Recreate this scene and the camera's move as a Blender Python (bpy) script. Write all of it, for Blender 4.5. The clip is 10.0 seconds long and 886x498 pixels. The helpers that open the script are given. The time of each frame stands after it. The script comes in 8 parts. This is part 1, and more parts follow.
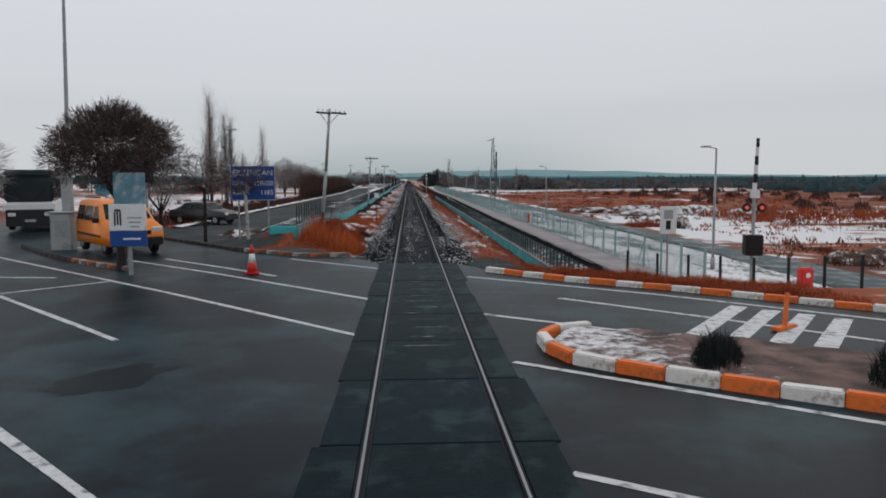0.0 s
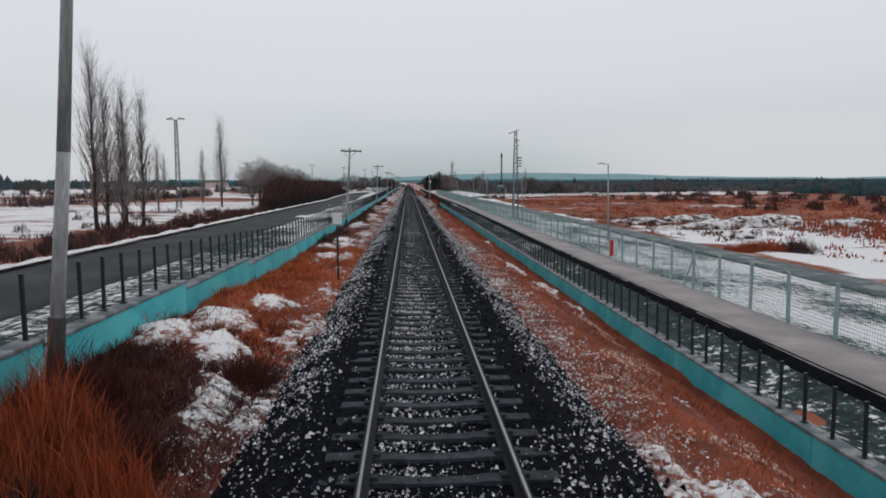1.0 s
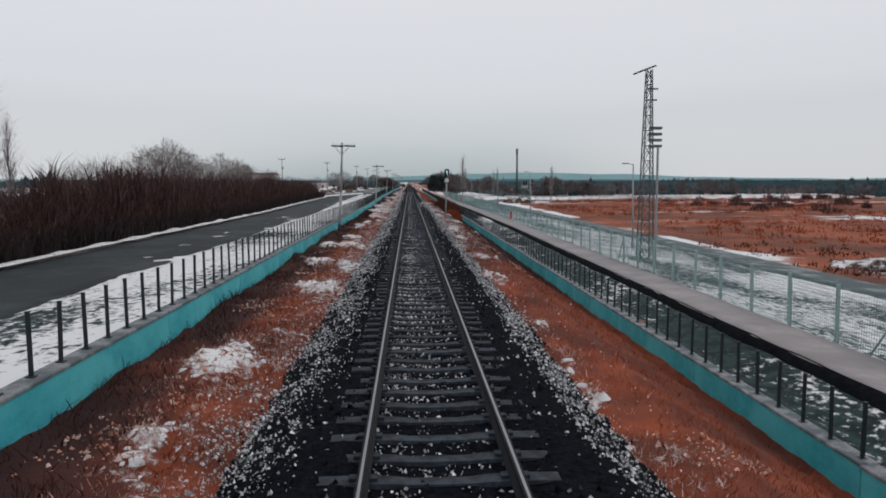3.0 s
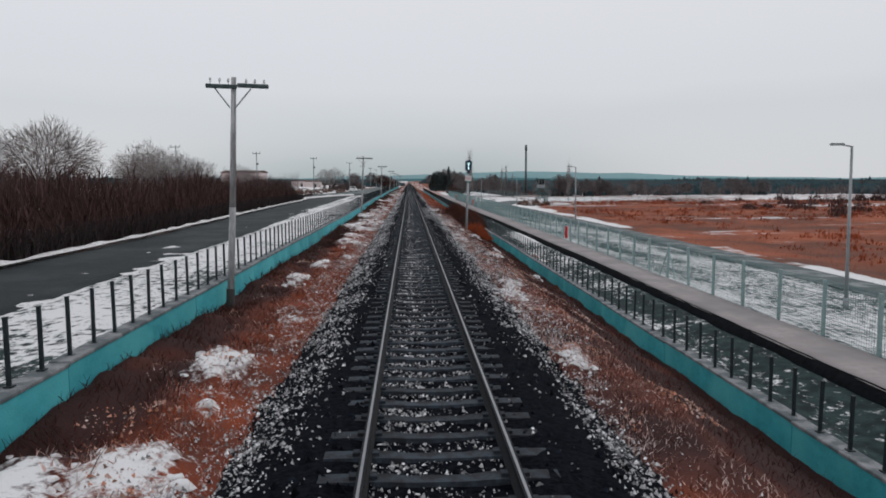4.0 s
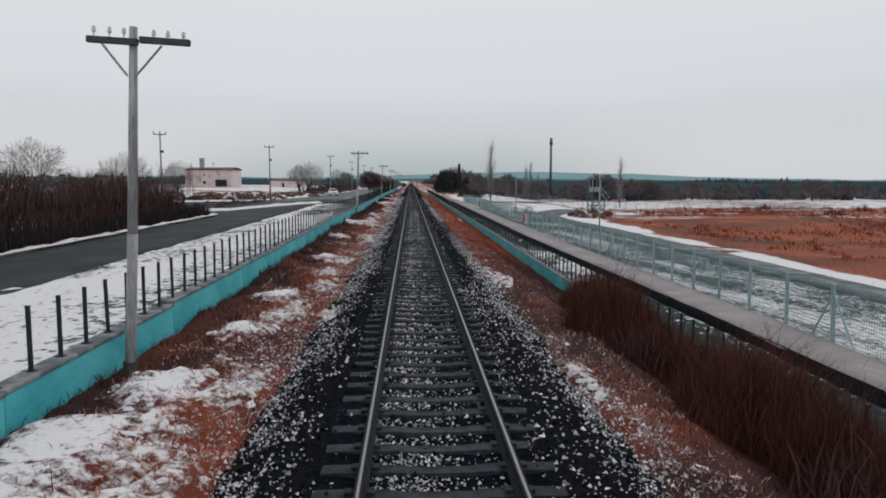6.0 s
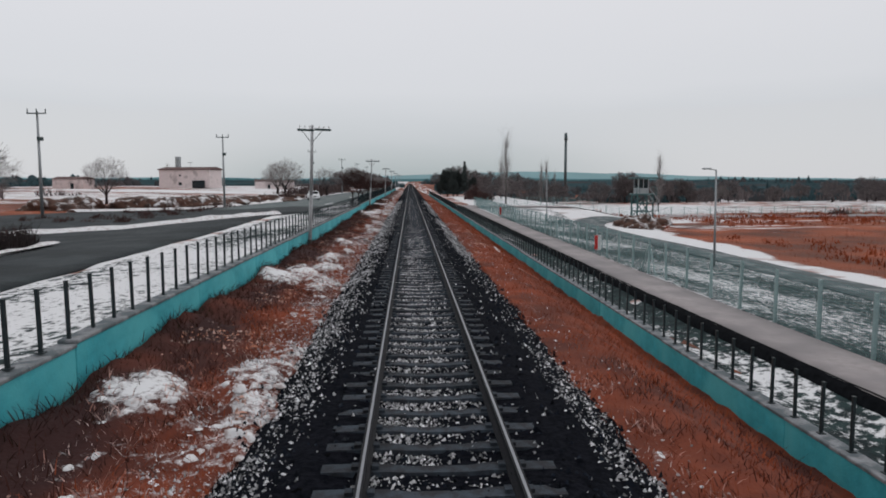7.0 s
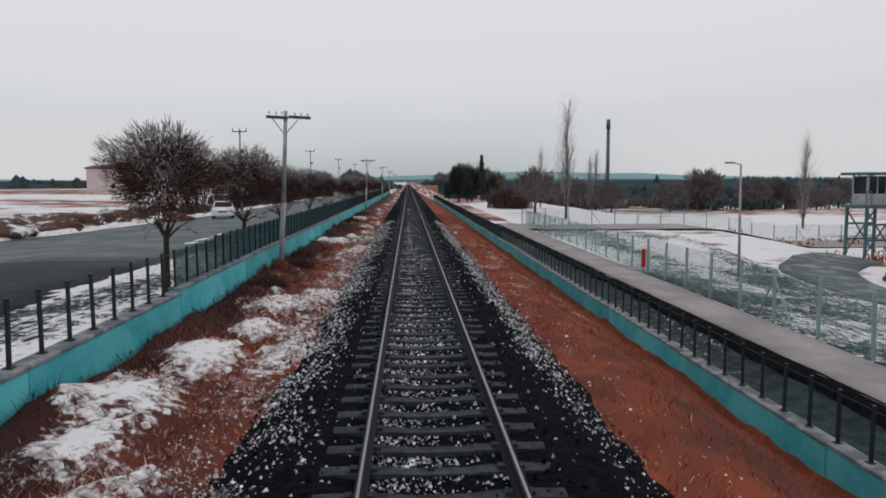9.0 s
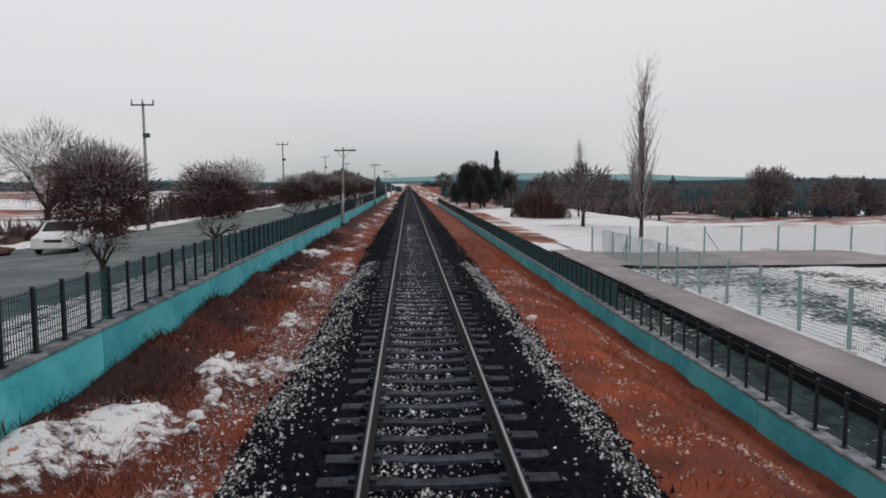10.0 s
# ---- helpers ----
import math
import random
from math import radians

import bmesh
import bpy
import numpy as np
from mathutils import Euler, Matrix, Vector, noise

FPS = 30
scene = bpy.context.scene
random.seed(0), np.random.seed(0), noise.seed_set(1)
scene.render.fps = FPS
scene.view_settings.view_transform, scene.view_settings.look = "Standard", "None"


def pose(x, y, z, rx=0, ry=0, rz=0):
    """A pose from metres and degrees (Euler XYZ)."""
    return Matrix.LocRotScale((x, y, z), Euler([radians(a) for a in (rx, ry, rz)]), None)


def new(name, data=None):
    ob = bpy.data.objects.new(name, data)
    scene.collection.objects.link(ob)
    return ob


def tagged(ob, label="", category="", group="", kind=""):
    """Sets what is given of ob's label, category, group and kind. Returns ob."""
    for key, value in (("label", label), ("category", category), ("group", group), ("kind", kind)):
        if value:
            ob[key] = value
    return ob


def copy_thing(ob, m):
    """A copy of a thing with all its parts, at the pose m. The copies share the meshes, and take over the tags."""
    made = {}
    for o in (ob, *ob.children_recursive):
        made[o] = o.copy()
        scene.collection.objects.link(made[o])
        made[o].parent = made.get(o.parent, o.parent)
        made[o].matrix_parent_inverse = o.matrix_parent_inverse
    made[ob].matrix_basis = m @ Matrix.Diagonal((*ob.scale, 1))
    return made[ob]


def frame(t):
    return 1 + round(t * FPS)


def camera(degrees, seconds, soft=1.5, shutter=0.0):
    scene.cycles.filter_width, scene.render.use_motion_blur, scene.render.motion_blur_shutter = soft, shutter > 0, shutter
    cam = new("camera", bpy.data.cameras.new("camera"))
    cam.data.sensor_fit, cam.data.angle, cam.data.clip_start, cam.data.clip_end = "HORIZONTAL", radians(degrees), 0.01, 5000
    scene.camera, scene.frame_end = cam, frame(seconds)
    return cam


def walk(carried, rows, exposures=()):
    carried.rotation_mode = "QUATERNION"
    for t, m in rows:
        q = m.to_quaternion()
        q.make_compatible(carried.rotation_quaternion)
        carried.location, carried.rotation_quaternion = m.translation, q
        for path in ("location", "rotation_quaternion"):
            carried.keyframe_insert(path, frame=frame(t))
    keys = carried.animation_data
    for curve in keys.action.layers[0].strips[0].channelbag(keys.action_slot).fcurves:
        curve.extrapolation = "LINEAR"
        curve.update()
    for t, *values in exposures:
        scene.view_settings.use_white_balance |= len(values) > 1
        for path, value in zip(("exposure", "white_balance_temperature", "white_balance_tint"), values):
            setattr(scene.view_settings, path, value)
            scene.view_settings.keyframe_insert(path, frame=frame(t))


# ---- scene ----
# The camera stands in a train's cab, 2.75 m over the rails, at 27.8 m/s.
cam = camera(64.0, 10.0, soft=1.8)
PATH = [
    (0, pose(-0.28, 0.00, 2.747, 84.37, 0.00, -2.75) @ pose(0, 0, 0, 0, 0, -0.20)),
    (0.5, pose(-0.28, 13.90, 2.747, 84.57, 0.00, -2.79) @ pose(0, 0, 0, 0, 0, -0.29)),
    (1, pose(-0.28, 27.80, 2.747, 84.64, 0.00, -2.77) @ pose(0, 0, 0, 0, 0, -0.36)),
    (1.5, pose(-0.28, 41.70, 2.747, 84.71, 0.00, -2.67) @ pose(0, 0, 0, 0, 0, -0.09)),
    (2, pose(-0.28, 55.60, 2.747, 84.60, 0.00, -2.67) @ pose(0, 0, 0, 0, 0, -0.04)),
    (2.5, pose(-0.28, 69.50, 2.747, 84.65, 0.00, -2.69) @ pose(0, 0, 0, 0, 0, -0.17)),
    (3.25, pose(-0.28, 90.35, 2.747, 84.59, 0.00, -2.70) @ pose(0, 0, 0, 0, 0, -0.13)),
    (4, pose(-0.28, 111.20, 2.747, 84.53, 0.00, -2.71) @ pose(0, 0, 0, 0, 0, -0.10)),
    (4.5, pose(-0.28, 125.10, 2.747, 84.56, 0.00, -2.63) @ pose(0, 0, 0, 0, 0, -0.01)),
    (5, pose(-0.28, 139.00, 2.747, 84.63, 0.00, -2.58) @ pose(0, 0, 0, 0, 0, 0.12)),
    (5.5, pose(-0.28, 152.90, 2.747, 84.65, 0.00, -2.60) @ pose(0, 0, 0, 0, 0, 0.22)),
    (6, pose(-0.28, 166.80, 2.747, 84.54, 0.00, -2.61) @ pose(0, 0, 0, 0, 0, 0.17)),
    (6.75, pose(-0.28, 187.65, 2.747, 84.55, 0.00, -2.65) @ pose(0, 0, 0, 0, 0, 0.02)),
    (7.5, pose(-0.28, 208.50, 2.747, 84.56, 0.00, -2.68) @ pose(0, 0, 0, 0, 0, -0.13)),
    (8, pose(-0.28, 222.40, 2.747, 84.59, 0.00, -2.69) @ pose(0, 0, 0, 0, 0, -0.19)),
    (8.5, pose(-0.28, 236.30, 2.747, 84.74, 0.00, -2.71) @ pose(0, 0, 0, 0, 0, -0.22)),
    (9, pose(-0.28, 250.20, 2.747, 84.60, 0.00, -2.76) @ pose(0, 0, 0, 0, 0, -0.24)),
    (9.5, pose(-0.28, 264.10, 2.747, 84.67, 0.00, -2.76) @ pose(0, 0, 0, 0, 0, -0.28)),
    (10, pose(-0.28, 278.00, 2.747, 84.72, 0.00, -2.76) @ pose(0, 0, 0, 0, 0, -0.36)),
]
walk(cam, PATH, exposures=[(0, -0.08, 6500, 10), (0.5, 0.0, 6500, 10), (5, 0.0, 6540, 10.5), (7.5, 0.0, 6600, 11), (9.5, 0.0, 6700, 12), (10, 0.05, 6750, 12.5)])

# ---- sky and light: an overcast winter day ----
world = bpy.data.worlds.new("overcast_sky")
scene.world = world
world.use_nodes = True
wn, wl = world.node_tree.nodes, world.node_tree.links
wn.clear()
w_out = wn.new("ShaderNodeOutputWorld")
w_bg = wn.new("ShaderNodeBackground")
w_sky = wn.new("ShaderNodeTexSky")
w_sky.sky_type = 'NISHITA'
w_sky.sun_disc = False
w_sky.sun_elevation = radians(38)
w_sky.sun_rotation = radians(150)
w_scale = wn.new("ShaderNodeVectorMath")
w_scale.operation = 'SCALE'
w_scale.inputs["Scale"].default_value = 0.10
wl.new(w_sky.outputs[0], w_scale.inputs[0])
w_geo = wn.new("ShaderNodeTexCoord")
w_sep = wn.new("ShaderNodeSeparateXYZ")
wl.new(w_geo.outputs["Generated"], w_sep.inputs[0])
w_noise = wn.new("ShaderNodeTexNoise")
w_noise.inputs["Scale"].default_value = 2.2
w_noise.inputs["Detail"].default_value = 4
w_map = wn.new("ShaderNodeMapping")
w_map.inputs["Scale"].default_value = (1, 1, 5)
wl.new(w_geo.outputs["Generated"], w_map.inputs[0])
wl.new(w_map.outputs[0], w_noise.inputs["Vector"])
w_add = wn.new("ShaderNodeMath")
w_add.operation = 'MULTIPLY_ADD'
w_add.inputs[1].default_value = 0.05
wl.new(w_noise.outputs["Fac"], w_add.inputs[0])
wl.new(w_sep.outputs["Z"], w_add.inputs[2])
w_ramp = wn.new("ShaderNodeValToRGB")
w_ramp.color_ramp.elements[0].position = 0.0
w_ramp.color_ramp.elements[0].color = (0.30, 0.375, 0.40, 1)
w_ramp.color_ramp.elements[1].position = 0.30
w_ramp.color_ramp.elements[1].color = (0.755, 0.765, 0.80, 1)
for w_p, w_c in ((0.035, (0.43, 0.485, 0.51)), (0.075, (0.55, 0.585, 0.62)), (0.15, (0.68, 0.70, 0.735))):
    w_ramp.color_ramp.elements.new(w_p).color = (*w_c, 1)
wl.new(w_add.outputs[0], w_ramp.inputs[0])
w_mix = wn.new("ShaderNodeMix")
w_mix.data_type = 'RGBA'
w_mix.inputs["Factor"].default_value = 0.94
wl.new(w_scale.outputs[0], w_mix.inputs["A"])
# the cloud thins towards the sides, so that the haze is deepest along the track
w_side = wn.new("ShaderNodeMath")
w_side.operation = 'ABSOLUTE'
wl.new(w_sep.outputs["X"], w_side.inputs[0])
w_wide = wn.new("ShaderNodeMapRange")
w_wide.interpolation_type = 'SMOOTHSTEP'
w_wide.inputs["From Min"].default_value, w_wide.inputs["From Max"].default_value = 0.08, 0.42
wl.new(w_side.outputs[0], w_wide.inputs["Value"])
w_light = wn.new("ShaderNodeMix")
w_light.data_type = 'RGBA'
w_light.blend_type = 'LIGHTEN'
w_light.inputs["B"].default_value = (0.635, 0.655, 0.685, 1)
wl.new(w_wide.outputs["Result"], w_light.inputs["Factor"])
wl.new(w_ramp.outputs[0], w_light.inputs["A"])
wl.new(w_light.outputs["Result"], w_mix.inputs["B"])
wl.new(w_mix.outputs["Result"], w_bg.inputs["Color"])
w_bg.inputs["Strength"].default_value = 1.0
wl.new(w_bg.outputs[0], w_out.inputs[0])

sun_data = bpy.data.lights.new("sun", 'SUN')
sun_data.energy = 0.3
sun_data.angle = radians(25)
sun_data.color = (1.0, 0.97, 0.93)
sun = new("sun", sun_data)
sun.matrix_basis = pose(0, 0, 60, 52, 0, 150)

# ---- materials ----
def material(name, base, rough=0.8, metal=0.0, vary=0.25, scale=6.0, bump=0.0, bump_scale=40.0, second=None, amount=0.5,
             second_scale=1.5, sharp=0.12, island=0.0, random_ob=0.0, spec=0.3, stretch=(1, 1, 1)):
    """A surface: base colour with grain, blotches of a second colour, and fine relief, in metres."""
    m = bpy.data.materials.new(name)
    m.use_nodes = True
    n, l = m.node_tree.nodes, m.node_tree.links
    b = n["Principled BSDF"]
    b.inputs["Roughness"].default_value = rough
    b.inputs["Metallic"].default_value = metal
    b.inputs["Specular IOR Level"].default_value = spec
    tc = n.new("ShaderNodeTexCoord")
    mp = n.new("ShaderNodeMapping")
    mp.inputs["Scale"].default_value = stretch
    l.new(tc.outputs["Object"], mp.inputs[0])
    g = n.new("ShaderNodeTexNoise")
    g.inputs["Scale"].default_value = scale
    g.inputs["Detail"].default_value = 6
    g.inputs["Roughness"].default_value = 0.65
    l.new(mp.outputs[0], g.inputs["Vector"])
    mr = n.new("ShaderNodeMapRange")
    mr.inputs["From Min"].default_value, mr.inputs["From Max"].default_value = 0.3, 0.7
    mr.inputs["To Min"].default_value, mr.inputs["To Max"].default_value = 1 - vary, 1 + vary
    l.new(g.outputs["Fac"], mr.inputs["Value"])
    hsv = n.new("ShaderNodeHueSaturation")
    hsv.inputs["Color"].default_value = (*base, 1)
    l.new(mr.outputs["Result"], hsv.inputs["Value"])
    colour = hsv.outputs[0]
    if second:
        g2 = n.new("ShaderNodeTexNoise")
        g2.inputs["Scale"].default_value = second_scale
        g2.inputs["Detail"].default_value = 7
        g2.inputs["Roughness"].default_value = 0.62
        l.new(mp.outputs[0], g2.inputs["Vector"])
        r2 = n.new("ShaderNodeMapRange")
        r2.interpolation_type = 'SMOOTHSTEP'
        edge = 0.5 + (0.5 - amount) * 0.5
        r2.inputs["From Min"].default_value, r2.inputs["From Max"].default_value = edge - sharp / 2, edge + sharp / 2
        l.new(g2.outputs["Fac"], r2.inputs["Value"])
        mx = n.new("ShaderNodeMix")
        mx.data_type = 'RGBA'
        l.new(r2.outputs["Result"], mx.inputs["Factor"])
        l.new(colour, mx.inputs["A"])
        mx.inputs["B"].default_value = (*second, 1)
        colour = mx.outputs["Result"]
    for use, node, socket in ((island, "ShaderNodeNewGeometry", "Random Per Island"), (random_ob, "ShaderNodeObjectInfo", "Random")):
        if use:
            src = n.new(node)
            r3 = n.new("ShaderNodeMapRange")
            r3.inputs["To Min"].default_value, r3.inputs["To Max"].default_value = 1 - use, 1 + use
            l.new(src.outputs[socket], r3.inputs["Value"])
            h3 = n.new("ShaderNodeHueSaturation")
            l.new(colour, h3.inputs["Color"])
            l.new(r3.outputs["Result"], h3.inputs["Value"])
            colour = h3.outputs[0]
    l.new(colour, b.inputs["Base Color"])
    if bump:
        g4 = n.new("ShaderNodeTexNoise")
        g4.inputs["Scale"].default_value = bump_scale
        g4.inputs["Detail"].default_value = 5
        l.new(mp.outputs[0], g4.inputs["Vector"])
        bp = n.new("ShaderNodeBump")
        bp.inputs["Strength"].default_value = bump
        bp.inputs["Distance"].default_value = 0.02
        l.new(g4.outputs["Fac"], bp.inputs["Height"])
        l.new(bp.outputs[0], b.inputs["Normal"])
    return m


SNOW = (0.72, 0.725, 0.735)


def snowy(name, base, second, rough=0.9, scale=2.5, bump=0.8, melt=7.0, lo=0.42, hi=0.58, stretch=(1, 1, 1), brown=None):
    """Ground under patchy snow: the mesh's attribute "snow" sets how much, noise frays the patches; "brown" sets where the turf is dead."""
    m = material(name, base, rough, vary=0.35, scale=scale * 4, second=second, second_scale=scale, amount=0.5, sharp=0.25, bump=bump, bump_scale=18, spec=0.15)
    n, l = m.node_tree.nodes, m.node_tree.links
    b = n["Principled BSDF"]
    old = b.inputs["Base Color"].links[0].from_socket
    if brown:
        dead = n.new("ShaderNodeAttribute")
        dead.attribute_name = "brown"
        bx = n.new("ShaderNodeMix")
        bx.data_type = 'RGBA'
        l.new(dead.outputs["Fac"], bx.inputs["Factor"])
        l.new(old, bx.inputs["A"])
        bx.inputs["B"].default_value = (*brown, 1)
        old = bx.outputs["Result"]
    at = n.new("ShaderNodeAttribute")
    at.attribute_name = "snow"
    tc = n.new("ShaderNodeTexCoord")
    mp = n.new("ShaderNodeMapping")
    mp.inputs["Scale"].default_value = stretch
    l.new(tc.outputs["Object"], mp.inputs[0])
    g = n.new("ShaderNodeTexNoise")
    g.inputs["Scale"].default_value = melt
    g.inputs["Detail"].default_value = 8
    g.inputs["Roughness"].default_value = 0.7
    l.new(mp.outputs[0], g.inputs["Vector"])
    ad = n.new("ShaderNodeMath")
    ad.operation = 'ADD'
    l.new(at.outputs["Fac"], ad.inputs[0])
    l.new(g.outputs["Fac"], ad.inputs[1])
    r = n.new("ShaderNodeMapRange")
    r.interpolation_type = 'SMOOTHSTEP'
    r.inputs["From Min"].default_value, r.inputs["From Max"].default_value = 0.5 + lo, 0.5 + hi
    l.new(ad.outputs[0], r.inputs["Value"])
    mx = n.new("ShaderNodeMix")
    mx.data_type = 'RGBA'
    l.new(r.outputs["Result"], mx.inputs["Factor"])
    l.new(old, mx.inputs["A"])
    mx.inputs["B"].default_value = (*SNOW, 1)
    l.new(mx.outputs["Result"], b.inputs["Base Color"])
    return m


M_VERGE = snowy("dry_red_grass_soil", (0.27, 0.062, 0.027), (0.125, 0.036, 0.022), scale=0.8, melt=5.5, lo=0.38, hi=0.58, brown=(0.040, 0.017, 0.016))
M_GRASS_PALE = material("frosted_dry_grass", (0.48, 0.24, 0.19), 0.9, vary=0.3, scale=1.5, second=(0.62, 0.56, 0.54), second_scale=1.2, amount=0.40, sharp=0.3, island=0.4, spec=0.1)
M_GRASS_BROWN = material("brown_dead_grass", (0.085, 0.029, 0.022), 0.9, vary=0.3, scale=0.8, second=(0.042, 0.018, 0.016), second_scale=0.4, amount=0.5, sharp=0.35, island=0.35, spec=0.1)
M_GRASS_DARK = material("dark_dead_grass", (0.055, 0.022, 0.016), 0.9, vary=0.3, scale=1, second=(0.03, 0.03, 0.016), second_scale=0.5, amount=0.4, sharp=0.3, island=0.5, spec=0.1)
M_FIELD = snowy("winter_field", (0.31, 0.088, 0.043), (0.12, 0.050, 0.035), scale=0.10, melt=0.35, stretch=(0.5, 1, 1))
M_DITCH = snowy("frosted_turf", (0.026, 0.050, 0.050), (0.010, 0.018, 0.020), scale=2.2, melt=4.6, lo=0.45, hi=0.56, stretch=(1, 0.8, 1))
M_BED = snowy("ballast_bed", (0.0026, 0.0035, 0.0056), (0.009, 0.010, 0.014), scale=12, bump=1.0, melt=26, lo=0.40, hi=0.60)
M_BED.node_tree.nodes["Principled BSDF"].inputs["Specular IOR Level"].default_value = 0.02
M_STONE = material("ballast_stone", (0.0065, 0.0085, 0.0130), 0.9, vary=0.3, scale=9, second=(0.030, 0.033, 0.037), second_scale=14, amount=0.26, island=0.9, spec=0.04)
M_STONE_SNOW = material("frosted_ballast_stone", (0.36, 0.362, 0.37), 0.9, vary=0.35, scale=9, second=(0.60, 0.60, 0.62), second_scale=9, amount=0.45, island=0.7, spec=0.2)
M_SLEEPER = material("sleeper_concrete", (0.040, 0.054, 0.070), 0.85, vary=0.3, scale=9, second=(0.016, 0.017, 0.021), second_scale=5, amount=0.5, sharp=0.3, bump=0.4, bump_scale=60, random_ob=0.3)
M_RAIL = material("rail_steel", (0.012, 0.013, 0.016), 0.7, 0.0, vary=0.3, scale=20, bump=0.2, spec=0.12)
M_RAILTOP = material("polished_rail_head", (0.26, 0.27, 0.29), 0.38, 0.9, vary=0.15, scale=8, stretch=(8, 0.4, 8))
M_TEAL = material("teal_paint_on_concrete", (0.040, 0.37, 0.43), 0.7, vary=0.2, scale=5, second=(0.10, 0.51, 0.55), second_scale=0.6, amount=0.5, sharp=0.35, bump=0.35, bump_scale=30, random_ob=0.12)
M_COPING = material("weathered_concrete_coping", (0.22, 0.23, 0.24), 0.85, vary=0.3, scale=6, second=(0.10, 0.12, 0.13), second_scale=2, amount=0.5, bump=0.4)
M_POST = material("dark_fence_steel", (0.018, 0.028, 0.032), 0.55, 0.3, vary=0.3, scale=12)
M_MESHPOST = material("grey_green_fence_steel", (0.30, 0.41, 0.41), 0.5, 0.2, vary=0.2, scale=8)
M_ASPHALT = material("asphalt", (0.026, 0.032, 0.035), 0.8, vary=0.25, scale=10, second=(0.045, 0.055, 0.058), second_scale=0.35, amount=0.45, sharp=0.2, bump=0.35, bump_scale=90, spec=0.15)
M_ROAD_PALE = material("pale_grey_asphalt", (0.095, 0.120, 0.120), 0.85, vary=0.25, scale=8, second=(0.17, 0.195, 0.195), second_scale=0.4, amount=0.45, sharp=0.3, bump=0.3, bump_scale=80, spec=0.15)
M_LANE = material("pale_frosted_asphalt", (0.095, 0.118, 0.122), 0.85, vary=0.25, scale=6, second=(0.24, 0.265, 0.27), second_scale=0.6, amount=0.40, sharp=0.2, bump=0.3, bump_scale=60, spec=0.1)
M_ASPHALT_WET = material("wet_asphalt", (0.0010, 0.0060, 0.0105), 0.42, vary=0.35, scale=8, second=(0.020, 0.045, 0.054), second_scale=0.30, amount=0.42, sharp=0.20, bump=0.15, bump_scale=70, spec=0.07)
M_SLAB = material("dark_crossing_panel", (0.0035, 0.0135, 0.0185), 0.6, vary=0.3, scale=5, second=(0.018, 0.036, 0.040), second_scale=1.2, amount=0.35, bump=0.4, bump_scale=50, random_ob=0.2, spec=0.05)
M_PATH = material("pale_concrete_path", (0.33, 0.30, 0.298), 0.85, vary=0.2, scale=4, second=(0.23, 0.213, 0.215), second_scale=0.5, amount=0.5, sharp=0.3, bump=0.2)
M_DARKEARTH = material("near_black_earth", (0.0075, 0.0085, 0.0100), 0.95, vary=0.5, scale=5, bump=0.8, bump_scale=12, spec=0.02)
M_PAINT = material("worn_road_paint", (0.58, 0.59, 0.60), 0.6, vary=0.15, scale=12, second=(0.12, 0.14, 0.15), second_scale=6, amount=0.32, sharp=0.2)
M_KERB_O = material("orange_kerb_paint", (0.72, 0.16, 0.03), 0.6, vary=0.15, scale=8, second=(0.42, 0.12, 0.05), second_scale=5, amount=0.3, bump=0.3)
M_KERB_W = material("white_kerb_paint", (0.70, 0.68, 0.65), 0.65, vary=0.12, scale=8, second=(0.38, 0.33, 0.28), second_scale=5, amount=0.3, bump=0.3)
M_WOOD = material("weathered_pole_wood", (0.30, 0.305, 0.31), 0.85, vary=0.35, scale=7, second=(0.46, 0.47, 0.48), second_scale=2, amount=0.4, bump=0.5, bump_scale=30, stretch=(4, 4, 0.5))
M_WOOD_DARK = material("dark_tarred_wood", (0.045, 0.042, 0.04), 0.85, vary=0.35, scale=7, bump=0.4, stretch=(4, 4, 0.5))
M_CROSSARM = material("cross_arm_timber", (0.06, 0.085, 0.085), 0.8, vary=0.3, scale=6, bump=0.3)
M_PORCELAIN = material("insulator_porcelain", (0.62, 0.63, 0.62), 0.25, vary=0.06, scale=10)
M_GALV = material("galvanised_steel", (0.30, 0.32, 0.33), 0.5, 0.6, vary=0.15, scale=9)
M_SNOW = material("lying_snow", SNOW, 0.85, vary=0.10, scale=9, second=(0.40, 0.33, 0.31), second_scale=5, amount=0.34, sharp=0.22, bump=0.6, bump_scale=9)
M_BUSH = material("dry_brown_bush", (0.095, 0.038, 0.027), 0.9, vary=0.3, scale=1.5, island=0.5, spec=0.1)
M_GRASS = material("dry_red_grass", (0.33, 0.078, 0.032), 0.9, vary=0.25, scale=0.7, second=(0.17, 0.046, 0.025), second_scale=0.45, amount=0.42, sharp=0.35, island=0.22, spec=0.1)
M_GRASS_ORANGE = material("orange_dry_grass", (0.56, 0.150, 0.052), 0.9, vary=0.3, scale=0.9, second=(0.27, 0.066, 0.030), second_scale=0.6, amount=0.42, sharp=0.3, island=0.3, spec=0.1)
M_BARK = material("dark_bark", (0.035, 0.026, 0.026), 0.9, vary=0.35, scale=9, bump=0.5)
M_BARK_LIMED = material("limewashed_bark", (0.42, 0.43, 0.43), 0.9, vary=0.3, scale=6, second=(0.12, 0.10, 0.10), second_scale=4, amount=0.35, bump=0.5)
M_TWIG = material("bare_twigs", (0.088, 0.064, 0.062), 0.9, vary=0.3, scale=2, island=0.4, spec=0.1)
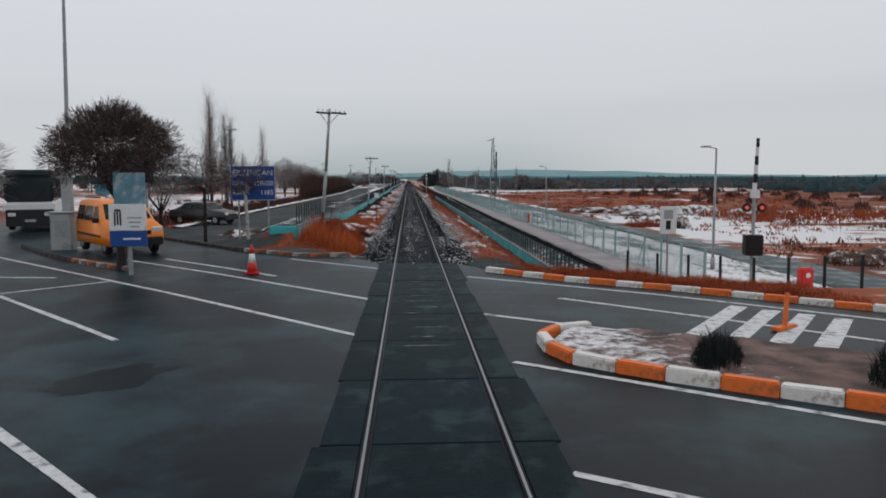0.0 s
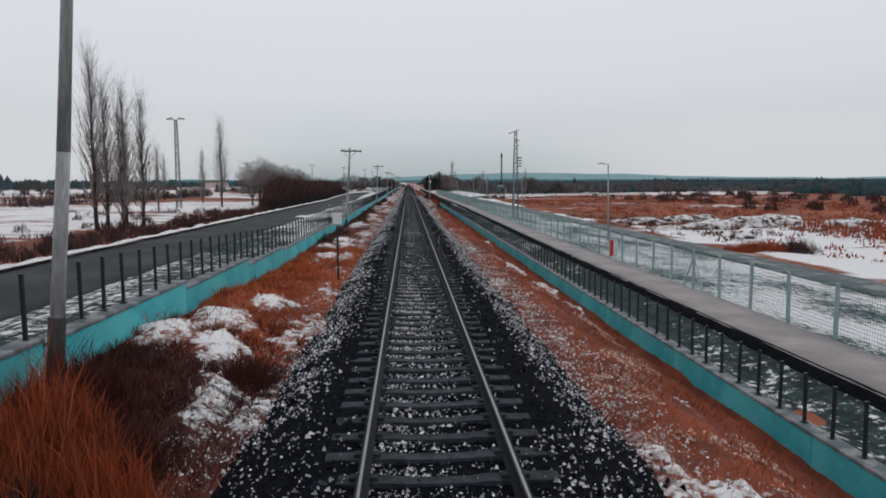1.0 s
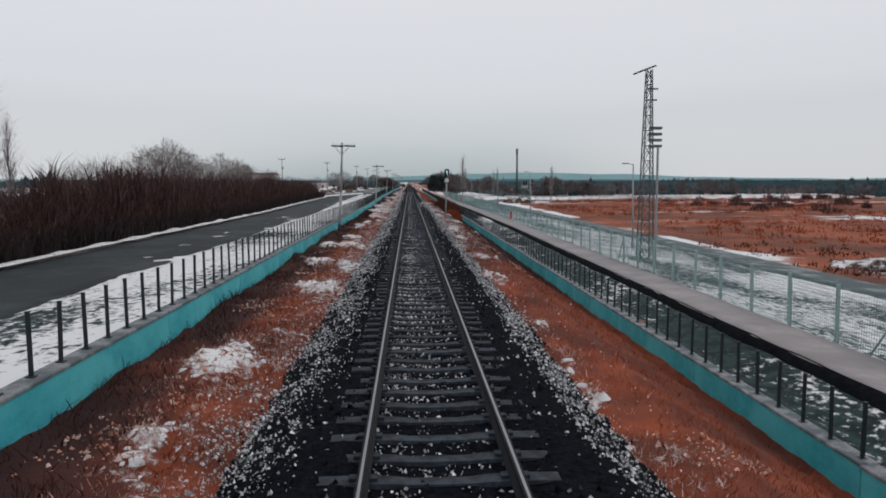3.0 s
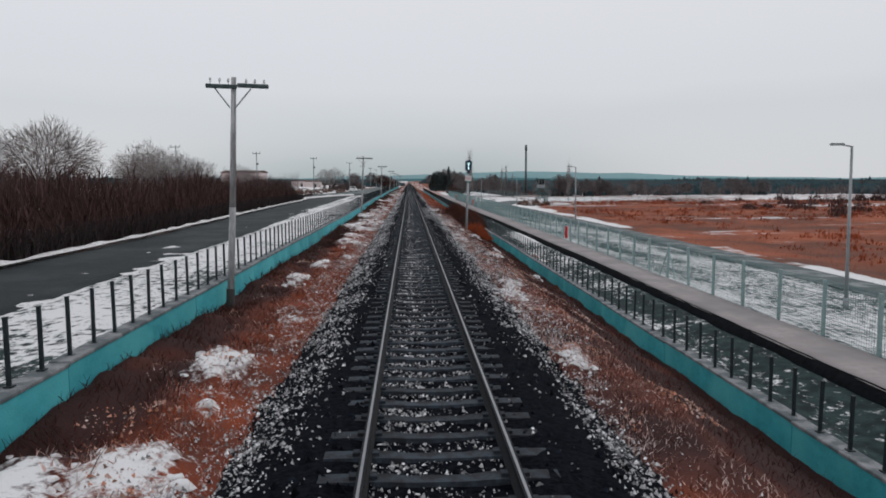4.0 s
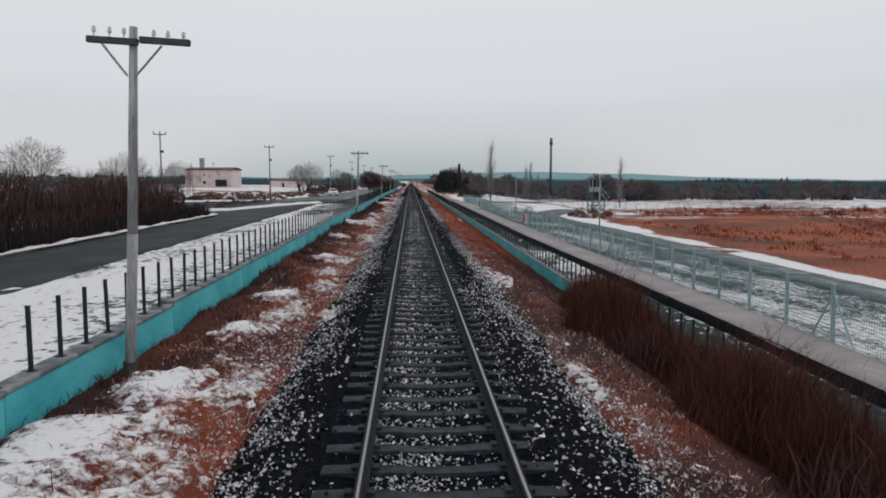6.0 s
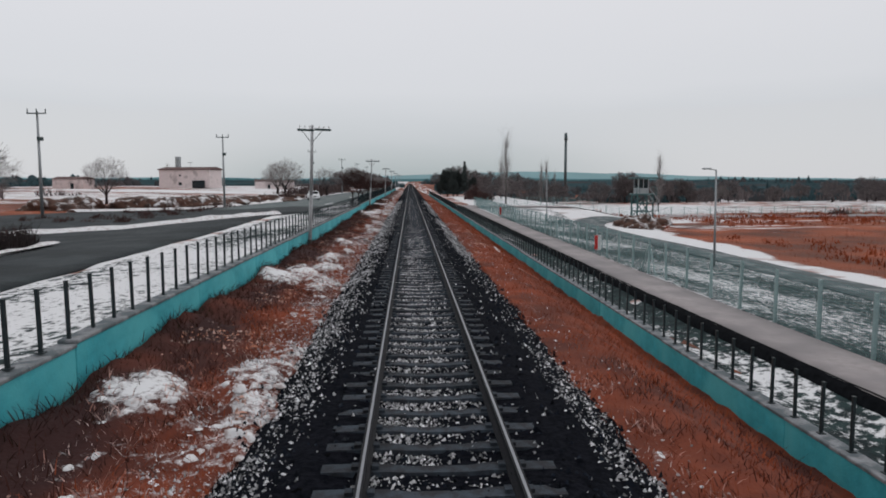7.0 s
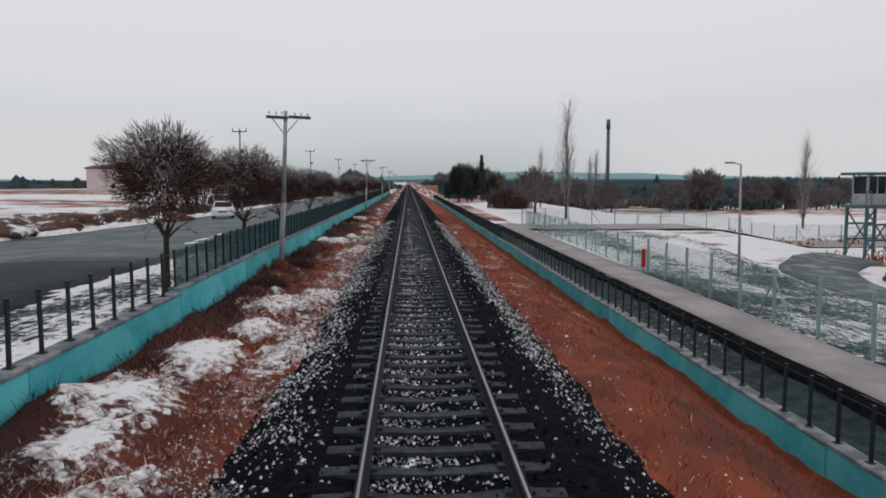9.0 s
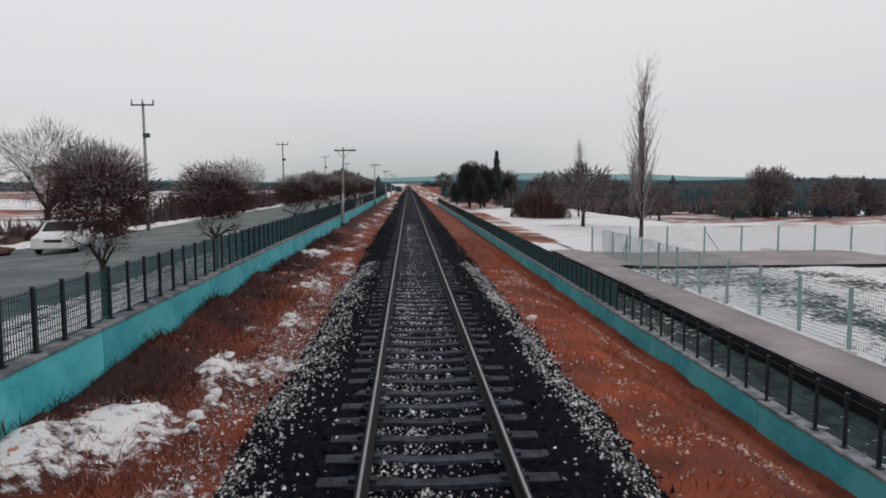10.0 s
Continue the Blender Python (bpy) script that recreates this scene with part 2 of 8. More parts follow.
M_TWIG_RED = material("bare_reddish_twigs", (0.078, 0.045, 0.042), 0.9, vary=0.3, scale=2, island=0.5, spec=0.1)
M_TWIG_GREY = material("grey_brown_twigs", (0.095, 0.075, 0.072), 0.9, vary=0.3, scale=2, island=0.4, spec=0.1)
M_TWIG_PALE = material("pale_poplar_twigs", (0.22, 0.20, 0.195), 0.9, vary=0.3, scale=2, island=0.4, spec=0.1)
# grey paled to put distance haze into the far twigs' colour
M_TWIG_FAR = material("grey_hazed_twigs", (0.145, 0.125, 0.125), 0.9, vary=0.3, scale=2, island=0.4, spec=0.1)
M_NEEDLE = material("conifer_needles", (0.050, 0.060, 0.058), 0.9, vary=0.3, scale=2, island=0.5, spec=0.1)
# pale teal: horizon haze painted as a ridge's own colour
M_HAZE_RIDGE = material("haze_toned_ridge", (0.22, 0.35, 0.37), 0.95, vary=0.1, scale=0.003, spec=0.0)
# the teal tint carries distance haze in the woods' base colour
M_FARWOOD = material("hazed_far_wood", (0.040, 0.070, 0.078), 0.95, vary=0.4, scale=0.05, second=(0.070, 0.062, 0.064), second_scale=0.02, amount=0.4, spec=0.0)
M_HILL = material("haze_toned_hills", (0.075, 0.165, 0.18), 0.95, vary=0.25, scale=0.004, second=(0.075, 0.15, 0.165), second_scale=0.003, amount=0.4, spec=0.0)

# ---- building helpers ----
def box(bm, x, y, z, sx, sy, sz, rz=0.0, rx=0.0, ry=0.0):
    """A box centred at x, y, z."""
    m = pose(x, y, z, rx, ry, rz) @ Matrix.Diagonal((sx, sy, sz, 1))
    return bmesh.ops.create_cube(bm, size=1, matrix=m)["verts"]


def rod(bm, a, b, r0, r1=None, n=8):
    """A tapered round bar from a to b."""
    a, b = Vector(a), Vector(b)
    r1 = r0 if r1 is None else r1
    d = b - a
    m = Matrix.Translation((a + b) / 2) @ d.to_track_quat('Z', 'Y').to_matrix().to_4x4()
    return bmesh.ops.create_cone(bm, cap_ends=True, segments=n, radius1=r0, radius2=max(r1, 0.0005), depth=d.length, matrix=m)["verts"]


def soften(bm, w=0.01, seg=1, angle=0.6):
    """Rounds the sharp edges."""
    es = [e for e in bm.edges if len(e.link_faces) == 2 and e.calc_face_angle(0) > angle]
    bmesh.ops.bevel(bm, geom=es, offset=w, segments=seg, affect='EDGES', clamp_overlap=True)


def prism(bm, pts, axis, lo, hi):
    """A closed outline of 2D points drawn out along an axis from lo to hi."""
    def at(p, t):
        return {"x": (t, p[0], p[1]), "y": (p[0], t, p[1]), "z": (p[0], p[1], t)}[axis]
    a = [bm.verts.new(at(p, lo)) for p in pts]
    b = [bm.verts.new(at(p, hi)) for p in pts]
    k = len(pts)
    for i in range(k):
        bm.faces.new((a[i], a[(i + 1) % k], b[(i + 1) % k], b[i]))
    bm.faces.new(a[::-1])
    bm.faces.new(b)
    bmesh.ops.recalc_face_normals(bm, faces=bm.faces[:])


def finish(bm, name, mat, smooth=False):
    me = bpy.data.meshes.new(name)
    bm.to_mesh(me)
    bm.free()
    for mt in (mat if isinstance(mat, (list, tuple)) else [mat]):
        me.materials.append(mt)
    if smooth:
        me.polygons.foreach_set("use_smooth", [True] * len(me.polygons))
    return me


def part(name, bm, mat, parent, label="", smooth=False):
    """One mesh object under a thing or a part."""
    ob = new(name, finish(bm, name, mat, smooth) if isinstance(bm, bmesh.types.BMesh) else bm)
    ob.parent = parent
    if label:
        ob["label"] = label
    return ob


def thing(name, m, label, category, group="", kind=""):
    """An Empty at a thing's base, which will carry its parts."""
    ob = new(name)
    ob.empty_display_size = 0.2
    ob.matrix_basis = m
    return tagged(ob, label, category, group, kind)


def solid(name, bm, mat, label, category="", group="", kind="", smooth=False):
    """A thing of one mesh."""
    return tagged(new(name, finish(bm, name, mat, smooth)), label, category, group, kind)


def raw(name, verts, faces, mat, smooth=False):
    """A mesh from computed arrays."""
    me = bpy.data.meshes.new(name)
    verts = np.asarray(verts, dtype=np.float32)
    faces = np.asarray(faces, dtype=np.int32)
    k = faces.shape[1]
    me.vertices.add(len(verts))
    me.vertices.foreach_set("co", verts.ravel())
    me.loops.add(faces.size)
    me.loops.foreach_set("vertex_index", faces.ravel())
    me.polygons.add(len(faces))
    me.polygons.foreach_set("loop_start", np.arange(0, faces.size, k, dtype=np.int32))
    if smooth:
        me.polygons.foreach_set("use_smooth", np.ones(len(faces), dtype=bool))
    me.materials.append(mat)
    me.update(calc_edges=True)
    me.validate()
    return me


def fbm(x, y, s=1.0, seed=0.0, octaves=4):
    """Smooth noise of a place, about -1 to 1."""
    return noise.fractal(Vector((x * s, y * s, seed)), 1.0, 2.0, octaves)


rng = np.random.default_rng(7)

# ---- the lie of the land: z = 0 is the top of the rails, the track runs along +y ----
CROSS_END = 23.3      # the level crossing ends here
WALL_L, WALL_R = -5.2, 6.3
PROFILE = [(-2500, 5.0), (-900, 2.0), (-300, 0.8), (-90, 0.6), (-40, -0.2), (-20, -0.55), (-14.5, -0.22), (-13.6, -0.20), (-9.0, -0.20), (-8.6, -0.10), (-6.5, 0.0), (-5.3, 0.05),
           (-5.2, -0.42), (-3.6, -0.45), (-2.5, -0.50), (-1.6, -0.62), (1.6, -0.62), (2.5, -0.55), (3.6, -0.62), (4.8, -1.28), (6.15, -2.02),
           (6.5, -1.62), (7.5, -1.90), (8.2, -1.80), (8.55, -1.70), (9.4, -1.70), (11.2, -1.72), (14, -2.2), (22, -3.0), (36, -3.6), (90, -3.4), (300, -2.6), (900, -1.5), (2500, 1.0)]
PX, PZ = [p[0] for p in PROFILE], [p[1] for p in PROFILE]


def smooth01(t):
    t = min(1.0, max(0.0, t))
    return t * t * (3 - 2 * t)


def road_top(x, y):
    """The crossing road's surface."""
    return -0.03 - 0.012 * max(0.0, abs(x) - 6)


def land(x, y):
    z = float(np.interp(x, PX, PZ))
    if -5.1 < x < -3.0:
        z += 0.26 * smooth01((y - 165) / 50) * (x + 3.0) / -2.1
    if -8.0 < x < -2.4:
        z += 0.55 * smooth01((58 - y) / 24) * smooth01((-2.4 - x) / 2.4) * smooth01((x + 8.0) / 1.5)
    if x > 11.2:
        z += (-1.75 - z) * smooth01((y - 285) / 28) * smooth01((38 - x) / 12)
    far = smooth01((y - 420) / 500)
    z = z * (1 - far) + far * (0.0 + 2.5 * smooth01((y - 900) / 1600))
    # the ground rises to the crossing road
    k = smooth01((30.0 - (y + max(-14.0, min(10.0, x)) * 0.55)) / 6.5)
    if abs(x) < 60:
        k *= smooth01((60 - abs(x)) / 25)
        z = z * (1 - k) + k * (road_top(x, y) - 0.10)
    return z


def grid_mesh(name, xs, ys, mat, height, snow, extra=None):
    X, Y = len(xs), len(ys)
    v = np.empty((Y * X, 3), dtype=np.float32)
    s = np.empty(Y * X, dtype=np.float32)
    i = 0
    for y in ys:
        for x in xs:
            k = snow(x, y)
            v[i] = (x, y, height(x, y, k))
            s[i] = k
            i += 1
    a = (np.arange(Y - 1)[:, None] * X + np.arange(X - 1)[None, :]).ravel()
    f = np.stack((a, a + 1, a + 1 + X, a + X), axis=1)
    me = raw(name, v, f, mat, True)
    at = me.attributes.new("snow", 'FLOAT', 'POINT')
    at.data.foreach_set("value", s)
    if extra:
        me.attributes.new("brown", 'FLOAT', 'POINT').data.foreach_set("value", [extra(x, y) for y in ys for x in xs])
    return me


def steps(*stops):
    """Numbers from stop to stop: (start, end, step), ..."""
    out = []
    for a, b, d in stops:
        k = max(1, round((b - a) / d))
        out += [a + (b - a) * i / k for i in range(k)]
    return out + [stops[-1][1]]


def field_snow(x, y):
    """How much snow lies: more on open fields, less on scrub."""
    n1 = fbm(x * 0.6, y, 0.022, 3.0)
    if x < -13:
        k = 0.55 + 0.40 * n1 + 0.16 * fbm(x * 0.5, y, 0.09, 4.0)
        if -24 < x and y < 215:
            k -= 0.22
    elif x < -5:
        k = 0.60 + 0.18 * fbm(x, y, 0.35, 8.0)
    elif x < 8.7:
        k = 0.42 + 0.35 * fbm(x, y * 0.4, 0.5, 5.0)
    elif x < 24:
        k = 0.44 + 0.16 * fbm(x, y, 0.12, 6.0)
    elif x < 29:
        k = 0.50 + 0.4 * fbm(x, y, 0.09, 7.0)
    else:
        far = smooth01((x - 90) / 200)
        k = 0.22 + 0.17 * smooth01((150 - y) / 30) + 0.06 * far + 0.42 * n1 + 0.30 * fbm(x * 0.5, y, 0.10, 7.5) + (0.24 if 95 < y < 150 and x < 62 else 0.22 if 66 < y <= 95 and x < 58 else 0)
    if y < 48 and -30 < x < -5:
        k = 0.24 + 0.3 * fbm(x, y, 0.4, 12.0)
    if y < 36 and 2 < x < 22:
        k = 0.28 + 0.25 * fbm(x, y, 0.4, 13.0)
    if 252 < y <= 330 and 24 < x < 31:
        k += 0.30
    if 283 < y <= 330 and 8 < x < (31 if y < 303 else 60):
        k = 0.60 + 0.15 * fbm(x, y, 0.3, 7.2)
    if y > 330 and x > 11:
        k = max(k, 0.55 + 0.22 * n1) - 0.25 * smooth01((y - 425) / 30)
    return k


gx = steps((-2500, -300, 220), (-300, -60, 24), (-60, -20, 4), (-20, -13.6, 1.0), (-13.6, -5.3, 0.75), (-5.3, -5.2, 0.1), (-5.2, -1.6, 0.36), (-1.6, 1.6, 1.6), (1.6, 6.5, 0.35), (6.5, 14, 0.6), (14, 40, 2), (40, 300, 20), (300, 2500, 220))
gy = steps((-300, -20, 40), (-20, 46, 1.0), (46, 420, 2.4), (420, 900, 24), (900, 2700, 200))


def land_z(x, y, k):
    b = 0.05 * fbm(x, y, 0.5, 2.0) if abs(x) < 60 and y > 20 else 0.0
    if x > 24:
        b += 0.35 * max(0.0, fbm(x, y, 0.12, 9.0)) * smooth01((x - 24) / 6) * smooth01((y - 36) / 8)
    if abs(x) < 1.7 and y > 22.9:
        return min(land(x, y), -0.62)
    if y > 23.5 and (-5.25 < x < 0 or 0 < x < 6.2):
        b = -0.22
    return land(x, y) + b


ground = new("ground", grid_mesh("ground", gx, gy, M_FIELD, land_z, field_snow))
tagged(ground, "snow-patched winter fields with brown scrub", "ground", kind="structure")


# the verges beside the track, close up
DRIFTS_A = ((-4.6, 40.6, 0.8), (-3.6, 40.2, 0.7), (-4.1, 42.4, 0.9), (-3.7, 45.4, 0.8), (-3.8, 58.3, 0.8), (-4.2, 62.4, 0.7), (-3.4, 63.0, 0.8), (-3.7, 65.8, 0.9), (-3.9, 79.8, 1.0), (-4.05, 77.2, 0.55), (-4.0, 82.8, 0.5), (-3.2, 88.0, 0.9), (-3.6, 95.4, 0.9),
            (-3.0, 104, 0.8), (-3.9, 111, 0.8), (-4.3, 118.2, 0.8), (-3.3, 118.6, 0.85), (-3.5, 123.2, 0.8), (-3.8, 133.9, 0.5), (-3.5, 137.7, 0.5))
DRIFTS_B = ((-3.5, 148.0, 0.5), (-3.7, 151.4, 0.9), (-3.2, 156.8, 1.0), (-4.2, 159.6, 0.95), (-4.0, 161.4, 0.9), (-3.75, 163.0, 0.8), (-3.6, 166.4, 0.6), (-4.3, 173.2, 0.8), (-4.2, 174.8, 1.1), (-3.9, 177.3, 1.0), (-3.8, 181.2, 0.7), (-3.8, 185.6, 0.8),
            (-3.5, 195, 0.9), (-4.0, 205, 0.8), (-4.3, 216.8, 0.9), (-3.7, 218.1, 0.9), (-3.3, 220.4, 0.75), (-3.5, 223.4, 0.7), (-3.0, 226.6, 0.4))
DRIFTS_C = ((-3.7, 230.5, 0.45), (-3.2, 244.0, 0.4), (-4.0, 258.2, 0.7), (-4.1, 259.9, 0.95), (-3.8, 262.4, 1.0), (-3.4, 265.0, 0.75), (-3.5, 267.8, 1.0), (-3.9, 286.6, 0.95), (-4.5, 285.6, 0.8), (-3.4, 289.6, 0.5), (-3.0, 294.3, 0.4), (-4.2, 308, 0.9),
            (3.0, 34.5, 0.35), (4.6, 52.5, 0.5), (3.9, 55.5, 0.5), (2.9, 133, 0.5), (3.4, 142, 0.5), (4.3, 148.2, 0.4), (3.6, 153.0, 0.5), (4.2, 231.5, 0.3))
DRIFTS = DRIFTS_A + DRIFTS_B + DRIFTS_C


def drift(x, y):
    """The old snow heaps that have outlasted the thaw."""
    k = 0.0
    for a, b, r in DRIFTS:
        if abs(y - b) < 5:
            wob = 1 + 0.45 * fbm(x, y, 1.6, 33.0)
            k = max(k, 1 - math.hypot((x - a) / r, (y - b) / (r * 1.7)) * wob)
    return k


def verge_snow(x, y):
    side = -1 if x < 0 else 1
    n1 = fbm(x * 1.2, y * 0.55, 0.55, 11.0 * side)
    k = (0.15 if side < 0 else 0.10) + 0.34 * n1 + 0.12 * fbm(x, y, 2.4, 23.0)
    d = abs(x)
    if side < 0:
        k += 0.16 * smooth01(1 - abs(d - 2.9) / 1.1) - 0.22 * smooth01((d - 4.0) / 0.9)
        k += 0.08 * smooth01((y - 140) / 10) * smooth01((212 - y) / 20) + 0.05 * smooth01((y - 212) / 10)
    else:
        k += 0.12 * smooth01(1 - abs(d - 2.7) / 0.7)
        k -= 0.12 * smooth01((y - 205) / 8)
        k += 0.12 * smooth01((205 - y) / 8) * smooth01((y - 122) / 8) * smooth01((3.4 - d) / 0.8)
        k += 0.08 * smooth01((52 - y) / 8) * smooth01((y - 31) / 3) * smooth01((3.6 - d) / 0.8)
        if y < 34:
            k -= 0.1
    k = max(k, 0.26 + 0.45 * drift(x, y)) if drift(x, y) > 0 else k
    return min(k, 0.62)


def verge_brown(x, y):
    """Where the grass is dead and brown: under the west wall, and on the middle of the east bank."""
    d, n1 = abs(x), fbm(x, y * 0.6, 0.5, 35.0)
    if x < 0:
        k = (0.36 + 0.56 * smooth01((d - 3.3) / 0.9) + 0.42 * fbm(x * 0.8, y * 0.5, 0.30, 36.0)) * smooth01((y - 52) / 14) + 0.75 * smooth01((42 - y) / 4)
    else:
        k = 0.12 + 0.5 * max(0.0, fbm(x * 0.8, y * 0.4, 0.32, 37.0)) + (0.62 + 0.3 * smooth01((d - 3.7) / 0.6)) * smooth01((y - 108) / 12) * smooth01((208 - y) / 14)
    return min(1.0, max(0.0, k + 0.45 * n1 * (0.4 + k)))


def verge_z(x, y, k):
    """Tussocks, snow heaps, and rank grass that climbs the wall's foot unevenly."""
    d = abs(x)
    foot = smooth01((d - 4.2) / 0.7) * smooth01((5.3 - d) / 0.3) if x < 0 else smooth01((d - 5.2) / 0.8)
    z = land(x, y) + 0.03 + 0.20 * smooth01((k - 0.34) / 0.20) * (1 + 0.35 * fbm(x, y, 1.8, 14.0))
    z += (0.09 if x < 0 else 0.05) * fbm(x, y, 0.9, 4.0) * smooth01((d - 2.3) / 0.6) + 0.05 * fbm(x, y, 2.0, 6.0)
    z += (0.30 if x < 0 else 0.12) * max(0.0, fbm(x * 0.4, y, 0.28, 34.0)) * foot
    clear = smooth01((y - 25.6 - 0.9 * max(0.0, -2.6 - x)) / 3.0) if x < 0 else smooth01((y - 23.6) / 2.0)
    return z * clear + (land(x, y) - 0.06) * (1 - clear)


def turf_z(x, y, k):
    return land(x, y) + 0.05 + 0.04 * fbm(x, y, 0.9, 17.0) + 0.05 * smooth01((k - 0.5) / 0.2)


def ditch_drift(x, y):
    return 0.45 * math.exp(-((y - 166) / 6) ** 2 - ((x - 8.7) / 0.6) ** 2) + 0.30 * smooth01((y - 318) / 4) * smooth01((x - 6) / 1)


for t_name, t_x, t_k, t_label in (("turf_west", steps((-10.9, -5.38, 0.5)), 0.555, "snowy frosted roadside turf"), ("ditch_east", steps((6.44, 9.24, 0.4)), 0.41, "frosted dark ditch behind the fence"),
                                  ("frosted_field", steps((10.6, 22.6, 0.9)), 0.51, "dark frosted grass field between the fences")):
    def turf_snow(x, y, k=t_k):
        return k + ditch_drift(x, y) + 0.16 * fbm(x, y * 0.35, 0.3, 18.0) + 0.10 * fbm(x, y, 0.9, 19.0) + (0.02 + 0.05 * smooth01((64 - y) / 15) if x > 10 else -0.08 + 0.14 * smooth01((39 - y) / 5) if x > 0 else -0.12) * smooth01((100 - y) / 40) + (0.10 * smooth01((y - 284) / 10) if x > 10 else 0.05 * smooth01((y - 278) / 8)) - (0.05 * smooth01((y - 215) / 25) if x < 0 else 0.10 * smooth01((y - 232) / 10) if x < 10 else 0.06 * smooth01((y - 190) / 20))
    t_ob = new(t_name, grid_mesh(t_name, t_x, steps((23 if t_name == "ditch_east" else 24.5 if t_name == "frosted_field" else 34, 330, 0.6)), M_DITCH, turf_z, turf_snow))
    tagged(t_ob, t_label, "turf", kind="structure")

for v_name, v_x in (("verge_west", steps((-5.18, -1.7, 0.20))), ("verge_east", steps((1.7, 6.26, 0.24)))):
    v_ob = new(v_name, grid_mesh(v_name, v_x, steps((CROSS_END, 310, 0.24), (310, 430, 0.8)), M_VERGE, verge_z, verge_snow, verge_brown))
    tagged(v_ob, "reddish dry grass bank with old snow beside the track", "verge", kind="structure")

# bare dark earth where the bank meets the crossing
be = new("bare_earth", grid_mesh("bare_earth", steps((1.72, 6.12, 0.25)), steps((22.7, 31.5, 0.3)), M_DITCH, lambda x, y, k: max(land(x, y) + 0.05, verge_z(x, y, 0.2) + 0.05) - 0.16 * smooth01((y - 28.5 + 0.8 * fbm(x, y, 0.8, 26.0)) / 2.4), lambda x, y: 0.33 + 0.10 * fbm(x, y, 1.2, 24.0)))
tagged(be, "bare dark earth flecked with frost beside the crossing", "earth", kind="structure")
ap = new("dark_apron", grid_mesh("dark_apron", steps((-2.9, -1.75, 0.25)), steps((22.7, 26.2, 0.3)), M_DITCH, lambda x, y, k: land(x, y) + 0.05, lambda x, y: 0.34 + 0.12 * fbm(x, y, 1.2, 27.0)))
tagged(ap, "dark trodden earth between the crossing and the ballast", "earth", kind="structure")

ek = new("kerb_earth", grid_mesh("kerb_earth", steps((2.0, 9.0, 0.35)), steps((14.5, 23.4, 0.35)), M_VERGE, lambda x, y, k: land(x, y) + 0.05 + 0.02 * fbm(x, y, 1.0, 28.0), lambda x, y: 0.20 + 0.20 * fbm(x, y, 1.0, 29.0), lambda x, y: min(1.0, 0.25 + smooth01((4.6 - x) / 1.2) + smooth01((y - 20.5) / 1.5))))
tagged(ek, "reddish dead turf behind the kerb", "earth", kind="structure")

# far hills all round, low against the sky, their teal tint painting the haze
hill_v, hill_f = [], []
HN = 160
for i in range(HN):
    a = 2 * math.pi * i / HN
    r = 2650
    c, s = math.cos(a), math.sin(a)
    h = 7 + 9 * max(0, 0.55 + fbm(c * 3, s * 3, 1.0, 21.0)) + 3 * fbm(c * 20, s * 20, 1.0, 22.0)
    hill_v += [(r * 0.93 * c, r * 0.93 * s + 200, -8), (r * c, r * s + 200, h), (r * 1.2 * c, r * 1.2 * s + 200, -8)]
    j = (i + 1) % HN
    hill_f += [(3 * i, 3 * j, 3 * j + 1, 3 * i + 1), (3 * i + 1, 3 * j + 1, 3 * j + 2, 3 * i + 2)]
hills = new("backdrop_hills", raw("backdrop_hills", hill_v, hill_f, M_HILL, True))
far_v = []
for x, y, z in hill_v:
    # this ridge shapes haze; it is highest a little east of the track's line
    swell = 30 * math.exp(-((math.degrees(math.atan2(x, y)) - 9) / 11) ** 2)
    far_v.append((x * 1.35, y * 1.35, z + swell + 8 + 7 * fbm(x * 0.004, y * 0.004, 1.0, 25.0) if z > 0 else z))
tagged(new("backdrop_ridge", raw("backdrop_ridge", far_v, hill_f, M_HAZE_RIDGE, True)), "pale teal ridge standing for haze behind the hills", "hills", kind="structure")
tagged(hills, "low hills on the horizon, toned blue-green for haze", "hills", kind="structure")


def strip(name, pts, z_off, mat, label, category="road", n_sub=1, width_noise=0.0, base=land):
    """A paved strip that follows the land: pts are (y, x_left, x_right)."""
    v, f = [], []
    ys = np.array([p[0] for p in pts])
    a, b = np.array([p[1] for p in pts]), np.array([p[2] for p in pts])
    rows = list(np.arange(ys[0], ys[-1], 2.0)) + [ys[-1]]
    for y in rows:
        x0, x1 = float(np.interp(y, ys, a)), float(np.interp(y, ys, b))
        x0 += width_noise * fbm(0, y, 0.4, 31.0)
        x1 += width_noise * fbm(5, y, 0.4, 32.0)
        for k in range(n_sub + 1):
            x = x0 + (x1 - x0) * k / n_sub
            v.append((x, y, base(x, y) + z_off))
    c = n_sub + 1
    for i in range(len(rows) - 1):
        for k in range(n_sub):
            f.append((i * c + k, i * c + k + 1, (i + 1) * c + k + 1, (i + 1) * c + k))
    ob = new(name, raw(name, v, f, mat, True))
    so = ob.modifiers.new("thickness", 'SOLIDIFY')
    so.thickness, so.offset = 0.12, -1
    return tagged(ob, label, category, kind="structure")


